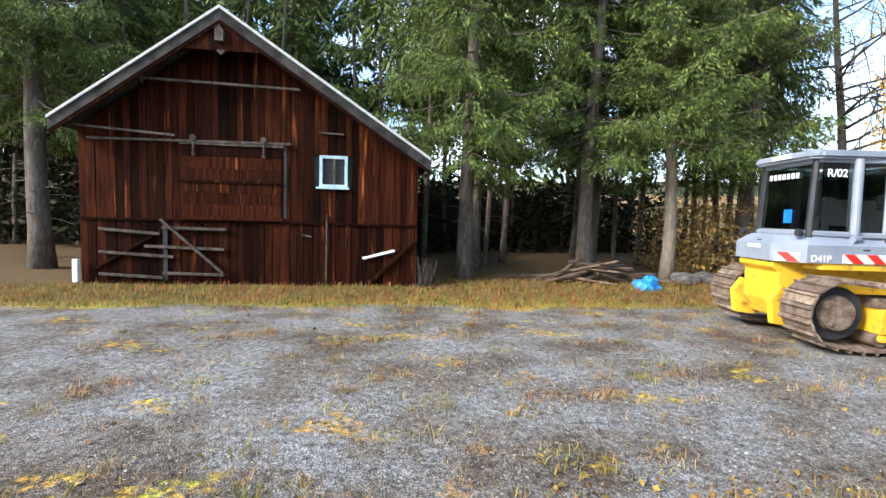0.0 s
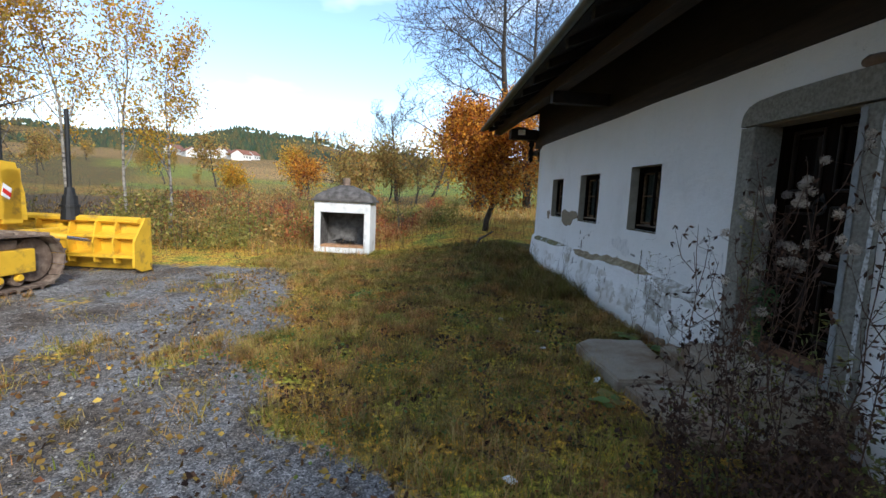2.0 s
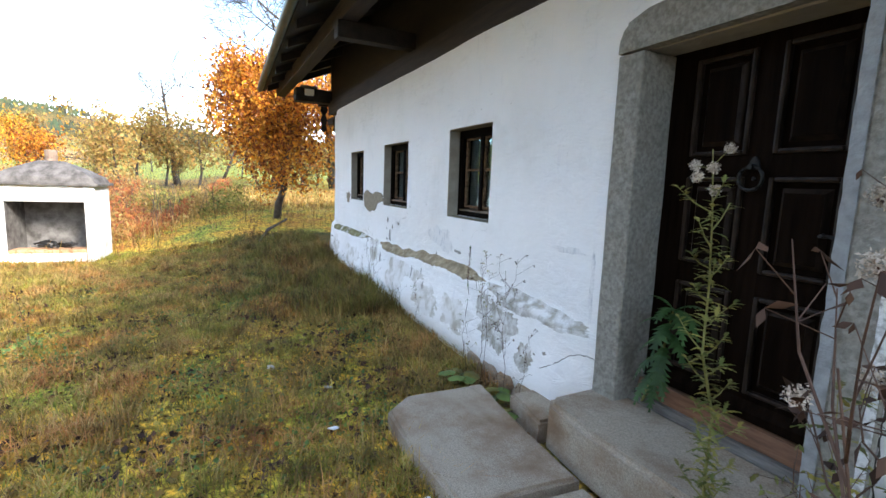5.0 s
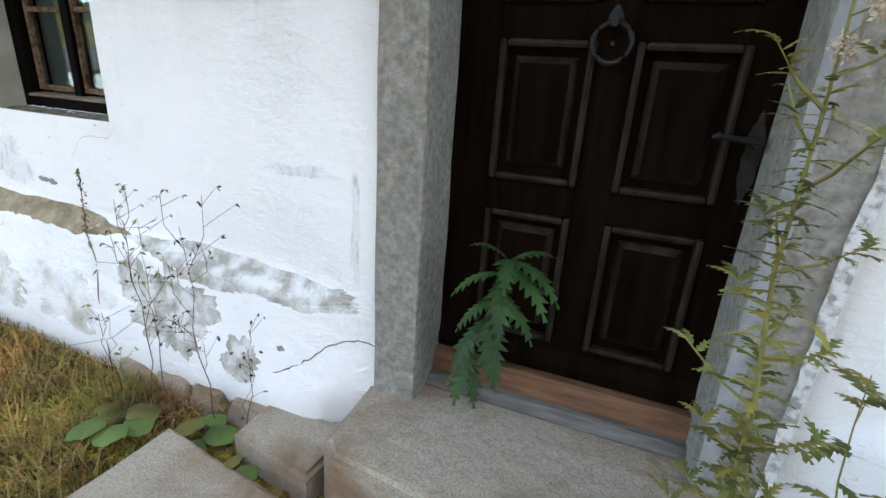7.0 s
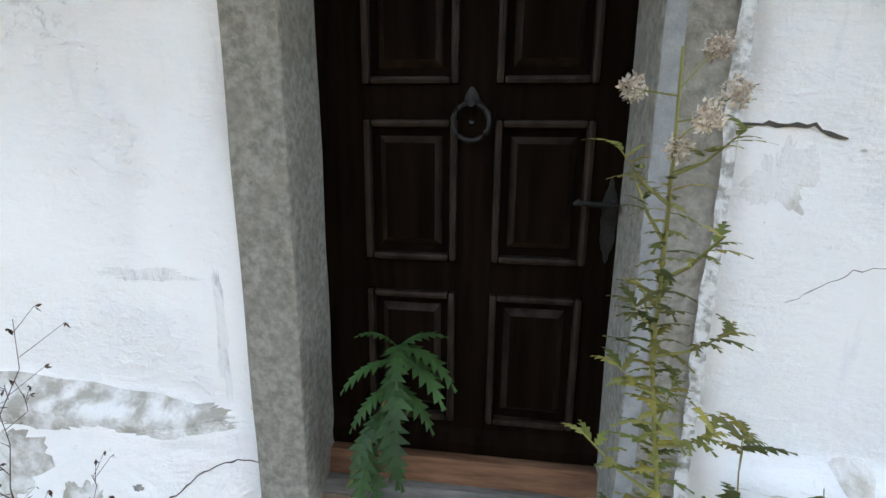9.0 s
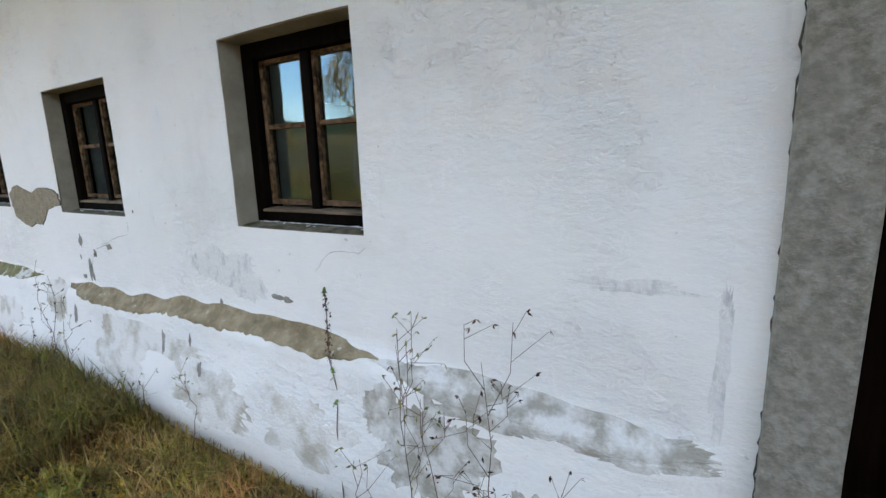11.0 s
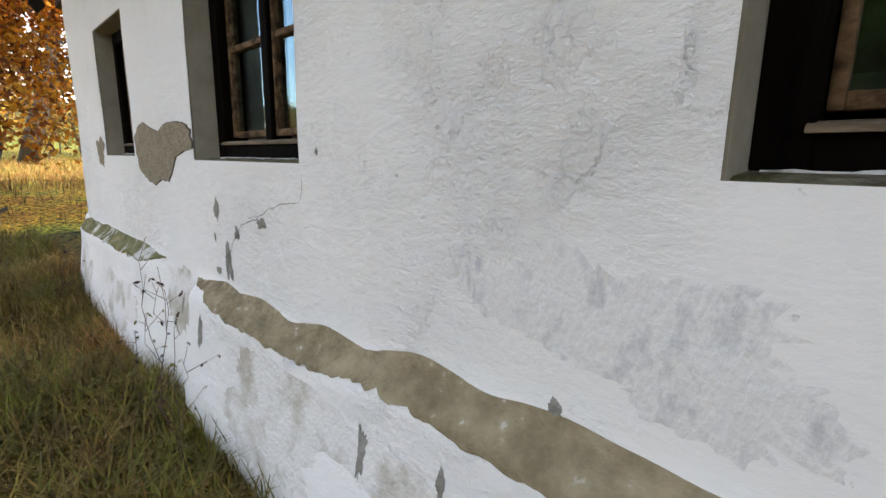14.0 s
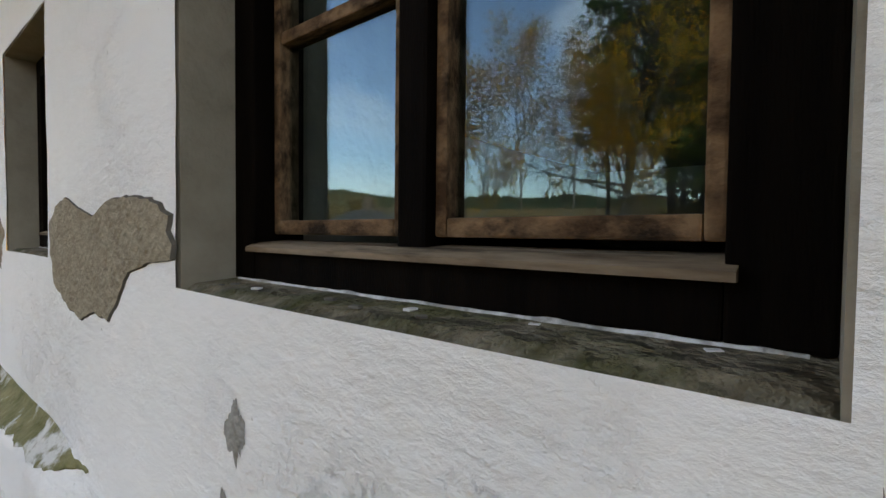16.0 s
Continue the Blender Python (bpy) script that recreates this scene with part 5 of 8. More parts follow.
    lower = ((-0.02, 0.78), (0.30, 0.50), (2.0, 0.50), (2.0, 1.88), (0.30, 1.88), (-0.02, 1.60))
    for sc, z in ((0.0, 1.15), (0.0, 1.40), (0.055, 1.46), (0.13, 1.53)):
        for x, y in lower:
            cx, cy = 1.0, 1.19
            V.append((x + (sc if x < 0.9 else 0) * (1.2 if x < 0.2 else 0.7), y + (sc if y < cy else -sc), z))
    F = [tuple(range(5, -1, -1)), tuple(18 + i for i in range(6))]
    for k in range(3):
        for i in range(6):
            F.append((k * 6 + i, k * 6 + (i + 1) % 6, (k + 1) * 6 + (i + 1) % 6, (k + 1) * 6 + i))
    hood = raw("rear_hood", V, F, M_MGREY, d, "grey rear tank hood with red and white chevrons")
    # chevron plates
    def chevron(nm, p0, p1, z0, z1, n):
        """Red and white slanted bands on an upright face from p0 to p1."""
        a, c = Vector((*p0, 0)), Vector((*p1, 0))
        way = (c - a).normalized()
        out = Vector((way.y, -way.x, 0)) * 0.005
        L, H = (c - a).length, z1 - z0
        V, F = [], []
        base = [a + out, c + out]
        raw(nm, [tuple(base[0] + Vector((0, 0, z0))), tuple(base[1] + Vector((0, 0, z0))), tuple(base[1] + Vector((0, 0, z1))), tuple(base[0] + Vector((0, 0, z1)))] +
            [tuple(p - out + Vector((0, 0, z))) for z in (z0, z1) for p in (a, c)], [(0, 1, 2, 3), (0, 4, 5, 1), (3, 2, 7, 6)], M_WHITE, hood, "white reflector plate")
        w = L / (2 * n)
        for i in range(n):
            s0 = w * (2 * i + 0.5) - w * 0.4
            q = []
            for s, z in ((s0 + w * 0.9, z0), (s0 + 1.9 * w, z0), (s0 + w, z1), (s0, z1)):
                s = min(max(s, 0), L)
                q.append(tuple(a + way * s + out * 1.7 + Vector((0, 0, z))))
            raw("red_band", q, [(0, 1, 2, 3)], M_RED, hood)
    chevron("reflector", (-0.005, 1.18 + 0.36), (-0.005, 1.18 - 0.34), 1.16, 1.285, 3)
    chevron("reflector", (0.02, 0.745), (0.24, 0.55), 1.16, 1.285, 1)
    chevron("reflector", (0.78, 0.50), (1.38, 0.50), 1.16, 1.285, 2)
    letters("D41P", 0.125, M_WHITE, Matrix.Translation((0.49, 0.494, 1.21)) @ Matrix.Rotation(radians(90), 4, "X"), hood)
    bm = bmesh.new()
    box(bm, -0.028, -0.022, 1.0, 1.30, 1.325, 1.375)
    part("name_plate", bm, M_WHITE, hood)
    for x, y0, z in ((0.02, 1.05, 1.43), (1.05, 0.494, 1.34)):
        bm = bmesh.new()
        box(bm, x, x + 0.10, y0, y0 + 0.008 if x > 0.5 else y0 + 0.1, z, z + 0.018, 0.002)
        part("hood_latch", bm, M_BLACK, hood)
    # cab
    bm = bmesh.new()
    box(bm, 0.40, 1.90, 0.64, 1.74, 1.47, 1.53, 0.01)
    cab = part("cab", bm, M_MDARK, d, "glazed grey driver's cab")
    _cab_posts(cab)
    bm = bmesh.new()
    prism(bm, ((0.30, 0.60), (0.42, 0.52), (1.85, 0.56), (1.98, 0.68), (1.98, 1.70), (1.85, 1.82), (0.42, 1.86), (0.30, 1.78)), 2.60, 2.72, "z")
    bmesh.ops.bevel(bm, geom=[e for e in bm.edges], offset=0.035, segments=2, affect="EDGES")
    part("cab_roof", bm, M_MGREY, cab)
    bm = bmesh.new()
    box(bm, 0.285, 0.30, 0.95, 1.35, 2.64, 2.70)
    part("roof_sign", bm, M_WHITE, cab)
    for nm, quad in (("rear_window", ((0.415, 0.72, 1.62), (0.415, 1.66, 1.62), (0.455, 1.66, 2.58), (0.455, 0.72, 2.58))),
                     ("side_window", ((0.52, 0.615, 1.62), (0.92, 0.60, 1.60), (0.92, 0.62, 2.56), (0.52, 0.63, 2.56))),
                     ("door_window", ((1.04, 0.60, 1.58), (1.38, 0.60, 1.58), (1.40, 0.62, 2.55), (1.06, 0.62, 2.55))),
                     ("front_window", ((1.45, 0.605, 1.50), (1.93, 0.82, 1.42), (1.84, 0.80, 2.56), (1.46, 0.62, 2.56))),
                     ("windscreen", ((1.94, 0.84, 1.5), (1.94, 1.54, 1.5), (1.85, 1.54, 2.56), (1.85, 0.84, 2.56))),
                     ("far_window", ((0.52, 1.76, 1.62), (1.9, 1.76, 1.55), (1.86, 1.74, 2.56), (0.52, 1.74, 2.56)))):
        q = [Vector(v) for v in quad]
        nrm = (q[1] - q[0]).cross(q[3] - q[0]).normalized() * 0.006
        raw(nm, [tuple(v) for v in q] + [tuple(v + nrm) for v in q], [(3, 2, 1, 0), (4, 5, 6, 7), (0, 1, 5, 4), (1, 2, 6, 5), (2, 3, 7, 6), (3, 0, 4, 7)], M_CABGLASS, cab).visible_shadow = False
    letters("R/02", 0.15, M_WHITE, Matrix.Translation((0.69, 0.585, 2.40)) @ Matrix.Rotation(radians(90), 4, "X"), cab)
    # unreadable firm lettering on the rear window as plain bars
    bm = bmesh.new()
    for i in range(7):
        y = 1.58 - i * 0.095
        box(bm, 0.425, 0.432, y - 0.06, y, 2.36, 2.44)
    part("window_lettering", bm, M_WHITE, cab)
    bm = bmesh.new()
    box(bm, 0.400, 0.406, 1.0, 1.17, 1.70, 1.90, 0.002)
    part("window_sticker", bm, M_BLUE, cab)
    bm = bmesh.new()
    box(bm, 0.5, 1.75, 0.68, 1.68, 1.50, 1.56)
    part("cab_floor", bm, M_MDARK, cab)
    bm = bmesh.new()
    box(bm, 0.72, 1.22, 0.95, 1.42, 1.56, 1.85, 0.06)
    box(bm, 0.62, 0.80, 0.95, 1.42, 1.80, 2.35, 0.06)
    part("driver_seat", bm, M_BLACK, cab)
    bm = bmesh.new()
    rod(bm, (0.97, 0.56, 1.55), (0.97, 0.575, 2.60), 0.055, 0.055, 12)
    rod(bm, (0.93, 0.55, 1.5), (1.03, 0.55, 1.5), 0.07, 0.05, 12)
    part("roll_post", bm, M_MGREY, cab)
    bm = bmesh.new()
    prism(bm, ((1.44, 1.18), (1.66, 1.18), (1.70, 1.52), (1.40, 1.75), (1.38, 1.5)), 0.535, 0.56, "y")
    part("door_lower", bm, M_MDARK, cab)
    bm = bmesh.new()
    box(bm, 1.48, 1.62, 0.52, 0.53, 1.22, 1.36, 0.003)
    part("door_sticker", bm, M_BLUE, cab)
    V, F = [], []
    tube(V, F, [Vector((1.5, 0.56, 2.25)), Vector((1.53, 0.42, 2.3)), Vector((1.53, 0.40, 2.12))], [0.012] * 3, 6)
    raw("mirror_arm", V, F, M_BLACK, cab)
    bm = bmesh.new()
    box(bm, 1.50, 1.54, 0.34, 0.46, 1.92, 2.15, 0.015)
    part("side_mirror", bm, M_BLACK, cab)
    for x, y, z in ((0.28, 0.6, 1.56), (0.22, 1.75, 1.56)):
        bm = bmesh.new()
        rod(bm, (x, y, z), (x - 0.07, y, z + 0.01), 0.045, 0.055, 12)
        part("work_lamp", bm, M_MDARK, cab)
    # engine hood, exhaust, front column
    bm = bmesh.new()
    prism(bm, ((1.95, 1.12), (3.02, 1.12), (3.05, 1.60), (2.6, 1.67), (1.95, 1.72)), 0.76, 1.60, "y")
    bmesh.ops.bevel(bm, geom=bm.edges[:], offset=0.03, segments=2, affect="EDGES")
    part("engine_hood", bm, M_MGREY, d)
    bm = bmesh.new()
    box(bm, 2.05, 2.45, 0.752, 0.758, 1.50, 1.62)
    part("hood_sticker", bm, M_WHITE, d)
    bm = bmesh.new()
    prism(bm, ((2.62, 1.0), (3.42, 0.95), (3.40, 1.35), (3.28, 1.80), (3.05, 1.82), (2.93, 1.55), (2.75, 1.15)), 0.64, 0.74, "y")
    prism(bm, ((2.62, 1.0), (3.42, 0.95), (3.40, 1.35), (3.28, 1.80), (3.05, 1.82), (2.93, 1.55), (2.75, 1.15)), 1.62, 1.72, "y")
    box(bm, 3.05, 3.36, 0.64, 1.72, 0.9, 1.72, 0.02)
    part("front_column", bm, M_YELLOW, d)
    bm = bmesh.new()
    prism(bm, ((3.04, 1.32), (3.16, 1.26), (3.20, 1.42), (3.08, 1.50)), 0.632, 0.638, "y")
    part("column_reflector", bm, M_WHITE, d)
    bm = bmesh.new()
    prism(bm, ((3.06, 1.37), (3.17, 1.29), (3.185, 1.35), (3.075, 1.43)), 0.626, 0.631, "y")
    part("red_band", bm, M_RED, d)
    V, F = [], []
    tube(V, F, [Vector((2.42, 1.2, 1.6)), Vector((2.42, 1.2, 2.18)), Vector((2.44, 1.2, 2.30)), Vector((2.52, 1.2, 2.40))], [0.08, 0.08, 0.08, 0.075], 12)
    raw("exhaust", V, F, M_BLACK, d, "", True)
    # push arms, rams and blade
    for y in (0.30, 1.95):
        bm = bmesh.new()
        box(bm, 2.6, 3.95, y + 0.32 if y < 1 else y - 0.30, y + 0.44 if y < 1 else y - 0.18, 0.62, 0.80, 0.02)
        part("push_arm", bm, M_YELLOW, d)
    for y in (0.35, 2.0):
        bm = bmesh.new()
        rod(bm, (3.3, 0.95 if y < 1 else 1.4, 0.78), (3.85, y + 0.08, 0.66), 0.055, 0.055, 12)
        part("ram_barrel", bm, M_YELLOW, d)
        bm = bmesh.new()
        rod(bm, (3.85, y + 0.08, 0.66), (4.22, y, 0.58), 0.028, 0.028, 10)
        part("ram_rod", bm, M_STEEL, d)
    bm = bmesh.new()
    prism(bm, ((3.3, 0.9), (3.9, 0.75), (4.05, 0.3), (3.85, 0.22), (3.4, 0.5)), 0.95, 1.42, "y")
    part("blade_yoke", bm, M_YELLOW, d)
    bl = new("blade")
    bl.parent = d
    bl.matrix_local = pose(4.54, 1.2, 0.03, 0, 0, 4)
    prof = [(0.16, 0.0), (0.10, 0.12), (0.02, 0.3), (-0.01, 0.5), (0.03, 0.72), (0.12, 0.93)]
    out = prof + [(x - 0.05, z) for x, z in reversed(prof)]
    bm = bmesh.new()
    prism(bm, out, -1.5, 1.5, "y")
    blade = part("blade_face", bm, M_YELLOW, bl)
    for y in (-1.5, 1.5):
        bm = bmesh.new()
        prism(bm, ((0.18, 0.0), (0.18, 0.2), (0.16, 0.94), (0.02, 0.94), (-0.28, 0.55), (-0.3, 0.1), (-0.1, 0.0)), y - 0.02, y + 0.02, "y")
        part("blade_end", bm, M_YELLOW, bl)
    for y in (-1.1, -0.75, -0.3, 0.3, 0.75, 1.1):
        bm = bmesh.new()
        prism(bm, ((-0.05, 0.12), (-0.03, 0.9), (-0.14, 0.85), (-0.24, 0.5), (-0.2, 0.15)), y - 0.015, y + 0.015, "y")
        part("blade_rib", bm, M_YELLOW, bl)
    for z, w in ((0.26, 0.22), (0.6, 0.2), (0.88, 0.12)):
        bm = bmesh.new()
        prism(bm, ((-0.04, z - 0.06), (-w, z - 0.02), (-w, z + 0.03), (-0.04, z + 0.07)), -1.47, 1.47, "y")
        part("blade_beam", bm, M_YELLOW, bl)
    bm = bmesh.new()
    prism(bm, ((0.17, -0.03), (0.23, -0.03), (0.15, 0.12), (0.11, 0.12)), -1.52, 1.52, "y")
    part("cutting_edge", bm, M_TRACK, bl, "worn rusty cutting edge")
    for y, h in ((0.95, 2.55), (-0.25, 2.75)):
        bm = bmesh.new()
        rod(bm, (-0.06, y, 0.9), (-0.06, y, h), 0.038, 0.036, 12)
        part("laser_mast", bm, M_BLACK, bl)
        bm = bmesh.new()
        rod(bm, (-0.06, y, 0.86), (-0.06, y, 1.28), 0.15, 0.11, 14)
        rod(bm, (-0.06, y, 1.28), (-0.06, y, 1.42), 0.09, 0.07, 14)
        rod(bm, (-0.06, y, 1.08), (-0.06, y, 1.12), 0.155, 0.15, 14)
        part("mast_foot", bm, M_BLACK, bl)


def _cab_posts(cab):
    posts = (((0.40, 0.64, 1.5), (0.45, 0.66, 2.62)), ((0.40, 1.74, 1.5), (0.45, 1.72, 2.62)), ((0.98, 0.60, 1.5), (0.99, 0.63, 2.62)),
             ((1.42, 0.59, 1.45), (1.43, 0.62, 2.62)), ((1.95, 0.83, 1.35), (1.85, 0.81, 2.62)), ((1.95, 1.55, 1.35), (1.85, 1.57, 2.62)), ((1.42, 1.79, 1.5), (1.43, 1.76, 2.62)))
    for p0, p1 in posts:
        bm = bmesh.new()
        rod(bm, p0, p1, 0.05, 0.045, 6)
        part("cab_post", bm, M_MDARK if p0[0] < 0.5 else M_MGREY, cab)
    rails = (((0.40, 0.64, 1.56), (1.42, 0.58, 1.54)), ((0.40, 0.64, 1.56), (0.40, 1.74, 1.56)), ((1.42, 0.59, 1.5), (1.95, 0.83, 1.38)), ((0.4, 1.74, 1.56), (1.42, 1.79, 1.54)), ((1.42, 1.79, 1.5), (1.95, 1.55, 1.38)),
             ((0.45, 0.66, 2.58), (1.43, 0.62, 2.58)), ((0.45, 0.66, 2.58), (0.45, 1.72, 2.58)), ((1.43, 0.62, 2.58), (1.85, 0.81, 2.58)), ((1.95, 0.83, 1.38), (1.95, 1.55, 1.38)))
    for p0, p1 in rails:
        bm = bmesh.new()
        rod(bm, p0, p1, 0.045, 0.045, 6)
        part("cab_rail", bm, M_MGREY, cab)


bulldozer()


# ---- garden fireplace ----
def fireplace():
    f = thing("fireplace", "whitewashed masonry garden fireplace with concrete hood, open front", "fireplace", pose(8.96, 4.84, -0.14, 0, 0, -4.7))
    H = 1.46
    bm = bmesh.new()
    box(bm, 0.0, 0.95, -0.775, -0.60, 0, H, 0.015)
    box(bm, 0.0, 0.95, 0.60, 0.775, 0, H, 0.015)
    box(bm, 0.0, 0.95, -0.60, 0.60, 0, 0.20, 0.01)
    box(bm, 0.0, 0.16, -0.60, 0.60, 1.16, H, 0.01)
    part("masonry", bm, M_WHITEWASH, f)
    bm = bmesh.new()
    box(bm, 0.80, 0.95, -0.60, 0.60, 0.20, H)
    box(bm, 0.16, 0.80, -0.60, 0.60, 1.25, H)
    box(bm, 0.02, 0.80, -0.60, -0.592, 0.2, 1.2)
    box(bm, 0.02, 0.80, 0.592, 0.60, 0.2, 1.2)
    part("firebox", bm, M_SOOT, f, "sooty fire-blackened recess")
    for i in range(9):
        bm = bmesh.new()
        y = -0.595 + i * 0.1325
        box(bm, -0.012, 0.40, y, y + 0.125, 0.20, 0.262, 0.005)
        part("hearth_brick", bm, M_CLAY, f)
    bm = bmesh.new()
    box(bm, -0.08, 1.02, -0.85, 0.85, H, H + 0.055, 0.01)
    V, F = [], []
    part("cornice", bm, M_CONC, f)
    rings = ((0.0, 1.0), (0.10, 0.93), (0.22, 0.70), (0.33, 0.42), (0.40, 0.20))
    for dz, s in rings:
        for a, b in ((-1, -1), (1, -1), (1, 1), (-1, 1)):
            V.append((0.47 + a * 0.50 * s, b * 0.80 * s, H + 0.055 + dz))
    for k in range(4):
        for i in range(4):
            F.append((k * 4 + i, k * 4 + (i + 1) % 4, (k + 1) * 4 + (i + 1) % 4, (k + 1) * 4 + i))
    F += [(3, 2, 1, 0), (16, 17, 18, 19)]
    raw("hood", V, F, M_CONC, f, "domed grey concrete hood")
    bm = bmesh.new()
    rod(bm, (0.47, 0, H + 0.40), (0.47, 0, H + 0.66), 0.10, 0.10, 16)
    part("chimney_pipe", bm, M_TRACK, f, "rusty brown chimney stub")
    rng = random.Random(3)
    V, F = [], []
    for i in range(16):
        a = Vector((0.25 + rng.uniform(-0.1, 0.2), rng.uniform(-0.32, 0.25), 0.285 + rng.uniform(0, 0.08)))
        w = Vector((rng.uniform(-1, 1), rng.uniform(-1, 1), rng.uniform(-0.2, 0.2))).normalized() * rng.uniform(0.06, 0.16)
        tube(V, F, [a - w, a + w], [0.03, 0.02], 6)
    wm = pose(8.96, 4.84, -0.14, 0, 0, -4.7)
    tagged(raw("charred_logs", [wm @ v for v in V], F, M_BLACK), "charred black logs lying in the fireplace", "logs")
    return f


fireplace()


# ---- timber pile and tarpaulin ----
def timber_pile():
    rng = random.Random(9)
    p = thing("timber_pile", "heap of old grey boards and beams by the spruce trunks", "timber pile")
    for i in range(34):
        x, y = rng.uniform(-0.9, 2.3), rng.uniform(15.9, 17.0)
        hgt = 0.62 * max(0.12, 1 - abs(x - 0.8) / 1.9)
        L, w = rng.uniform(1.0, 2.3), rng.uniform(0.06, 0.14)
        bm = bmesh.new()
        box(bm, -L / 2, L / 2, -w / 2, w / 2, -0.025, 0.025, 0.004)
        o = part("board", bm, M_WOODPILE, p)
        o.matrix_world = pose(x, y, ground_z(x, y) + 0.05 + hgt * (i / 34), rng.uniform(-8, 8), rng.uniform(-14, 14) + (x - 0.7) * 9, rng.uniform(-35, 35))
    bm = bmesh.new()
    bmesh.ops.create_icosphere(bm, subdivisions=4, radius=1.0)
    for v in bm.verts:
        n3 = noise.noise(v.co * 1.7) * 0.4 + noise.noise(v.co * 4.5) * 0.16
        v.co = Vector((v.co.x * 0.36, v.co.y * 0.3, max(-0.02, v.co.z * 0.36))) * (1 + n3)
    t = part("tarpaulin", bm, M_TARP)
    t.matrix_world = pose(1.62, 15.1, ground_z(1.62, 15.1), 0, 0, 20)
    tagged(t, "crumpled bright blue tarpaulin lying beside the timber pile", "tarpaulin")
    for i in range(5):
        bm = bmesh.new()
        bmesh.ops.create_icosphere(bm, subdivisions=2, radius=1.0)
        for v in bm.verts:
            v.co = Vector((v.co.x * 0.45, v.co.y * 0.3, v.co.z * 0.22)) * (1 + 0.35 * noise.noise(v.co * 1.5 + Vector((i, 0, 0))))
        s = part("boulder", bm, M_CONC)
        x, y = 3.6 + i * 0.75 + rng.uniform(-0.2, 0.2), 16.6 + rng.uniform(-0.5, 0.5)
        s.matrix_world = pose(x, y, ground_z(x, y) + 0.12, 0, 0, rng.uniform(0, 180))
        tagged(s, "mossy grey boulder at the wood's edge", "boulder", group="boulders at the wood's edge")


timber_pile()


# ---- trees ----
def soup(name, P, faces_per, material, parent=None, label=""):
    """Many loose pieces from an array (pieces, corners, 3) and the faces of one piece."""
    P = np.asarray(P, dtype=np.float32)
    n, k, _ = P.shape
    me = bpy.data.meshes.new(name)
    loops, starts, totals = [], [], []
    off = np.arange(n)[:, None] * k
    flat, sizes = [], []
    for f in faces_per:
        flat.append(off + np.array(f)[None, :])
        sizes.append(len(f))
    loop = np.concatenate(flat, axis=1).ravel()
    tot = np.tile(np.array(sizes), n)
    start = np.concatenate(([0], np.cumsum(tot)[:-1]))
    me.vertices.add(n * k)
    me.vertices.foreach_set("co", P.ravel())
    me.loops.add(len(loop))
    me.loops.foreach_set("vertex_index", loop.astype(np.int32))
    me.polygons.add(len(tot))
    me.polygons.foreach_set("loop_start", start.astype(np.int32))
    me.update(calc_edges=True)
    me.validate()
    me.materials.append(material)
    ob = new(name, me)
    if parent is not None:
        ob.parent = parent
    if label:
        ob["label"] = label
    return ob


def leaf_cloud(name, centres, size, material, parent, rng, droop=0.0, narrow=0.55, axis=None):
    """Small pointed, folded leaves at the given places, turned at random."""
    C = np.asarray(centres)
    n = len(C)
    d = rng.normal(size=(n, 3)) if axis is None else np.asarray(axis) + rng.normal(size=(n, 3)) * 0.45
    d[:, 2] -= droop
    d /= np.linalg.norm(d, axis=1)[:, None]
    s = np.cross(d, rng.normal(size=(n, 3)))
    s /= np.linalg.norm(s, axis=1)[:, None] + 1e-9
    up = np.cross(d, s)
    L = size * rng.uniform(0.6, 1.35, (n, 1))
    W = L * narrow * 0.5
    P = np.stack((C, C + d * L * 0.45 + s * W + up * W * 0.3, C + d * L, C + d * L * 0.45 - s * W + up * W * 0.3), axis=1)
    return soup(name, P, ((0, 1, 2), (0, 2, 3)), material, parent)


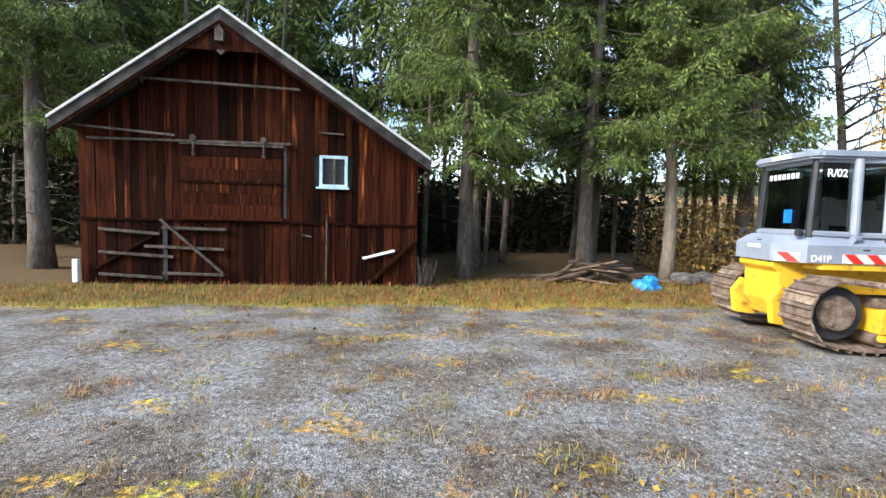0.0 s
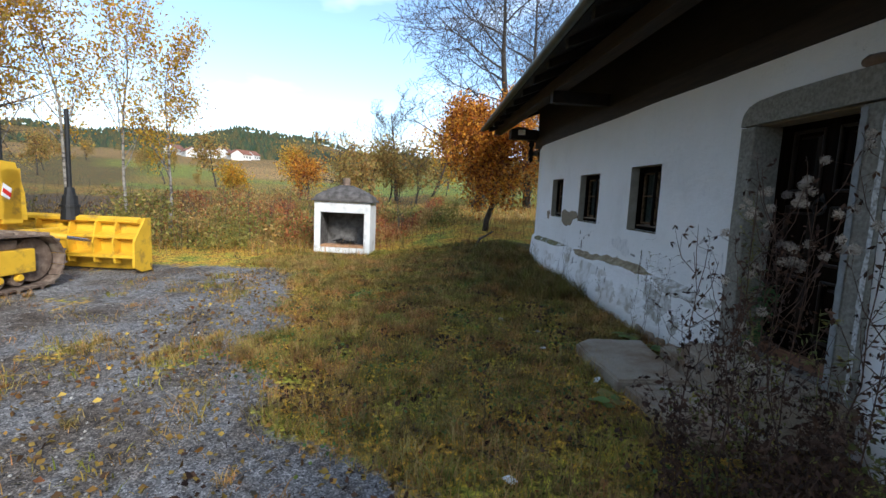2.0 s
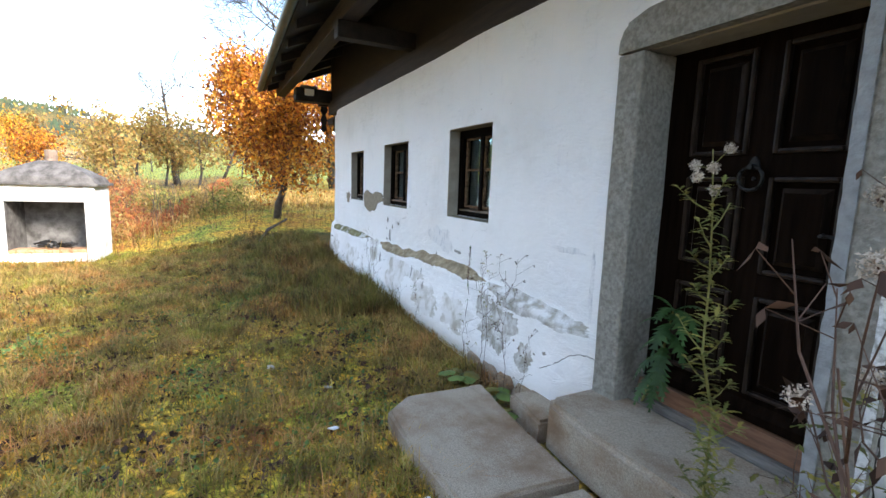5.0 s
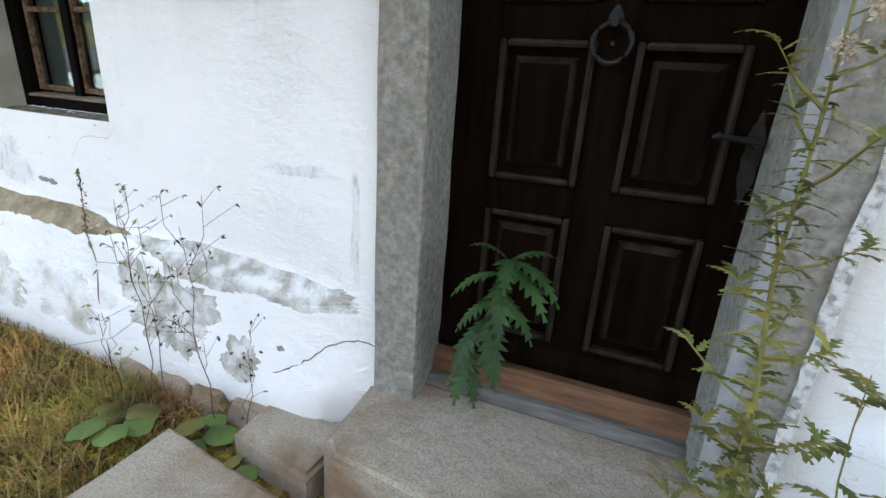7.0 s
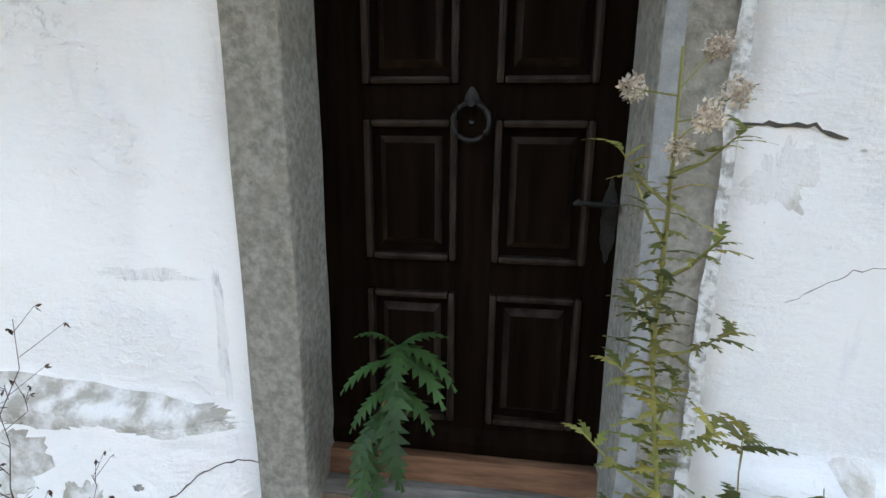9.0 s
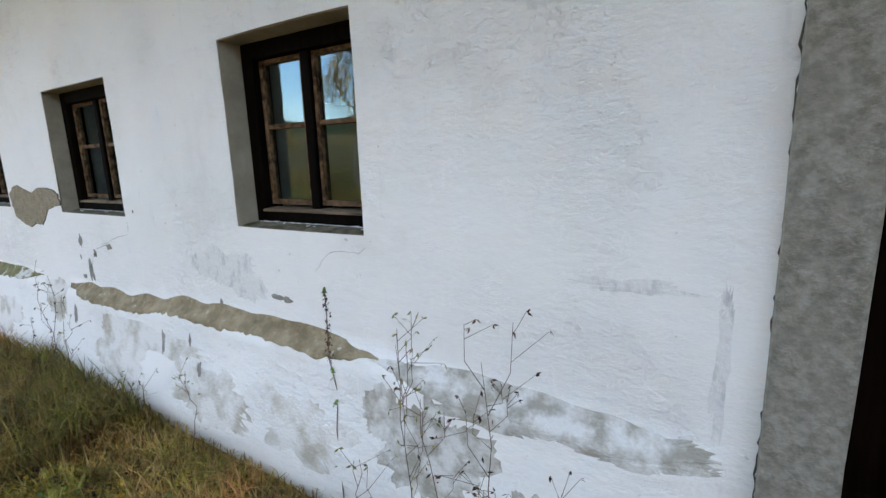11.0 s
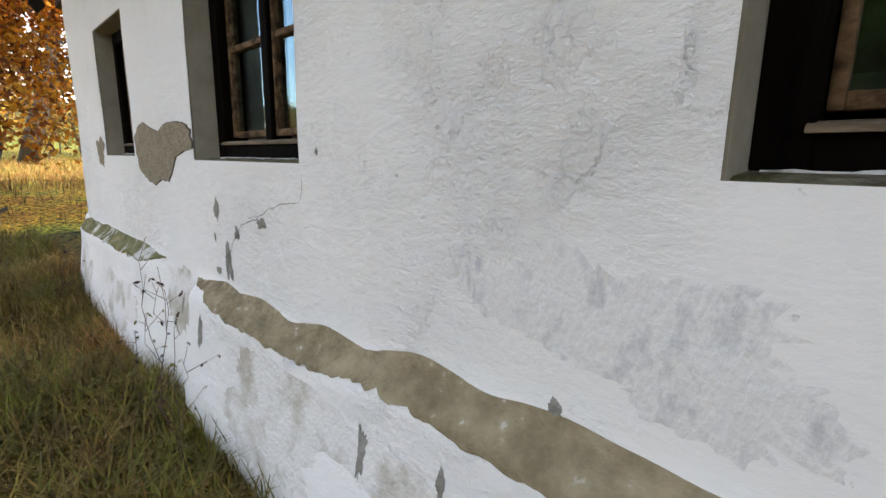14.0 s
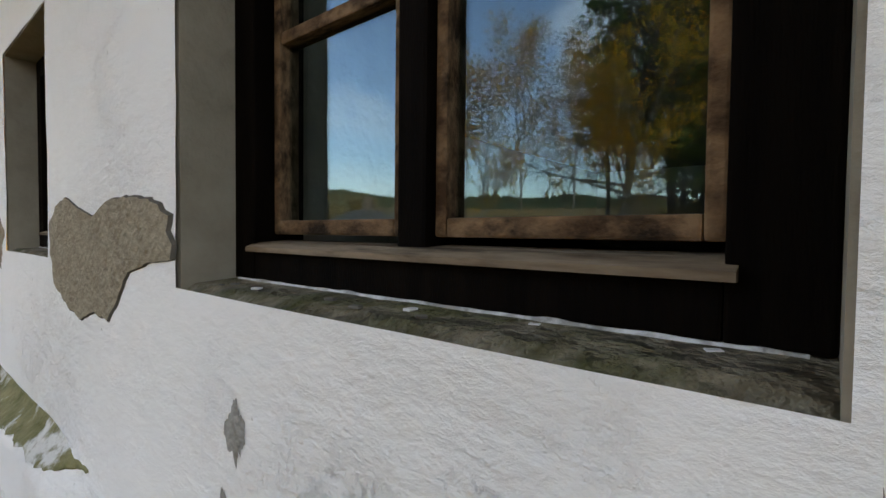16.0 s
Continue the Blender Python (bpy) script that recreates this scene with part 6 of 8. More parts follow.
def branching(rng, height, trunk_r, levels, spread=0.6, lean=0.06, first=0.25, kids=(7, 5, 4), shrink=0.55, up=0.25, gnarl=0.12, sides=(9, 5, 4, 3), thin=0.0035):
    """A tapering trunk with limbs that fork again; returns lists for the mesh, and the twigs' ends with their directions."""
    V, F, ends = [], [], []

    def limb(p, d, length, r, level):
        n = max(3, 7 - level)
        pts, rad = [p.copy()], [r]
        q, w = p.copy(), d.copy()
        for i in range(n):
            w = (w + Vector(rng.normal(size=3)) * gnarl + Vector((0, 0, up * 0.25 if level else 0))).normalized()
            q = q + w * length / n
            pts.append(q.copy())
            rad.append(max(r * (1 - 0.85 * (i + 1) / n), thin))
        tube(V, F, pts, rad, sides[min(level, len(sides) - 1)])
        if level >= levels:
            ends.append((pts[-1], w))
            ends.append((pts[len(pts) // 2], w))
            return
        k = kids[min(level, len(kids) - 1)]
        for c in range(k):
            t = (first if level == 0 else 0.2) + (0.98 - (first if level == 0 else 0.2)) * (c + rng.uniform(0, 0.8)) / k
            f = t * n
            i = min(int(f), n - 1)
            at = pts[i].lerp(pts[i + 1], f - i)
            ax = (pts[i + 1] - pts[i]).normalized()
            side = ax.orthogonal().normalized()
            side.rotate(Matrix.Rotation(rng.uniform(0, 2 * math.pi), 3, ax))
            nd = (ax * (1 - spread) + side * spread + Vector((0, 0, up))).normalized()
            limb(at, nd, length * shrink * (1.15 - 0.6 * t if level == 0 else 1 - 0.4 * t) * rng.uniform(0.8, 1.15), max(rad[i] * (0.42 if level == 0 else 0.55), 0.005), level + 1)
    limb(Vector((0, 0, -0.15)), Vector((rng.normal() * lean, rng.normal() * lean, 1)).normalized(), height, trunk_r, 0)
    return V, F, ends


def broadleaf(name, label, x, y, height, trunk_r, levels, bark, leaf=None, leaf_size=0.12, per_end=6, seed=1, scatter=0.25, z=None, group="", keep=1.0, **kw):
    rng = np.random.default_rng(seed)
    t = thing(name, label, "tree", pose(x, y, ground_z(x, y) if z is None else z), group)
    V, F, ends = branching(rng, height, trunk_r, levels, **kw)
    raw("trunk", V, F, bark, t, "", True)
    if leaf is not None:
        E = [e for e in ends if rng.uniform() < keep]
        C = np.repeat(np.array([tuple(p) for p, w in E]), per_end, axis=0)
        C = C + rng.normal(size=C.shape) * scatter
        leaf_cloud("crown", C, leaf_size, leaf, t, rng, droop=0.5)
    return t


def spruce(label, x, y, height, r, low, reach, seed, bark, dense=1.0, group="spruces at the wood's edge", bare=1.0, fine=True):
    """A spruce: a straight trunk, dead stubs low down, whorls of hanging boughs above."""
    rng = np.random.default_rng(seed)
    t = thing("spruce_tree", label, "tree", pose(x, y, ground_z(x, y), 0, 0, rng.uniform(0, 360)), group)
    V, F = [], []
    n = 14
    pts = [Vector((0.10 * math.sin(i * 0.7 + seed), 0.10 * math.cos(i * 0.5 + seed), -0.2 + height * i / n)) for i in range(n + 1)]
    tube(V, F, pts, [r * (1.25 if i == 0 else 1) * (1 - 0.93 * i / n) for i in range(n + 1)], 12)
    for i in range(int(16 * bare)):
        z = rng.uniform(1.4, low + 1)
        a = rng.uniform(0, 2 * math.pi)
        b0 = Vector((0, 0, z))
        L = rng.uniform(0.4, 1.3)
        w = Vector((math.cos(a), math.sin(a), rng.uniform(-0.25, 0.2)))
        tube(V, F, [b0, b0 + w * L * 0.5, b0 + w * L + Vector((0, 0, -0.1 * L))], [0.018, 0.012, 0.004], 4)
    C, A = [], []
    z = low
    while z < height - 0.4:
        f = (z - low) / (height - low)
        R = reach * (1 - f) ** 0.75 * (0.75 + 0.25 * min(1, f * 6)) + 0.25
        for k in range(rng.integers(4, 7)):
            a = rng.uniform(0, 2 * math.pi)
            L = R * rng.uniform(0.7, 1.12)
            w = Vector((math.cos(a), math.sin(a), 0))
            zz = z + rng.uniform(-0.25, 0.25)
            pts = [Vector((0, 0, zz)) + w * L * s + Vector((0, 0, L * (-0.42 * s + 0.30 * s * s * s))) for s in (0, 0.3, 0.6, 0.85, 1.0)]
            tube(V, F, pts, [0.03, 0.022, 0.015, 0.008, 0.003], 4)
            side = Vector((-w.y, w.x, 0))
            for s in np.arange(0.22, 1.0, 0.16 / max(L, 0.6) / dense):
                i = min(3, int(np.searchsorted((0, 0.3, 0.6, 0.85, 1.0), s)) - 1)
                seg = (0, 0.3, 0.6, 0.85, 1.0)
                p = pts[i].lerp(pts[i + 1], (s - seg[i]) / (seg[i + 1] - seg[i]))
                tw = 0.62 * (1.05 - s * 0.6) * min(1.0, L / 1.6)
                for sg in (-1, 1):
                    for m in range(3):
                        q = p + side * sg * tw * (0.15 + 0.33 * m) * rng.uniform(0.7, 1.2) + w * 0.1 * rng.normal() + Vector((0, 0, -0.05 - 0.10 * m))
                        C.append(tuple(q))
                        ax = side * sg * 0.7 + w * 0.45 + Vector((0, 0, -0.75 - 0.3 * rng.uniform()))
                        A.append(tuple(ax))
        z += rng.uniform(0.42, 0.62) * (1.15 if dense < 1 else 0.95)
    raw("trunk", V, F, bark, t, "", True)
    C, A = np.array(C), np.array(A)
    if fine:
        # each hanging twig carries nine short needle tufts
        k = 9
        A = A / np.linalg.norm(A, axis=1)[:, None] + rng.normal(size=A.shape) * 0.2
        step = np.tile(np.arange(k) * 0.045, len(C))[:, None]
        A9 = np.repeat(A, k, axis=0)
        C = np.repeat(C, k, axis=0) + A9 * step + rng.normal(size=A9.shape) * 0.025
        leaf_cloud("crown", C, 0.14, M_NEEDLE, t, rng, narrow=0.23, axis=A9 * 1.1)
    else:
        leaf_cloud("crown", C, 0.42, M_NEEDLE, t, rng, narrow=0.26, axis=A)
    return t


def wood():
    front = [(-3.03, 16.9, 0.24, 3.6, 2.9), (0.86, 17.3, 0.25, 4.2, 3.2), (3.23, 16.9, 0.20, 3.9, 3.0), (-15.4, 18.3, 0.30, 4.4, 3.0), (-2.2, 19.4, 0.17, 5.0, 2.4), (2.2, 19.8, 0.16, 4.6, 2.5), (6.5, 17.7, 0.24, 3.8, 2.7)]
    firsts = []
    for i, (x, y, r, low, reach) in enumerate(front):
        firsts.append(spruce("tall spruce with bare lower trunk and hanging green boughs", x, y, 19 - i % 3, r, low, reach, 11 + i, M_PALEBARK if i in (2,) else M_BARK, 1.0))
    back = [spruce("slender dark spruce crowded in the wood", -0.8, 21.5, 17, 0.13, 6.6, 2.2, 31, M_BARK, 0.75, "spruces in the wood", 1.0, False),
            spruce("slender dark spruce crowded in the wood", 4.6, 20.8, 16, 0.12, 5.8, 2.1, 32, M_BARK, 0.75, "spruces in the wood", 1.0, False)]
    rng = np.random.default_rng(5)
    spots = [(-4.2, 20.2), (-0.2, 24), (2.9, 23.5), (5.9, 18.6), (-5.8, 22), (-17.3, 21), (-14.2, 20.6), (-19, 18.8), (-12.5, 27), (-9, 29), (-7, 27.5), (-4.5, 28), (-2.3, 26.5), (1, 28), (4, 27),
             (8.6, 20.6), (10.4, 21.8), (6.8, 21.0), (12.4, 24.5), (9.6, 25.5), (-16.8, 25), (-20.5, 23), (-22, 19), (-11, 31), (0.9, 32), (5.5, 31), (-3, 32), (7.4, 27), (-18, 29), (-24, 26)]
    spots += [(rng.uniform(-32, -6), rng.uniform(25, 46)) for _ in range(34)]
    for i, (x, y) in enumerate(spots):
        c = copy_thing(back[i % 2], pose(x + rng.uniform(-0.4, 0.4), y, ground_z(x, y), 0, 0, rng.uniform(0, 360)))
        c.scale = (1, 1, rng.uniform(0.85, 1.2))
    for i in range(26):
        x, y = rng.uniform(-22, 9), rng.uniform(19, 30)
        V, F = [], []
        h = rng.uniform(9, 14)
        tube(V, F, [Vector((0, 0, -0.2)), Vector((rng.normal() * 0.1, 0, h * 0.5)), Vector((rng.normal() * 0.2, 0, h))], [0.10, 0.08, 0.03], 7)
        for k in range(14):
            z0, a = rng.uniform(1, h * 0.8), rng.uniform(0, 6.28)
            b0 = Vector((0, 0, z0))
            tube(V, F, [b0, b0 + Vector((math.cos(a), math.sin(a), -0.2)) * rng.uniform(0.5, 1.4)], [0.014, 0.004], 3)
        t = thing("dead_spruce", "thin dead spruce pole standing in the wood", "tree", pose(x, y, ground_z(x, y)), "dead poles in the wood")
        raw("trunk", V, F, M_BARK, t)
    # undergrowth behind the front row, coloured near black to paint the wood's shade
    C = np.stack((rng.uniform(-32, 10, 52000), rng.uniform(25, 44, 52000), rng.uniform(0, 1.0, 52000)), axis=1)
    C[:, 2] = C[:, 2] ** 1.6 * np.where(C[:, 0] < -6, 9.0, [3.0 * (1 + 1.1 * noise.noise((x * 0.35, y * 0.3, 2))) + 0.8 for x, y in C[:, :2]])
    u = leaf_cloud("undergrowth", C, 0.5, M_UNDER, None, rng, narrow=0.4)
    tagged(u, "undergrowth deep in the spruce wood, coloured dark as shade", "undergrowth", kind="stuff")
    C = np.stack((rng.uniform(4.2, 9.5, 5200), rng.uniform(16.8, 21, 5200), rng.uniform(0, 1, 5200) ** 1.5 * 2.4), axis=1)
    u = leaf_cloud("bushes", C, 0.16, M_SCRUB, None, rng)
    tagged(u, "withered brown and yellow bushes at the wood's edge", "bushes", kind="stuff")


wood()


def other_trees():
    # young oak in russet leaf
    broadleaf("oak_tree", "young oak in full russet and orange autumn leaf", 11.4, 0.50, 3.7, 0.11, 3, M_DARKBARK, M_OAKLEAF, 0.10, 24, 3, 0.16, first=0.36, kids=(15, 7, 5), spread=0.80, shrink=0.62, up=0.17, gnarl=0.12, lean=0.01, keep=0.95)
    # birches
    for i, (x, y, h) in enumerate(((8.2, 12.7, 7.2), (9.0, 11.9, 6.8), (10.1, 11.2, 7.0), (10.9, 10.4, 5.6), (7.6, 13.6, 6.0))):
        broadleaf("birch_tree", "slender birch with thin yellow autumn leaves", x, y, h, 0.055, 3, M_BIRCHBARK, M_BIRCHLEAF, 0.09, 11, 40 + i, 0.18, group="birches behind the bulldozer", keep=0.75,
                  first=0.28, kids=(13, 5, 4), spread=0.5, shrink=0.42, up=0.32, gnarl=0.09, lean=0.05, sides=(7, 4, 3, 3))
    # bare trees
    broadleaf("bare_tree", "tall bare ash with two leaning limbs behind the house", 27, -1.2, 14.0, 0.34, 4, M_DARKBARK, seed=8, first=0.24, kids=(13, 9, 6, 4), spread=0.72, shrink=0.62, up=0.10, gnarl=0.17, thin=0.012)
    broadleaf("bare_tree", "tall bare ash with two leaning limbs behind the house", 28.5, -5.0, 14, 0.26, 4, M_DARKBARK, seed=9, first=0.24, kids=(12, 7, 6, 4), spread=0.72, shrink=0.68, up=0.12, lean=0.2, gnarl=0.16, thin=0.012)
    broadleaf("bare_tree", "bare larch with long drooping twigs beside the spruces", 9.4, 16.4, 13, 0.17, 3, M_DARKBARK, seed=10, first=0.2, kids=(34, 12, 9), spread=0.85, shrink=0.38, up=0.0)
    broadleaf("bare_tree", "bare grey tree standing in the meadow", 42, 4.5, 8.5, 0.22, 4, M_DARKBARK, seed=12, first=0.25, kids=(11, 7, 5, 3), spread=0.6, shrink=0.55, thin=0.012)
    broadleaf("bare_tree", "round-crowned bare tree in the meadow", 55, 12, 7.5, 0.26, 4, M_DARKBARK, M_BIRCHLEAF, 0.3, 1, 13, 0.2, keep=0.25, first=0.2, kids=(11, 8, 5, 3), spread=0.75, shrink=0.6, up=0.1, thin=0.015)
    broadleaf("field_tree", "small tree in yellow-green autumn leaf", 46, 1.0, 7, 0.15, 3, M_DARKBARK, M_BIRCHLEAF, 0.35, 5, 14, 0.5, first=0.15, kids=(9, 5, 4), spread=0.6)
    a = broadleaf("field_tree", "small tan-leaved tree in the meadow", 48, 15.5, 4.5, 0.10, 3, M_DARKBARK, M_HEDGE, 0.3, 6, 15, 0.45, first=0.1, kids=(8, 4, 3), spread=0.6, sides=(6, 4, 3, 3))
    b = broadleaf("field_tree", "round green-brown tree in the meadow", 70, 33, 6.5, 0.15, 3, M_DARKBARK, M_HEDGE, 0.4, 7, 16, 0.6, first=0.12, kids=(8, 4, 3), spread=0.7, sides=(6, 4, 3, 3))
    for i, (x, y, h, leaf, lab) in enumerate(((35, 11.6, 3.3, M_OAKLEAF, "small tree in orange autumn leaf in the meadow"), (36.5, 12.6, 4.0, M_BIRCHLEAF, "small tree in yellow-orange autumn leaf in the meadow"),
                                              (33.5, 17, 2.4, M_BIRCHLEAF, "low yellow shrub in the meadow"), (67, 39, 5.5, M_SCRUBGREEN, "dark green round tree in the meadow"), (41, 9.6, 3.6, M_HEDGE, "tan autumn shrub in the meadow"))):
        broadleaf("field_tree", lab, x, y, h, 0.09, 3, M_DARKBARK, leaf, 0.18, 9, 60 + i, 0.34, keep=0.75, first=0.1, kids=(9, 5, 3), spread=0.62, sides=(6, 4, 3, 3))
    rng = np.random.default_rng(6)
    for i in range(70):
        az, dd = radians(rng.uniform(-24, 40)), rng.uniform(26, 230) if i > 26 else rng.uniform(24, 60)
        x, y = -4 + dd * math.cos(az), 3 + dd * math.sin(az)
        if radians(6) < az < radians(32) and (dd < 60 or i % 3):
            continue
        c = copy_thing((a, b)[int(rng.uniform() > 0.45)], pose(x, y, ground_z(x, y), 0, 0, rng.uniform(0, 360)))
        s = rng.uniform(0.6, 1.5) * (1 if dd > 70 else 0.55)
        c.scale = (s, s, s * rng.uniform(0.8, 1.2))
    # woods on the far hills
    N = 11000
    az, dd = np.radians(rng.uniform(-60, 75, N)), rng.uniform(430, 905, N) ** 1.0
    P = []
    cone = np.array([(0.5, 0, 0), (0.15, 0.47, 0), (-0.4, 0.29, 0), (-0.4, -0.29, 0), (0.15, -0.47, 0), (0, 0, 1)])
    for a0, r0 in zip(az, dd):
        x, y = r0 * math.cos(a0), r0 * math.sin(a0)
        if noise.noise((x * 0.006, y * 0.006, 2)) > 0.22 or (r0 < 560 and noise.noise((math.degrees(a0) * 0.2, r0 * 0.004, 8)) > -0.1 and rng.uniform() > 0.12):
            continue
        h, w = rng.uniform(5, 9.5), rng.uniform(5, 8)
        P.append(cone * (w, w, h) + (x, y, ground_z(x, y) - 1))
    wd = soup("far_woods", P, ((0, 1, 5), (1, 2, 5), (2, 3, 5), (3, 4, 5), (4, 0, 5)), M_FARWOOD)
    tagged(wd, "dark conifer woods covering the distant hill", "woods", kind="stuff")


M_FARWOOD = leafy("far conifers", [(0.035, 0.06, 0.035), (0.055, 0.08, 0.04), (0.11, 0.09, 0.035), (0.03, 0.05, 0.035)], 0.9, 0.0)
other_trees()


def village():
    M_WALLS = mat("pale render", (0.6, 0.58, 0.54), (0.72, 0.7, 0.66), 0.2, 0.9, 0)
    M_TILES = mat("red-brown tiles", (0.20, 0.08, 0.05), (0.27, 0.12, 0.08), 0.3, 0.9, 0)
    M_PANES = mat("dark far panes", (0.03, 0.035, 0.04), (0.05, 0.055, 0.06), 1, 0.3, 0)
    rng = random.Random(2)
    for i, (az, el_d) in enumerate(((24.6, 400), (23.6, 420), (22.4, 405), (21.3, 430), (20.2, 400), (19.4, 415), (26, 440), (18.4, 445))):
        x, y = -4 + el_d * math.cos(radians(az)), 3 + el_d * math.sin(radians(az))
        h = thing("house", "far white village house with red-brown gabled roof", "house", pose(x, y, ground_z(x, y) - 0.5, 0, 0, rng.uniform(60, 130)), "houses of the far village")
        L, W, H = rng.uniform(9, 15), rng.uniform(8, 10), rng.uniform(4, 6)
        bm = bmesh.new()
        prism(bm, ((-W / 2, 0), (W / 2, 0), (W / 2, H), (0, H + W * 0.36), (-W / 2, H)), -L / 2, L / 2, "y")
        part("wall", bm, M_WALLS, h)
        bm = bmesh.new()
        for s in (-1, 1):
            prism(bm, ((s * (W / 2 + 0.6), H - 0.3), (0, H + W * 0.36 + 0.1), (0, H + W * 0.36 + 0.5), (s * (W / 2 + 0.6), H + 0.1)), -L / 2 - 0.6, L / 2 + 0.6, "y")
        part("roof", bm, M_TILES, h)
        for k in range(3):
            for s in (-1, 1):
                bm = bmesh.new()
                yy = -L / 2 + L * (k + 0.5) / 3
                box(bm, s * W / 2 - 0.05, s * W / 2 + 0.05, yy - 0.6, yy + 0.6, H * 0.35, H * 0.7)
                part("window", bm, M_PANES, h)


village()


# ---- grass, scrub, litter, pebbles ----
def blades(name, label, category, base, height, width, lean, material, seed):
    """Bent grass blades rooted at the given places."""
    rng = np.random.default_rng(seed)
    B = np.asarray(base)
    n = len(B)
    a = rng.uniform(0, 2 * math.pi, n)
    d = np.stack((np.cos(a), np.sin(a), np.zeros(n)), axis=1)
    s = np.stack((-np.sin(a), np.cos(a), np.zeros(n)), axis=1)
    H = (np.asarray(height) * rng.uniform(0.5, 1.3, n))[:, None]
    W = np.asarray(width)[:, None] if np.ndim(width) else np.full((n, 1), width)
    Ln = H * rng.uniform(0.1, 1.0, (n, 1)) * lean
    up = np.array((0, 0, 1.0))
    mid = B + up * H * 0.6 + d * Ln * 0.35
    tip = B + up * H * rng.uniform(0.75, 1.0, (n, 1)) + d * Ln
    P = np.stack((B - s * W, B + s * W, mid + s * W * 0.7, mid - s * W * 0.7, tip), axis=1)
    return tagged(soup(name, P, ((0, 1, 2, 3), (3, 2, 4)), material), label, category, kind="stuff")


def off_steps(x, y):
    return not ((-1.42 < x < 0.8 and y < 1.15) or (x < 0.5 and y < 0.35))


def scatter(n, x0, x1, y0, y1, rule, seed):
    rng = np.random.default_rng(seed)
    out = []
    while len(out) < n:
        x, y = rng.uniform(x0, x1), rng.uniform(y0, y1)
        if rng.uniform() < rule(x, y):
            out.append((x, y, ground_z(x, y) - 0.004))
    return out


M_CLOVER = leafy("clover leaves", [(0.08, 0.15, 0.05), (0.12, 0.2, 0.06), (0.17, 0.22, 0.05)], 0.6, 0.2)


def ground_cover():
    def lawn(x, y):
        if not off_steps(x, y):
            return 0
        near = 1.0 if x < 5 else 0.55
        return (1 - gravel_at(x, y)) ** 2 * near * (0.45 + 0.45 * noise.noise((x * 1.6, y * 1.6, 3)) + 0.6 * noise.noise((x * 5.5, y * 5.5, 13)))
    p = scatter(110000, -4.4, 9.5, 0.12, 6.6, lawn, 1)
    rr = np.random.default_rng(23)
    # blades near the wall go to the grass painted darker as house shade
    in_shade = [rr.uniform() < smooth01(2.8, 4.8, x) * smooth01(2.3, 1.0, y + 0.4 * noise.noise((x * 1.3, y * 1.3, 4))) for x, y, z in p]
    q = [v for v, r in zip(p, in_shade) if r]
    p = [v for v, r in zip(p, in_shade) if not r]
    blades("shaded_grass", "long grass beside the house wall, coloured dark for its shade", "grass", q, [0.09 + 0.12 * (0.5 + 0.5 * noise.noise((x * 2.2, y * 2.2, 6))) for x, y, z in q], 0.0046, 1.6, M_SHADEGRASS, 22)
    hts = [0.022 + 0.13 * (0.5 + 0.5 * noise.noise((x * 2.2, y * 2.2, 6))) ** 2.2 + 0.02 * (x > 4) for x, y, z in p]
    blades("grass", "short mossy autumn lawn of green and tan blades", "grass", p, hts, 0.0046, 1.6, M_GRASS, 2)
    p = scatter(6500, 0.35, 7.6, 0.10, 1.0, lambda x, y: smooth01(0.95, 0.15, y) if off_steps(x, y) else 0, 3)
    blades("dry_grass", "long withered grass along the foot of the wall", "grass", p, [0.13 + 0.10 * smooth01(2.5, 4.5, x) for x, y, z in p], 0.0034, 1.8, M_DRYGRASS, 4)
    # tufts share the darkened grass colours, shade painted in
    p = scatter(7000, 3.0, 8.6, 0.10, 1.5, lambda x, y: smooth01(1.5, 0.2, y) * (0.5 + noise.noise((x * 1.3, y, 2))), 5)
    blades("green_tufts", "long green grass tufts beside the wall, darkened for shade", "grass", p, [0.30] * len(p), 0.0042, 1.5, M_SHADEGRASS, 6)
    rng = np.random.default_rng(7)
    base, hts = [], []
    for i in range(330):
        x, y = rng.uniform(-9, 5), rng.uniform(3.4, 12.5)
        if x < -4 and y < 4.2:
            continue
        k, r = int(rng.uniform(25, 90)), rng.uniform(0.04, 0.2)
        for j in range(k):
            xx, yy = x + rng.normal() * r, y + rng.normal() * r * 0.7
            base.append((xx, yy, ground_z(xx, yy) - 0.004))
            hts.append(0.03 + 0.03 * (i % 3))
    blades("yard_tufts", "scattered brownish grass tufts on the gravel", "grass", base, hts, 0.003, 2.2, M_DRYGRASS, 8)
    base = [(x + rng.normal() * 0.12, y + rng.normal() * 0.1) for x, y in [(rng.uniform(-9, 4), rng.uniform(4, 12)) for _ in range(60)] for _ in range(36)]
    blades("green_weeds", "small fresh green weeds in the gravel", "grass", [(x, y, ground_z(x, y)) for x, y in base], [0.06] * len(base), 0.005, 1.6, M_GRASS, 9)
    p = scatter(3500, -14, 6, 12.4, 16.4, lambda x, y: 0.9 if y < 15.05 or x > -4.5 else 0, 30)
    blades("barn_weeds", "russet withered weeds along the barn and the wood", "grass", p, [0.16] * len(p), 0.008, 1.5, M_RUSSET, 31)
    p = scatter(12000, -14, 6, 12.0, 16.4, lambda x, y: 0.9 if y < 15.05 or x > -4.5 else 0, 10)
    blades("barn_grass", "rough grass strip along the barn and the wood", "grass", p, [0.12] * len(p), 0.006, 1.5, M_SCRUBGREEN, 11)
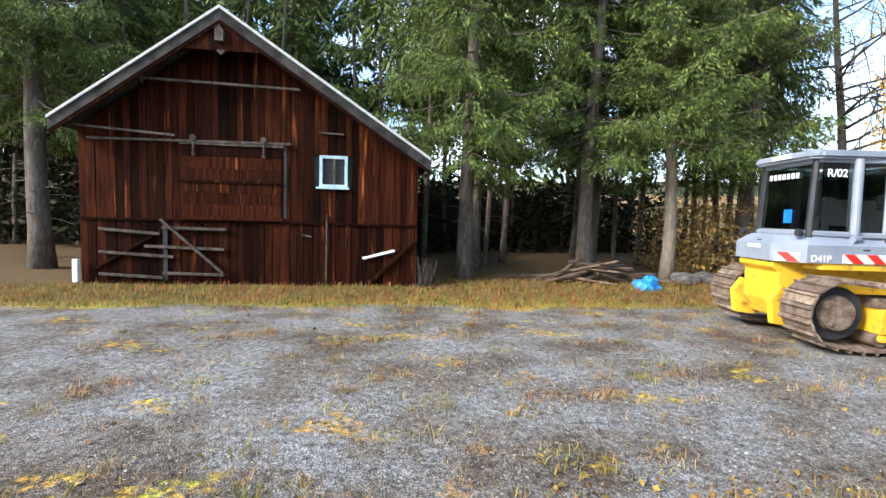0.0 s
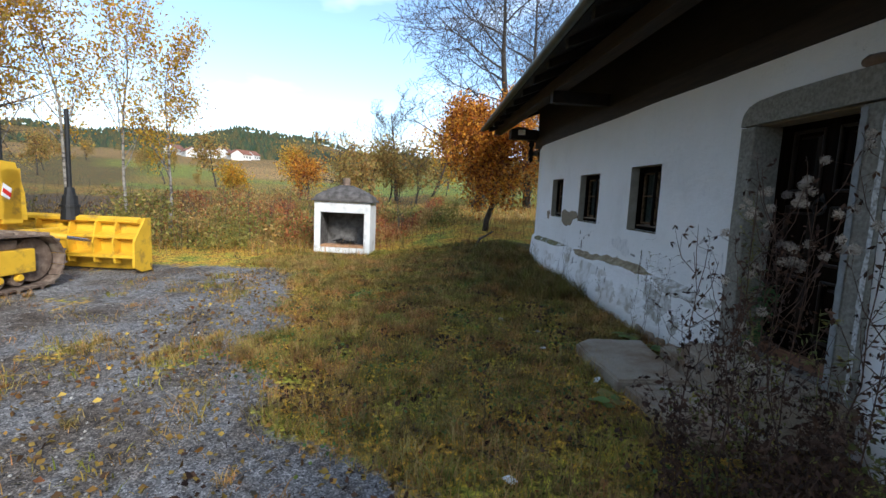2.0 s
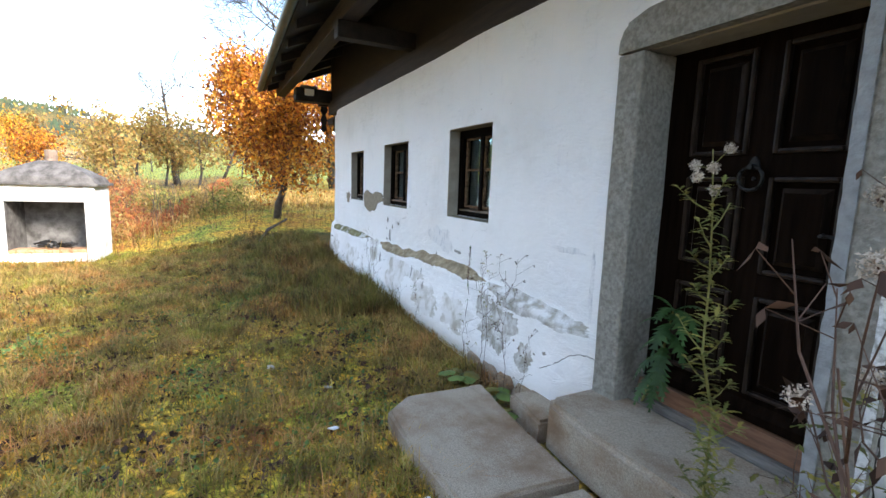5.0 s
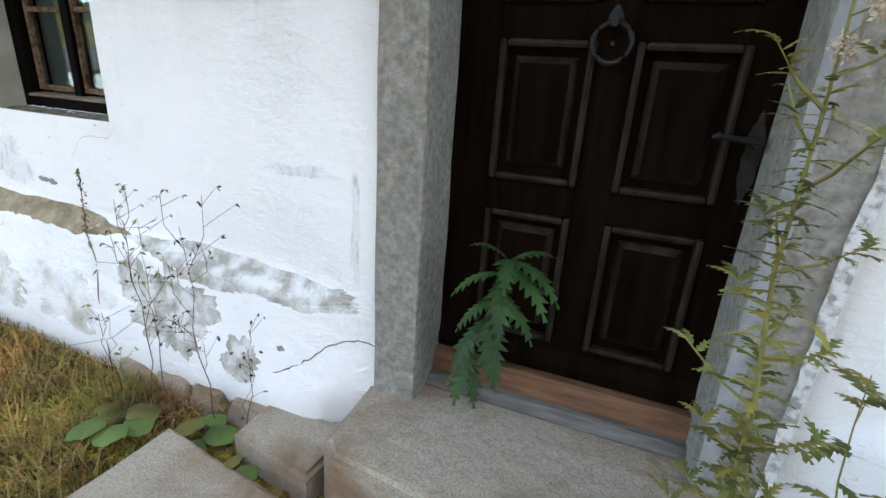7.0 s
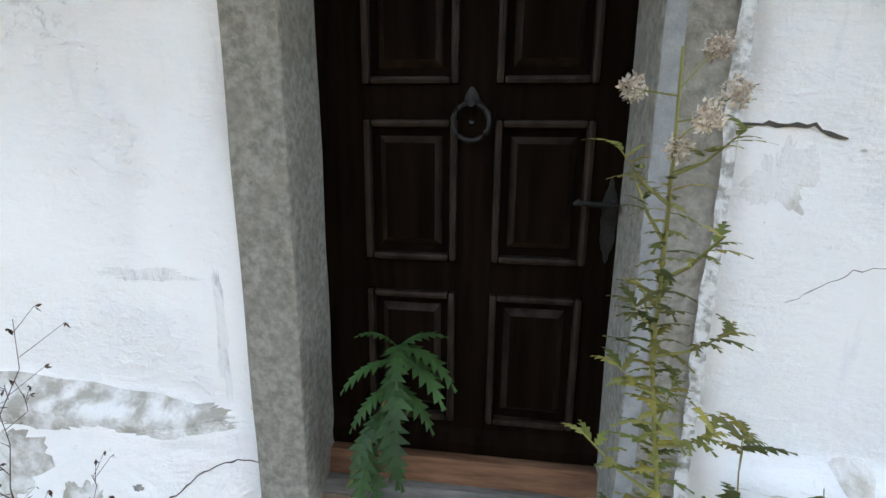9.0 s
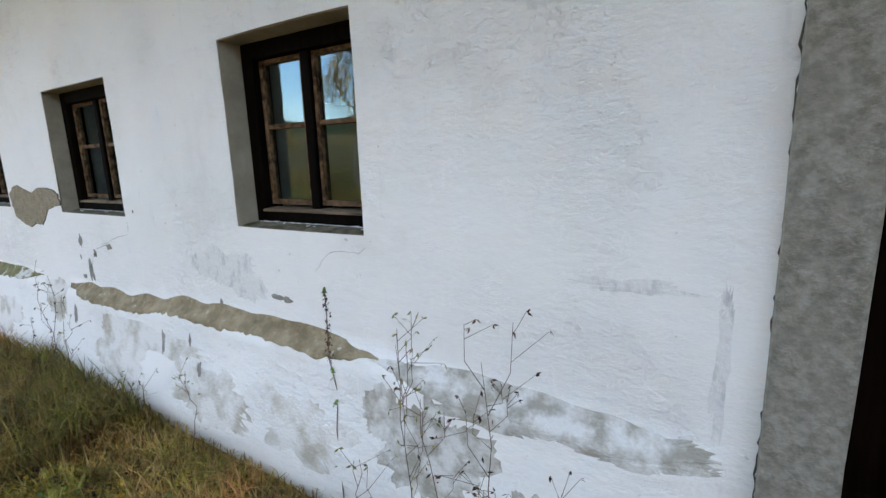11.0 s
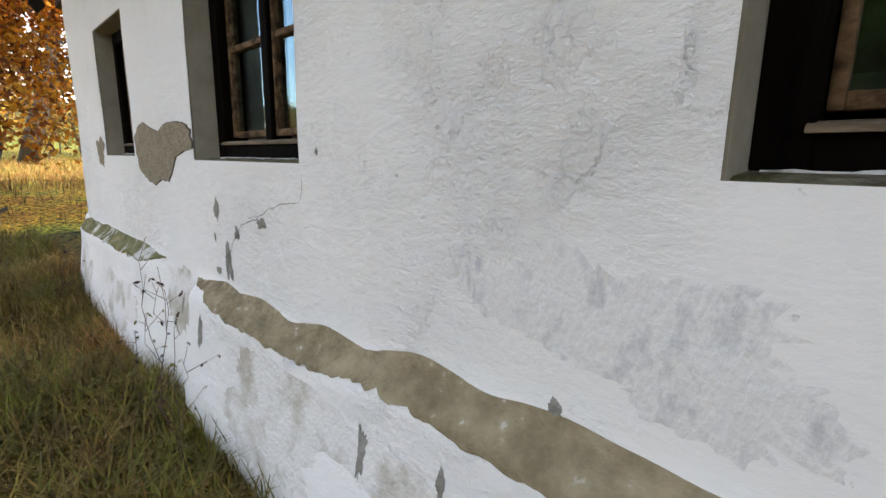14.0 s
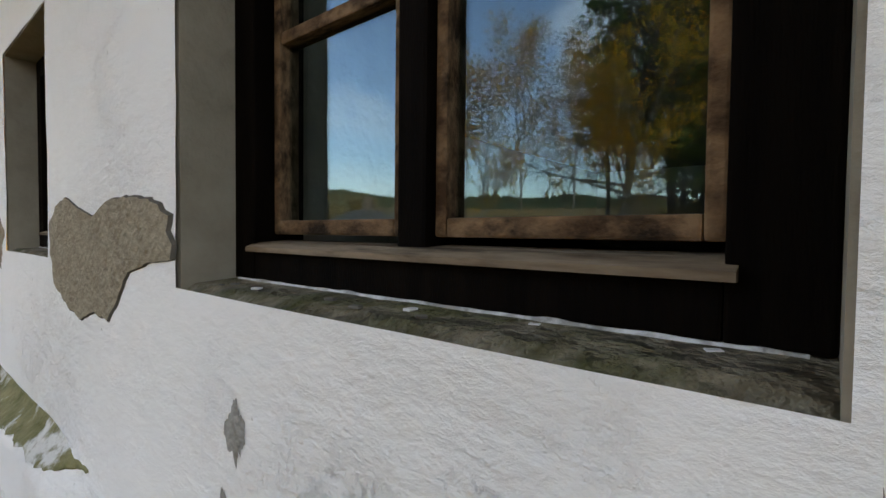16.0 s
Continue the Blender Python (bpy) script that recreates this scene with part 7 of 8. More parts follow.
    p = scatter(34000, 5.5, 30, -6, 16, lambda x, y: (smooth01(7.6, 10.5, x + 0.28 * (y - 4)) if not (8.7 < x < 10.0 and 3.9 < y < 5.8) else 0) * (0.4 + 0.6 * (noise.noise((x * 0.3, y * 0.3, 1)) > -0.15)) * (1 if y > 3 or x > 12.5 else 0.35), 12)
    blades("meadow_grass", "tall tan and green meadow grass beyond the yard", "grass", p, [0.42 if y > 2.5 else 0.26 for x, y, z in p], 0.007, 1.1, M_DRYGRASS, 13)
    rc = np.random.default_rng(33)
    base, hts = [], []
    for i in range(1900):
        x, y = rc.uniform(-4, 8.5), rc.uniform(0.5, 6)
        if not off_steps(x, y) or (x < -1.3 and y < 1.7) or gravel_at(x, y) > 0.6:
            continue
        r, h = rc.uniform(0.03, 0.12), rc.uniform(0.05, 0.16)
        for j in range(int(rc.uniform(25, 70))):
            xx, yy = x + rc.normal() * r, y + rc.normal() * r
            base.append((xx, yy, ground_z(xx, yy) - 0.004))
            hts.append(h)
    blades("lawn_clumps", "dry russet and straw-coloured clumps in the lawn", "grass", base, hts, 0.0026, 1.7, M_DRYGRASS, 34)
    C = []
    for i in range(110):
        x, y = rc.uniform(-3.5, 7), rc.uniform(0.6, 5)
        if not off_steps(x, y) or gravel_at(x, y) > 0.5:
            continue
        for j in range(int(rc.uniform(30, 110))):
            xx, yy = x + rc.normal() * 0.17, y + rc.normal() * 0.14
            C.append((xx, yy, ground_z(xx, yy) + rc.uniform(0.01, 0.05)))
    ax = np.stack((rc.normal(size=len(C)), rc.normal(size=len(C)), np.full(len(C), 0.25)), axis=1)
    tagged(leaf_cloud("ground_ivy", C, 0.03, M_CLOVER, None, rc, narrow=0.9, axis=ax * 2), "low blue-green clover patches in the lawn", "clover", kind="stuff")
    # withered scrub behind the fireplace
    C = []
    rs = np.random.default_rng(14)
    while len(C) < 75000:
        x, y = rs.uniform(5.5, 26), rs.uniform(1.2, 16)
        inside = x + 0.55 * (y - 4.8) > 10.4 and not (x < 12.5 and y < 3.0)
        if not inside or (8.6 < x < 10.1 and 3.8 < y < 5.9):
            continue
        top = (0.35 + 1.15 * smooth01(-0.3, 0.45, noise.noise((x * 0.45, y * 0.45, 21)))) * (1.0 if y > 4 else 0.55)
        for k in range(3):
            C.append((x + rs.normal() * 0.1, y + rs.normal() * 0.1, ground_z(x, y) + rs.uniform(0, 1) ** 0.7 * top))
    kinds = ([], [], [])
    for c in C:
        v = noise.noise((c[0] * 0.42, c[1] * 0.42, 4)) + 0.3 * noise.noise((c[0] * 1.6, c[1] * 1.6, 8))
        kinds[1 if v > 0.13 else 2 if v < -0.13 else 0].append(c)
    for c, m, lab in zip(kinds, (M_SCRUB, M_RUSSET, M_SCRUBGREEN), ("tan", "russet", "green")):
        tagged(leaf_cloud("scrub", c, 0.12, m, None, rs, narrow=0.4), "dense %s withered scrub beyond the fireplace" % lab, "scrub", kind="stuff")
    V, F = [], []
    for i in range(420):
        x, y = rs.uniform(8, 20), rs.uniform(2, 15)
        if not (x + 0.55 * (y - 4.8) > 10.6):
            continue
        b = Vector((x, y, ground_z(x, y)))
        tube(V, F, [b, b + Vector((rs.normal() * 0.1, rs.normal() * 0.1, 0.8)), b + Vector((rs.normal() * 0.25, rs.normal() * 0.25, rs.uniform(1.1, 1.9)))], [0.008, 0.006, 0.003], 3)
    tagged(raw("scrub_stems", V, F, M_DARKBARK), "thin bare stems standing in the scrub", "scrub", kind="stuff")
    # fallen leaves and pebbles
    rl = np.random.default_rng(15)
    p = scatter(9500, -4.5, 9, 0.2, 6, lambda x, y: 0.9 if off_steps(x, y) else 0.12, 16) + scatter(2400, -13, 6, 12.6, 16.5, lambda x, y: 0.8, 17) + scatter(260, -9, 5, 4, 13, lambda x, y: 0.5, 18)
    p = [(x, y, z + 0.018) for x, y, z in p]
    ax = np.stack((rl.normal(size=len(p)), rl.normal(size=len(p)), rl.normal(size=len(p)) * 0.15), axis=1)
    tagged(leaf_cloud("fallen_leaves", p, 0.046, M_LITTER, None, rl, narrow=0.8, axis=ax * 2), "scattered brown and yellow fallen leaves", "leaves", kind="stuff")
    # dark rotting leaves in drifts on the lawn
    p = scatter(3000, -3.8, 7.5, 0.5, 4.2, lambda x, y: smooth01(0.05, 0.4, noise.noise((x * 1.5, y * 1.5, 31)) + 0.4 * noise.noise((x * 5, y * 5, 32)) + 0.25 * smooth01(2.4, 1.2, y)) if off_steps(x, y) else 0.0, 35)
    p = [(x, y, z + 0.03) for x, y, z in p]
    ax = np.stack((rl.normal(size=len(p)), rl.normal(size=len(p)), rl.normal(size=len(p)) * 0.25), axis=1)
    tagged(leaf_cloud("rotting_leaves", p, 0.05, M_DRYWEED, None, rl, narrow=0.75, axis=ax * 2), "drifts of dark rotting leaves on the lawn", "leaves", kind="stuff")
    p = scatter(9000, -7.5, 6, 2.0, 9, lambda x, y: gravel_at(x, y) ** 2, 19)
    octa = np.array([(1, 0, 0), (0, 1, 0), (-1, 0, 0), (0, -1, 0), (0, 0, 0.7), (0, 0, -0.7)])
    P = []
    for x, y, z in p:
        s = 0.006 + 0.012 * rl.uniform() ** 3
        P.append(octa * s * rl.uniform(0.6, 1.2, (6, 1)) + (x, y, z + s * 0.4))
    tagged(soup("gravel_stones", P, ((0, 1, 4), (1, 2, 4), (2, 3, 4), (3, 0, 4), (1, 0, 5), (2, 1, 5), (3, 2, 5), (0, 3, 5)), M_PEBBLE), "loose pale stones lying on the gravel", "gravel", kind="stuff")


ground_cover()


# ---- wear of the plaster ----
def on_wall(x, z, lift):
    return Vector((x, wall_y(x, z) + lift, z))


def blotch(name, cx, cz, rx, rz, material, seed, label="", lift=0.003, rough=0.35, n=96):
    """An irregular flake or stain lying on the wall's face."""
    V = [on_wall(cx, cz, lift)]
    F = []
    for ring in (0.5, 1.0):
        for i in range(n):
            a = 2 * math.pi * i / n
            k = 1 + rough * noise.noise((math.cos(a) * 1.6 + seed, math.sin(a) * 1.6, seed * 0.7)) * 1.4 + rough * 0.6 * noise.noise((math.cos(a) * 5 + seed, math.sin(a) * 5, 3)) + rough * 0.5 * noise.noise((math.cos(a) * 14 + seed, math.sin(a) * 14, 6))
            V.append(on_wall(cx + rx * k * ring * math.cos(a), cz + rz * k * ring * math.sin(a), lift if ring < 1 else lift * 0.35))
    for i in range(n):
        j = (i + 1) % n
        F.append((0, 1 + j, 1 + i))
        F.append((1 + i, 1 + j, 1 + n + j, 1 + n + i))
    return raw(name, V, F, material, WALL_N, label)


def crack(points, w, seed, material=None):
    """A thin dark gap in the plaster along a jagged line."""
    rng = random.Random(seed)
    pts = []
    for (x0, z0), (x1, z1) in zip(points, points[1:]):
        k = max(2, int(math.hypot(x1 - x0, z1 - z0) / 0.02))
        for i in range(k):
            t = i / k
            pts.append((x0 + (x1 - x0) * t + rng.uniform(-1, 1) * 0.005, z0 + (z1 - z0) * t + rng.uniform(-1, 1) * 0.005))
    pts.append(points[-1])
    V, F = [], []
    for i, (x, z) in enumerate(pts):
        a, b = pts[max(i - 1, 0)], pts[min(i + 1, len(pts) - 1)]
        d = Vector((b[0] - a[0], b[1] - a[1])).normalized()
        ww = w * rng.uniform(0.4, 1.2) * (0.3 if i in (0, len(pts) - 1) else 1)
        V += [on_wall(x - d.y * ww, z + d.x * ww, 0.0035), on_wall(x + d.y * ww, z - d.x * ww, 0.0035)]
    for i in range(len(pts) - 1):
        F.append((2 * i, 2 * i + 1, 2 * i + 3, 2 * i + 2))
    raw("crack", V, F, material or M_CRACK, WALL_N)


M_CRACK = mat("dark crack and rim", (0.05, 0.045, 0.035), (0.10, 0.09, 0.075), 20, 0.95, 0)
M_GREYSTAIN = mat("grey lichen stain", (0.36, 0.34, 0.29), (0.70, 0.70, 0.68), 10, 0.95, 0.7, 60, lo=0.40, hi=0.58)
M_DAMP = mat("yellowed damp render", (0.46, 0.43, 0.36), (0.79, 0.785, 0.77), 6, 0.95, 0.7, 70, lo=0.34, hi=0.54)
M_FLAKE = mat("grey flaked render", (0.20, 0.192, 0.17), (0.33, 0.32, 0.295), 30, 0.95, 0.8, 90)


def wall_wear():
    # mortar ledge in three stretches
    for k, (xa, xb, hgt) in enumerate(((0.10, 1.32, 0.085), (1.28, 4.12, 0.078), (4.62, 6.95, 0.07))):
        xs = np.arange(xa, xb + 0.001, 0.015)
        V, F = [], []
        m = 6
        for x in xs:
            top = ledge_top(x)
            e = min(1, (x - xa) / 0.3, (xb - x) / 0.3)
            up = top + (0.012 + 0.02 * noise.noise((x * 5, 2, k)))
            lo = top - (hgt + 0.018 * noise.noise((x * 2.3, 7, k)) + 0.014 * noise.noise((x * 13, 3, k)) + 0.009 * noise.noise((x * 34, 3, k)))
            mid = (up + lo) / 2
            for j in range(m + 1):
                z = lo + (up - lo) * j / m
                z = mid + (z - mid) * max(0.05, e)
                V.append(on_wall(x, z, 0.009 if 0 < j < m else 0.0015))
        c = m + 1
        for i in range(len(xs) - 1):
            for j in range(m):
                F.append((i * c + j + c, i * c + j, i * c + j + 1, i * c + j + 1 + c))
        raw("ledge", V, F, (M_GREYSTAIN, M_LEDGE, M_MOSS)[k], WALL_N, ("speckled grey ledge", "sandy olive mortar ledge", "green mossy ledge")[k], True)
    # the large bare patch between the windows and smaller flakes
    outline = ((5.0, 1.40), (4.90, 1.455), (4.82, 1.47), (4.70, 1.44), (4.56, 1.415), (4.45, 1.45), (4.29, 1.452), (4.18, 1.44), (4.10, 1.41), (4.08, 1.335), (4.2, 1.325), (4.31, 1.30), (4.38, 1.24), (4.45, 1.185), (4.56, 1.19), (4.70, 1.155), (4.80, 1.18), (4.95, 1.23))
    def ring(lift, grow, jag):
        pts = []
        for (x0, z0), (x1, z1) in zip(outline, outline[1:] + outline[:1]):
            for i in range(6):
                t = i / 6
                x, z = x0 + (x1 - x0) * t, z0 + (z1 - z0) * t
                s = grow + jag * noise.noise((x * 30, z * 30, 1))
                pts.append(on_wall(4.55 + (x - 4.55) * (1 + s), 1.33 + (z - 1.33) * (1 + s), lift))
        return pts
    a, b = ring(0.0045, 0.0, 0.05), ring(0.0005, 0.03, 0.05)
    n = len(a)
    raw("bare_patch", a + [on_wall(4.55, 1.32, 0.0045)], [(n, (i + 1) % n, i) for i in range(n)], M_MORTAR, WALL_N, "large bare sandy plaster patch")
    # dark rim painted round the patch, so this raised sheet reads as recessed
    raw("patch_edge", b + a, [(i, (i + 1) % n, n + (i + 1) % n, n + i) for i in range(n)], M_CRACK, WALL_N)
    blotch("bare_patch", 5.88, 1.33, 0.10, 0.095, M_MORTAR, 3)
    for i, (x, z, rx, rz) in enumerate(((3.48, 1.085, 0.038, 0.017), (3.863, 1.10, 0.024, 0.045), (3.785, 0.90, 0.034, 0.065), (3.90, 0.85, 0.028, 0.016), (1.868, 0.968, 0.05, 0.013), (1.805, 0.963, 0.034, 0.015), (2.81, 0.60, 0.022, 0.06), (2.54, 0.66, 0.014, 0.03),
                                       (2.34, 0.875, 0.012, 0.022), (3.114, 1.322, 0.009, 0.009), (3.93, 0.60, 0.025, 0.07), (4.3, 0.62, 0.015, 0.05), (3.685, 1.025, 0.024, 0.026), (0.42, 0.47, 0.02, 0.01), (3.905, 0.985, 0.010, 0.018), (2.45, 0.52, 0.02, 0.04))):
        blotch("flake", x, z, rx, rz, M_FLAKE, i + 10, rough=0.38, n=48)
    for i, (x, z, rx, rz) in enumerate(((1.0, 0.50, 0.20, 0.20), (0.62, 0.36, 0.10, 0.10), (1.22, 0.60, 0.10, 0.10), (0.30, 0.70, 0.20, 0.05), (0.75, 0.70, 0.25, 0.05))):
        blotch("lichen_stain", x, z, rx, rz, M_GREYSTAIN, i + 40, rough=0.36)
    for i, (x, z, rx, rz) in enumerate(((1.7, 0.42, 0.30, 0.13), (2.4, 0.40, 0.35, 0.16), (3.3, 0.45, 0.35, 0.18), (4.3, 0.62, 0.22, 0.14), (4.4, 0.73, 0.18, 0.05), (5.3, 0.42, 0.4, 0.15), (6.3, 0.45, 0.3, 0.15), (3.0, 0.60, 0.5, 0.07), (-1.75, 0.6, 0.25, 0.12), (-2.2, 0.9, 0.3, 0.1))):
        blotch("damp_stain", x, z, rx, rz, M_DAMP, i + 60, lift=0.002, rough=0.4)
    for i, (x, z, rx, rz) in enumerate(((2.25, 1.07, 0.20, 0.10), (2.08, 1.0, 0.12, 0.08), (2.5, 1.06, 0.08, 0.05), (0.12, 1.0, 0.02, 0.20), (0.35, 1.19, 0.16, 0.02), (1.95, 0.83, 0.14, 0.025))):
        blotch("grime", x, z, rx, rz, M_GRIME, i + 80, lift=0.0015, rough=0.5)
    crack([(3.58, 1.094), (3.48, 1.112), (3.426, 1.134), (3.318, 1.165), (3.223, 1.175), (3.194, 1.22), (3.2, 1.26)], 0.0009, 1)
    crack([(3.50, 1.10), (3.62, 1.07), (3.70, 1.01), (3.78, 0.93), (3.80, 0.84)], 0.0013, 2)
    crack([(1.337, 1.236), (1.37, 1.212), (1.44, 1.214), (1.496, 1.213), (1.56, 1.177), (1.61, 1.114)], 0.0006, 3)
    crack([(0.0, 0.53), (0.10, 0.56), (0.2, 0.53), (0.33, 0.42), (0.45, 0.36)], 0.003, 4)
    crack([(-1.31, 1.655), (-1.40, 1.665), (-1.50, 1.66), (-1.58, 1.63)], 0.0055, 5)
    crack([(-1.318, 2.3), (-1.32, 1.9), (-1.318, 1.5), (-1.322, 1.1), (-1.32, 0.75), (-1.33, 0.4)], 0.004, 6)
    crack([(0.018, 2.3), (0.02, 1.8), (0.017, 1.2), (0.022, 0.6)], 0.003, 7)
    crack([(-1.5, 1.2), (-1.65, 1.3), (-1.8, 1.32)], 0.001, 8)
    blotch("bare_patch", -1.44, 1.53, 0.075, 0.085, M_DAMP, 91, rough=0.5)
    blotch("white_repair", 0.20, 0.36, 0.18, 0.13, M_FRESHWHITE, 92, "fresh white repaired plaster", lift=0.005, rough=0.4)


M_MOSS = mat("mossy green ledge", (0.10, 0.10, 0.035), (0.26, 0.24, 0.12), 9, 0.95, 0.8, 40, c3=(0.6, 0.6, 0.57), scale3=7, lo3=0.52, hi3=0.6, dist=0.02)
M_GRIME = mat("faint grey grime", (0.48, 0.495, 0.52), (0.78, 0.78, 0.775), 16, 0.9, 0.8, 75, lo=0.30, hi=0.47, stretch=(1, 1, 0.5))
M_FRESHWHITE = mat("fresh limewash", (0.78, 0.78, 0.77), (0.85, 0.85, 0.84), 5, 0.85, 0.4, 50)
wall_wear()


# ---- weeds ----
def lobed(V, F, base, way, L, W, droop, lobes, rng, fold=0.25):
    """One pinnate leaf: a bending rib with pointed lobes on both sides."""
    way = Vector(way).normalized()
    side = way.cross(Vector((0, 0, 1)))
    side = side.normalized() if side.length > 1e-3 else Vector((1, 0, 0))
    p, d = Vector(base), way.copy()
    ribs = [p.copy()]
    for i in range(lobes * 2):
        d = (d + Vector((0, 0, -droop / (lobes * 2)))).normalized()
        p = p + d * L / (lobes * 2)
        ribs.append(p.copy())
    o = len(V)
    V += [v.copy() for v in ribs]
    nrm = side.cross(way).normalized()
    for sg in (-1, 1):
        for i in range(lobes):
            a, m, c = 2 * i, 2 * i + 1, 2 * i + 2
            t = (i + 0.6) / lobes
            w = W * math.sin(math.pi * min(0.96, 0.18 + 0.80 * t)) * rng.uniform(0.7, 1.2)
            tip = ribs[m] + side * sg * w + (ribs[c] - ribs[a]) * 0.55 + nrm * w * fold * -1
            mid1 = ribs[a] + side * sg * w * 0.35
            k = len(V)
            V += [mid1, tip]
            F += [(o + a, o + m, k + 1, k), (o + m, o + c, k + 1)] if sg > 0 else [(o + m, o + a, k, k + 1), (o + c, o + m, k + 1)]


def stem_line(x, y, z, top, rng, bend=0.05, n=7):
    pts = []
    for i in range(n + 1):
        t = i / n
        pts.append(Vector((x + (top[0] - x) * t + bend * rng.normal() * t * (1 - t), y + (top[1] - y) * t + bend * rng.normal() * t * (1 - t), z + (top[2] - z) * t)))
    return pts


def along(pts, t):
    f = t * (len(pts) - 1)
    i = min(int(f), len(pts) - 2)
    return pts[i].lerp(pts[i + 1], f - i), (pts[i + 1] - pts[i]).normalized()


def fluff(C, at, rng, r=0.019, k=240):
    for _ in range(k):
        C.append(tuple(at + Vector(rng.normal(size=3)).normalized() * r * rng.uniform() ** 0.4))


def leafy_weed(name, label, base, top, seed, stem_mat, leaf_mat, leaf_len, count, lo, hi, branches=6, stem_r=0.006, droop=0.9, lobes=4, fluffy=0, wide=0.22, branch_len=0.16):
    rng = np.random.default_rng(seed)
    t = thing(name, label, "weed")
    pts = stem_line(*base, top, rng)
    V, F = [], []
    tube(V, F, pts, [stem_r * (1 - 0.75 * i / (len(pts) - 1)) for i in range(len(pts))], 6)
    LV, LF = [], []
    for i in range(count):
        p, d = along(pts, lo + (hi - lo) * (i + rng.uniform()) / count)
        a = i * 2.4 + rng.uniform(-0.5, 0.5)
        w = Vector((math.cos(a), math.sin(a), rng.uniform(0.1, 0.7)))
        lobed(LV, LF, p, w, leaf_len * rng.uniform(0.5, 1.25), leaf_len * wide, droop * rng.uniform(0.5, 1.4), lobes, rng)
    for i in range(branches):
        p, d = along(pts, lo + (hi - lo) * (i + rng.uniform()) / max(1, branches))
        a = i * 2.1 + rng.uniform(-0.6, 0.6)
        w = Vector((math.cos(a), math.sin(a), 0.75)).normalized()
        L = branch_len * rng.uniform(0.6, 1.3)
        e = p + w * L
        tube(V, F, [p, p.lerp(e, 0.5) - Vector((0, 0, 0.01)), e], [stem_r * 0.45, stem_r * 0.35, stem_r * 0.2], 4)
        for k in range(7):
            b = k * 0.9
            lobed(LV, LF, p.lerp(e, 0.45 + 0.09 * k), w * 0.6 + Vector((math.cos(b), math.sin(b), 0.3)), leaf_len * rng.uniform(0.5, 0.95), leaf_len * wide, droop, lobes, rng)
    C = []
    for i in range(fluffy):
        p, d = along(pts, rng.uniform(0.86, 1.0))
        e = p + Vector((rng.normal() * 0.04, rng.normal() * 0.04, rng.uniform(0.0, 0.07)))
        tube(V, F, [p, e], [0.0016, 0.0012], 3)
        fluff(C, e, rng)
    raw("stem", V, F, stem_mat, t)
    raw("foliage", LV, LF, leaf_mat, t)
    if C:
        leaf_cloud("seed_head", C, 0.008, M_FLUFF, t, rng, narrow=0.5)["kind"] = "stuff"
    return t


def dry_weed(name, label, base, height, seed, spread=0.16, twigs=8, leaves=40, leaf_len=0.05, heads=0, stem_r=0.004, group="", leaf=None):
    """A withered, forked stalk with curled leaves, and at times pale seed heads."""
    rng = np.random.default_rng(seed)
    t = thing(name, label, "weed", None, group)
    top = (base[0] + rng.normal() * spread * 0.5, base[1] + abs(rng.normal()) * spread * 0.3, base[2] + height)
    pts = stem_line(*base, top, rng, 0.08)
    V, F, C, H = [], [], [], []
    tube(V, F, pts, [stem_r * (1 - 0.7 * i / 7) for i in range(8)], 5)
    for i in range(twigs):
        p, d = along(pts, 0.35 + 0.6 * (i + rng.uniform()) / twigs)
        a = rng.uniform(0, 6.28)
        e = p + Vector((math.cos(a) * spread, math.sin(a) * spread, rng.uniform(0.10, 0.30) * height)) * rng.uniform(0.5, 1.1)
        m = p.lerp(e, 0.5) + Vector((math.cos(a), math.sin(a), -0.3)) * 0.03
        tube(V, F, [p, m, e], [stem_r * 0.5, stem_r * 0.4, 0.0009], 4)
        for k in range(3):
            q = m.lerp(e, rng.uniform(0.2, 1))
            e2 = q + Vector((rng.normal() * 0.05, rng.normal() * 0.05, rng.uniform(0.02, 0.09)))
            tube(V, F, [q, e2], [0.0012, 0.0008], 3)
            C += [tuple(e2)] * 2
            if heads and e2.z > base[2] + height * 0.72 and rng.uniform() < heads:
                fluff(H, e2, rng, 0.024, 260)
    for i in range(leaves):
        p, d = along(pts, rng.uniform(0.05, 0.95))
        C.append(tuple(p + Vector((rng.normal() * 0.03, rng.normal() * 0.03, 0))))
    raw("stem", V, F, M_STEM, t)
    leaf_cloud("withered_leaves", C, leaf_len, leaf or M_DRYWEED, t, rng, droop=0.9, narrow=0.45)
    if H:
        leaf_cloud("seed_head", H, 0.0085, M_FLUFF, t, rng, narrow=0.5)["kind"] = "stuff"
    return t


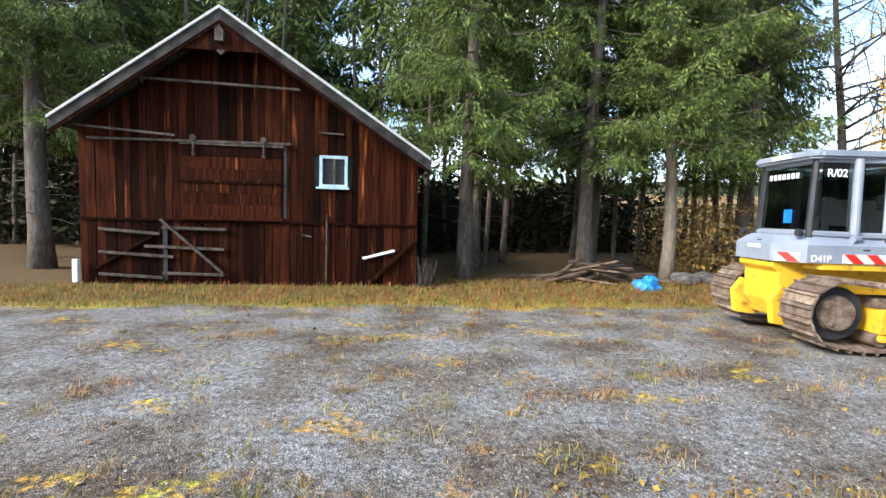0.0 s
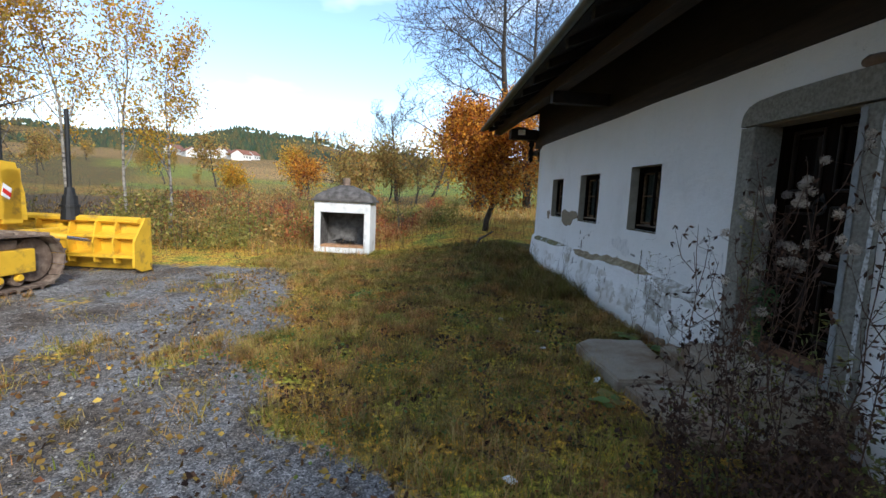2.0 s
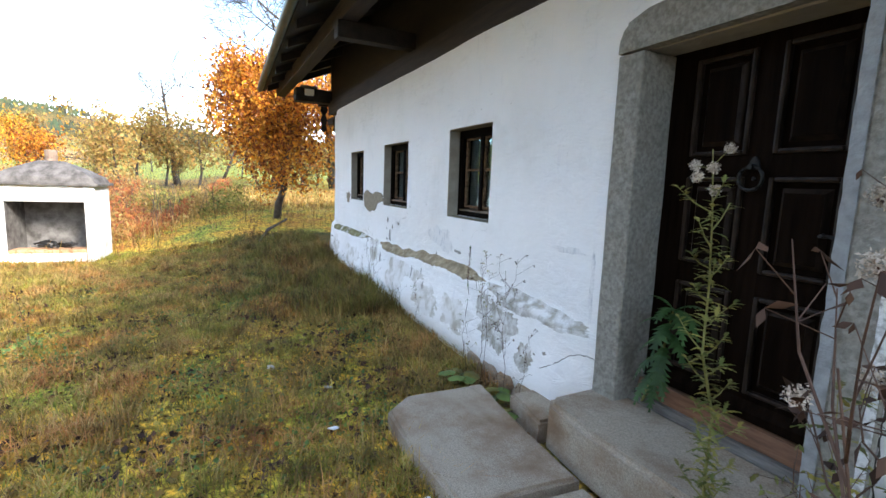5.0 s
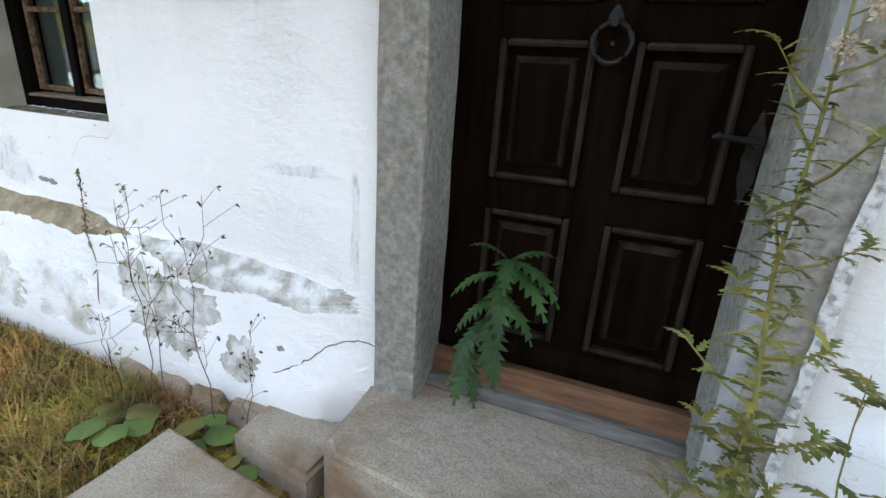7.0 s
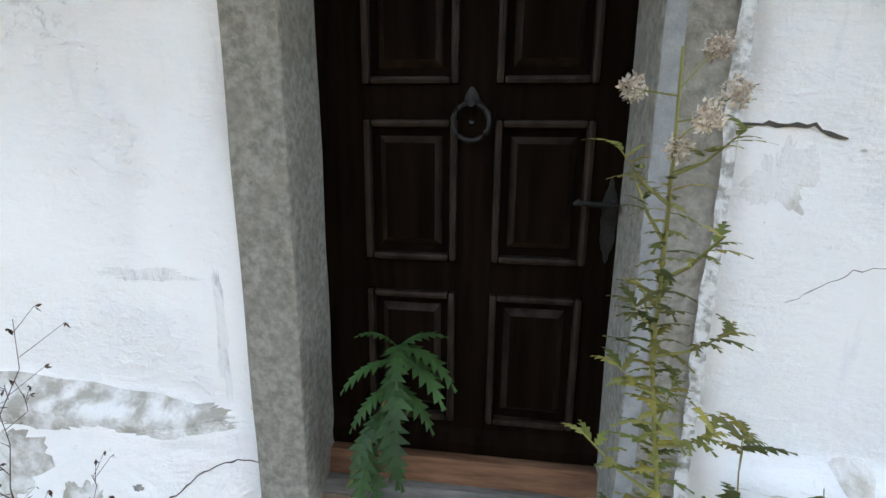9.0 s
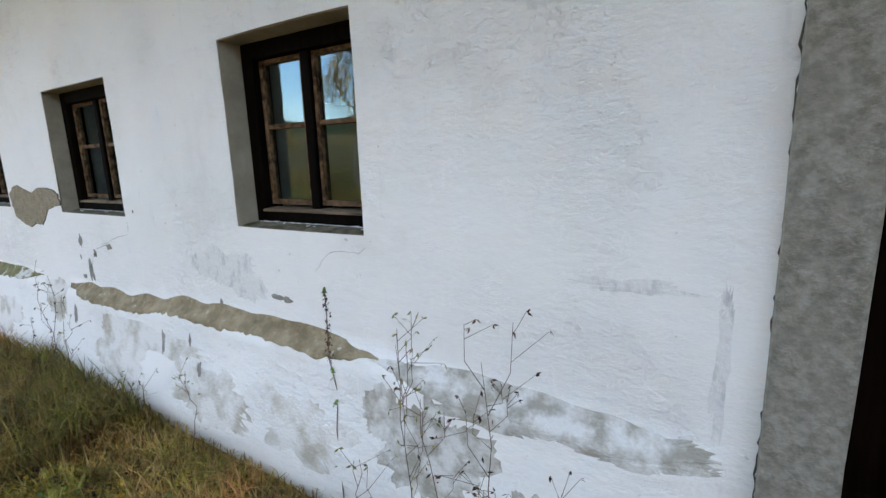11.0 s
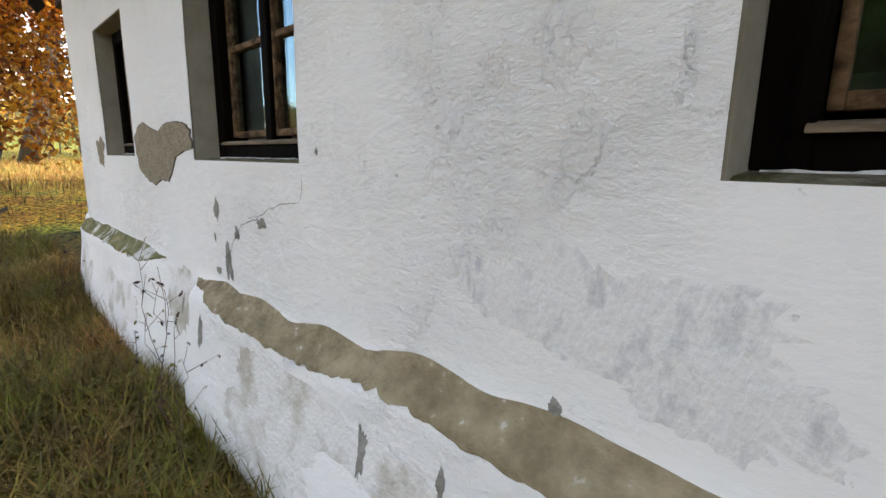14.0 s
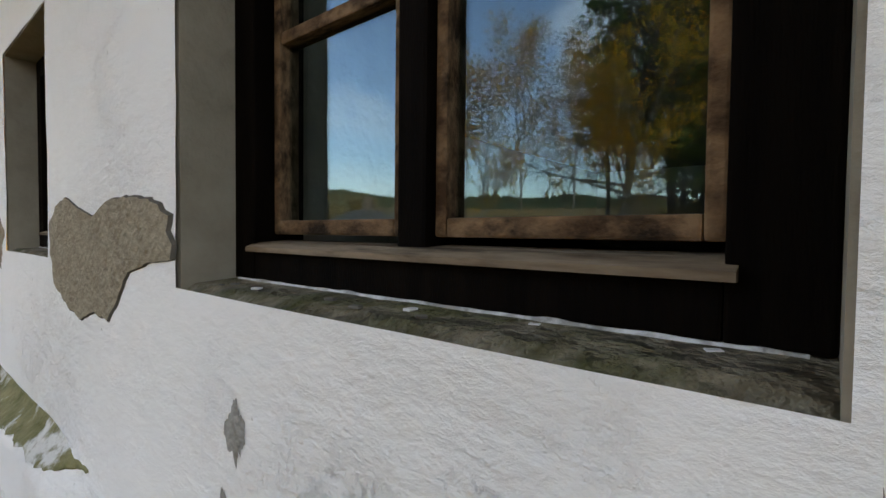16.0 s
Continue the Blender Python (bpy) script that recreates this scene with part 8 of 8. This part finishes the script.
def door_plants():
    leafy_weed("tall_weed", "tall yellow-green groundsel gone to white seed before the doorstep", (-1.06, 0.50, 0.12), (-0.985, 0.60, 1.74), 3, M_GSTEM, M_GREENLEAF, 0.064, 170, 0.12, 0.90, 26, 0.0075, 0.8, 4, 5, 0.17, 0.12)
    leafy_weed("green_weed", "green sow thistle growing beside the door jamb", (-1.36, 0.28, 0.10), (-1.30, 0.30, 1.02), 4, M_GSTEM, M_GREENLEAF, 0.10, 11, 0.3, 1.0, 3, 0.0045, 0.9, 5, 0, 0.2, 0.10)
    leafy_weed("green_weed", "green sow thistle growing from the wall foot", (-1.56, 0.22, 0.12), (-1.50, 0.28, 0.86), 5, M_GSTEM, M_GREENLEAF, 0.10, 9, 0.35, 1.0, 2, 0.004, 0.9, 5, 0, 0.2, 0.09)
    # dark thistle in the door corner, each leaf its own piece
    rng = np.random.default_rng(8)
    t = thing("thistle", "dark green thistle leaning out of the door corner", "weed")
    V, F = [], []
    pts = [Vector((-0.24, -0.10, 0.39)), Vector((-0.34, -0.06, 0.60)), Vector((-0.41, -0.03, 0.82)), Vector((-0.45, -0.01, 1.0))]
    tube(V, F, pts, [0.009, 0.008, 0.006, 0.004], 6)
    raw("stem", V, F, M_GSTEM, t)
    specs = [(1.0, (-1, 0.3, 0.25), 0.24), (1.0, (0.5, 0.3, 0.9), 0.15), (1.0, (-0.2, 0.9, 0.5), 0.2), (0.95, (-0.8, 0.6, 0.3), 0.25), (0.9, (0.9, 0.5, 0.3), 0.20), (0.85, (-0.3, 1, 0.1), 0.24), (0.75, (-1, 0.4, 0.0), 0.22), (0.7, (0.8, 0.7, 0.0), 0.18),
             (0.6, (-0.5, 0.9, -0.3), 0.26), (0.55, (0.5, 0.8, -0.3), 0.22), (0.45, (-0.8, 0.6, -0.3), 0.22), (0.35, (0.1, 1, -0.4), 0.22), (0.3, (-0.6, 0.8, -0.5), 0.2), (0.97, (-0.6, -0.1, 0.8), 0.18)]
    for s, w, L in specs:
        p, d = along(pts, s)
        LV, LF = [], []
        lobed(LV, LF, p, w, L, L * 0.22, 1.5, 8, rng)
        raw("leaf", LV, LF, M_DEEPLEAF, t)
    # burdock leaves by the slab
    for bx, by, k, s in ((1.0, 0.42, 6, 0.11), (0.66, 0.30, 4, 0.09), (0.40, 0.33, 3, 0.07), (-0.62, 1.32, 6, 0.10), (-1.9, 2.05, 4, 0.07), (-2.3, 1.75, 5, 0.06)):
        t = thing("burdock", "low broad green and yellow leaves growing by the slabs", "weed", None, "broad leaves by the slabs")
        for i in range(k):
            a = i * 6.28 / k + rng.uniform(-0.4, 0.4)
            b = Vector((bx, by, ground_z(bx, by) + 0.01))
            c = b + Vector((math.cos(a) * s * 0.7, math.sin(a) * s * 0.7, s * rng.uniform(0.5, 1.1)))
            V, F = [c], []
            n = 14
            R = s * rng.uniform(0.6, 0.95)
            tilt = rng.uniform(-0.3, 0.3)
            for q in range(n):
                w = 2 * math.pi * q / n
                rr = R * (0.75 + 0.25 * math.cos(w - a)) * (1 + 0.08 * rng.normal())
                V.append(c + Vector((math.cos(w) * rr, math.sin(w) * rr, -0.25 * rr + tilt * math.cos(w) * rr)))
            F = [(0, 1 + q, 1 + (q + 1) % n) for q in range(n)]
            tube(V, F, [b, c - Vector((0, 0, 0.004))], [0.004, 0.003], 4)
            raw("leaf", V, F, M_CLOVER if i % 4 else M_GREENLEAF, t)


door_plants()


def dry_plants():
    rng = np.random.default_rng(21)
    # the thicket before the house, right of the slabs
    spec = [(-1.80, 1.44, 1.40, 0.0, 0.17), (-1.90, 1.30, 1.28, 0.0, 0.17), (-1.72, 1.16, 1.60, 0.34, 0.15), (-1.80, 1.05, 1.68, 0.7, 0.14), (-1.78, 0.92, 1.70, 0.25, 0.18), (-1.92, 0.95, 1.64, 0.2, 0.2), (-2.02, 0.78, 1.92, 0.25, 0.24), (-2.2, 0.6, 1.75, 0.2, 0.25), (-1.85, 1.35, 1.1, 0.2, 0.2), (-2.5, 0.7, 1.5, 0.1, 0.25), (-2.3, 1.0, 1.25, 0.1, 0.22)]
    for i, (x, y, h, hd, sp) in enumerate(spec):
        dry_weed("withered_weed", "tall withered weed with white fluffy seed heads before the house" if hd > 0.22 else "tall withered brown weed with curled leaves before the house", (x, y, ground_z(x, y) - 0.02), h, 50 + i, sp, 13, 130, 0.033, hd, 0.005, "withered weeds before the door")
    for i in range(34):
        x, y = rng.uniform(-2.9, -1.42), rng.uniform(0.35, 1.62)
        if x > -1.55 and y > 1.2:
            continue
        dry_weed("withered_weed", "short withered dark brown weed before the house", (x, y, ground_z(x, y) - 0.02), rng.uniform(0.35, 0.85), 100 + i, 0.16, 8, 130, 0.036, 0.0, 0.004, "short withered weeds before the door", M_DRYWEED if i % 4 else M_GREENLEAF)
    for i, (x, y, h) in enumerate(((-2.28, 0.72, 1.25), (-2.42, 0.85, 1.1), (-2.6, 0.6, 1.2))):
        leafy_weed("green_weed", "green leafy weed standing before the house wall", (x, y, 0.0), (x + 0.05, y + 0.04, h), 70 + i, M_GSTEM, M_GREENLEAF, 0.085, 46, 0.3, 1.0, 7, 0.005, 0.9, 3, 0, 0.16, 0.14)
    # thin stalks along the wall
    for i, (x, y, h) in enumerate(((1.02, 0.24, 0.95), (0.66, 0.22, 0.95), (0.86, 0.26, 0.8), (2.5, 0.16, 0.5), (2.9, 0.2, 0.35), (3.62, 0.24, 0.72), (3.88, 0.26, 0.85), (3.74, 0.24, 0.9), (4.1, 0.26, 0.5), (1.2, 0.28, 0.5), (0.5, 0.2, 0.5), (6.0, 0.3, 0.5))):
        dry_weed("wall_weed", "thin dry weed stalk standing against the white wall", (x, y, ground_z(x, y) - 0.02), h, 200 + i, (0.07 if x < 2 else 0.035) if h > 0.64 else 0.03, 3 if i not in (0, 1) else 10, 10, 0.02, 0.0, 0.0028, "dry stalks along the wall", M_DRYWEED if i % 3 else M_GREENLEAF)
    for i, (x, y, h) in enumerate(((-0.9, 2.35, 0.42), (3.2, 3.6, 0.5), (4.6, 6.0, 0.35), (0.3, 1.9, 0.2), (11.2, 1.3, 1.0), (10.8, 2.0, 0.8), (11.6, 0.9, 0.9), (13.0, 1.4, 0.9))):
        dry_weed("lawn_weed", "single dark dry weed stalk in the lawn", (x, y, ground_z(x, y) - 0.02), h, 300 + i, 0.05, 5, 25, 0.03, 0.0, 0.0035, "dry stalks in the lawn")
    # a single nettle stalk close to the wall, seeds along it, one leaf at its top
    rn = np.random.default_rng(77)
    t = thing("nettle_stalk", "thin dry nettle stalk with one green leaf against the wall", "weed")
    pts = stem_line(1.40, 0.17, ground_z(1.4, 0.17), (1.522, 0.07, 1.07), rn, 0.03)
    V, F = [], []
    tube(V, F, pts, [0.0032 - 0.0002 * i for i in range(8)], 5)
    raw("stem", V, F, M_STEM, t)
    C = []
    for k in range(34):
        p, d = along(pts, rn.uniform(0.70, 0.97))
        C += [tuple(p + Vector(rn.normal(size=3)) * 0.006) for _ in range(4)]
    leaf_cloud("seed_head", C, 0.012, M_DRYWEED, t, rn, droop=0.8, narrow=0.6)
    for s0, w, L in ((1.0, (-0.3, 0.5, -0.7), 0.05), (0.98, (0.6, 0.4, -0.6), 0.035), (0.68, (-0.8, 0.5, -0.4), 0.05), (0.64, (0.7, 0.6, -0.3), 0.04), (0.55, (0.1, 1, -0.4), 0.05)):
        LV, LF = [], []
        lobed(LV, LF, along(pts, s0)[0], w, L * 0.75, L * 0.24, 0.8, 3, rn)
        raw("leaf", LV, LF, M_CLOVER, t)
    # small white scraps and stones in the grass
    for i, (x, y) in enumerate(((1.35, 1.35), (0.75, 1.45), (-0.4, 1.28), (-0.15, 1.22), (1.9, 1.7), (-1.6, 2.3))):
        bm = bmesh.new()
        bmesh.ops.create_icosphere(bm, subdivisions=2, radius=0.03)
        for v in bm.verts:
            v.co = Vector((v.co.x * 1.3, v.co.y, v.co.z * 0.35)) * (1 + 0.5 * noise.noise(v.co * 40 + Vector((i, 0, 0))))
        o = part("scrap", bm, M_WHITE if i % 2 else M_PEBBLE)
        o.matrix_world = pose(x, y, ground_z(x, y) + 0.03, 10, 15, i * 50)
        tagged(o, "small pale scrap lying in the grass", "litter", group="scraps in the grass")
    # rough foundation stones showing under the plaster
    for i, (x, y, w) in enumerate(((0.16, 0.10, 0.09), (0.36, 0.11, 0.10), (0.58, 0.10, 0.12), (0.82, 0.11, 0.10), (1.04, 0.10, 0.11), (1.28, 0.10, 0.10))):
        bm = bmesh.new()
        bmesh.ops.create_icosphere(bm, subdivisions=3, radius=1.0)
        for v in bm.verts:
            r = 1 + 0.25 * noise.noise(v.co * 1.4 + Vector((i * 3, 0, 0))) + 0.06 * noise.noise(v.co * 5)
            v.co = Vector((max(-0.8, min(0.8, v.co.x)) * w * 1.15, max(-0.7, min(0.75, v.co.y)) * 0.075, max(-0.7, min(0.7, v.co.z)) * 0.12)) * r
        o = part("foundation_stone", bm, M_STEP)
        o.matrix_world = pose(x, y, ground_z(x, y) + 0.045, 0, 8 * math.sin(i * 2), 5 * math.cos(i))
        tagged(o, "rough grey foundation stone under the plastered wall", "stone", group="foundation stones at the wall foot")
    # a rotten pole lying in the far grass
    V, F = [], []
    tube(V, F, [Vector((8.6, 1.2, ground_z(8.6, 1.2) + 0.05)), Vector((9.8, 0.9, ground_z(9.8, 0.9) + 0.06)), Vector((11.0, 0.3, ground_z(11, 0.3) + 0.06))], [0.03, 0.035, 0.025], 7)
    tagged(raw("rotten_pole", V, F, M_BARNGREY), "thin rotten pole lying in the grass near the oak", "pole")


dry_plants()
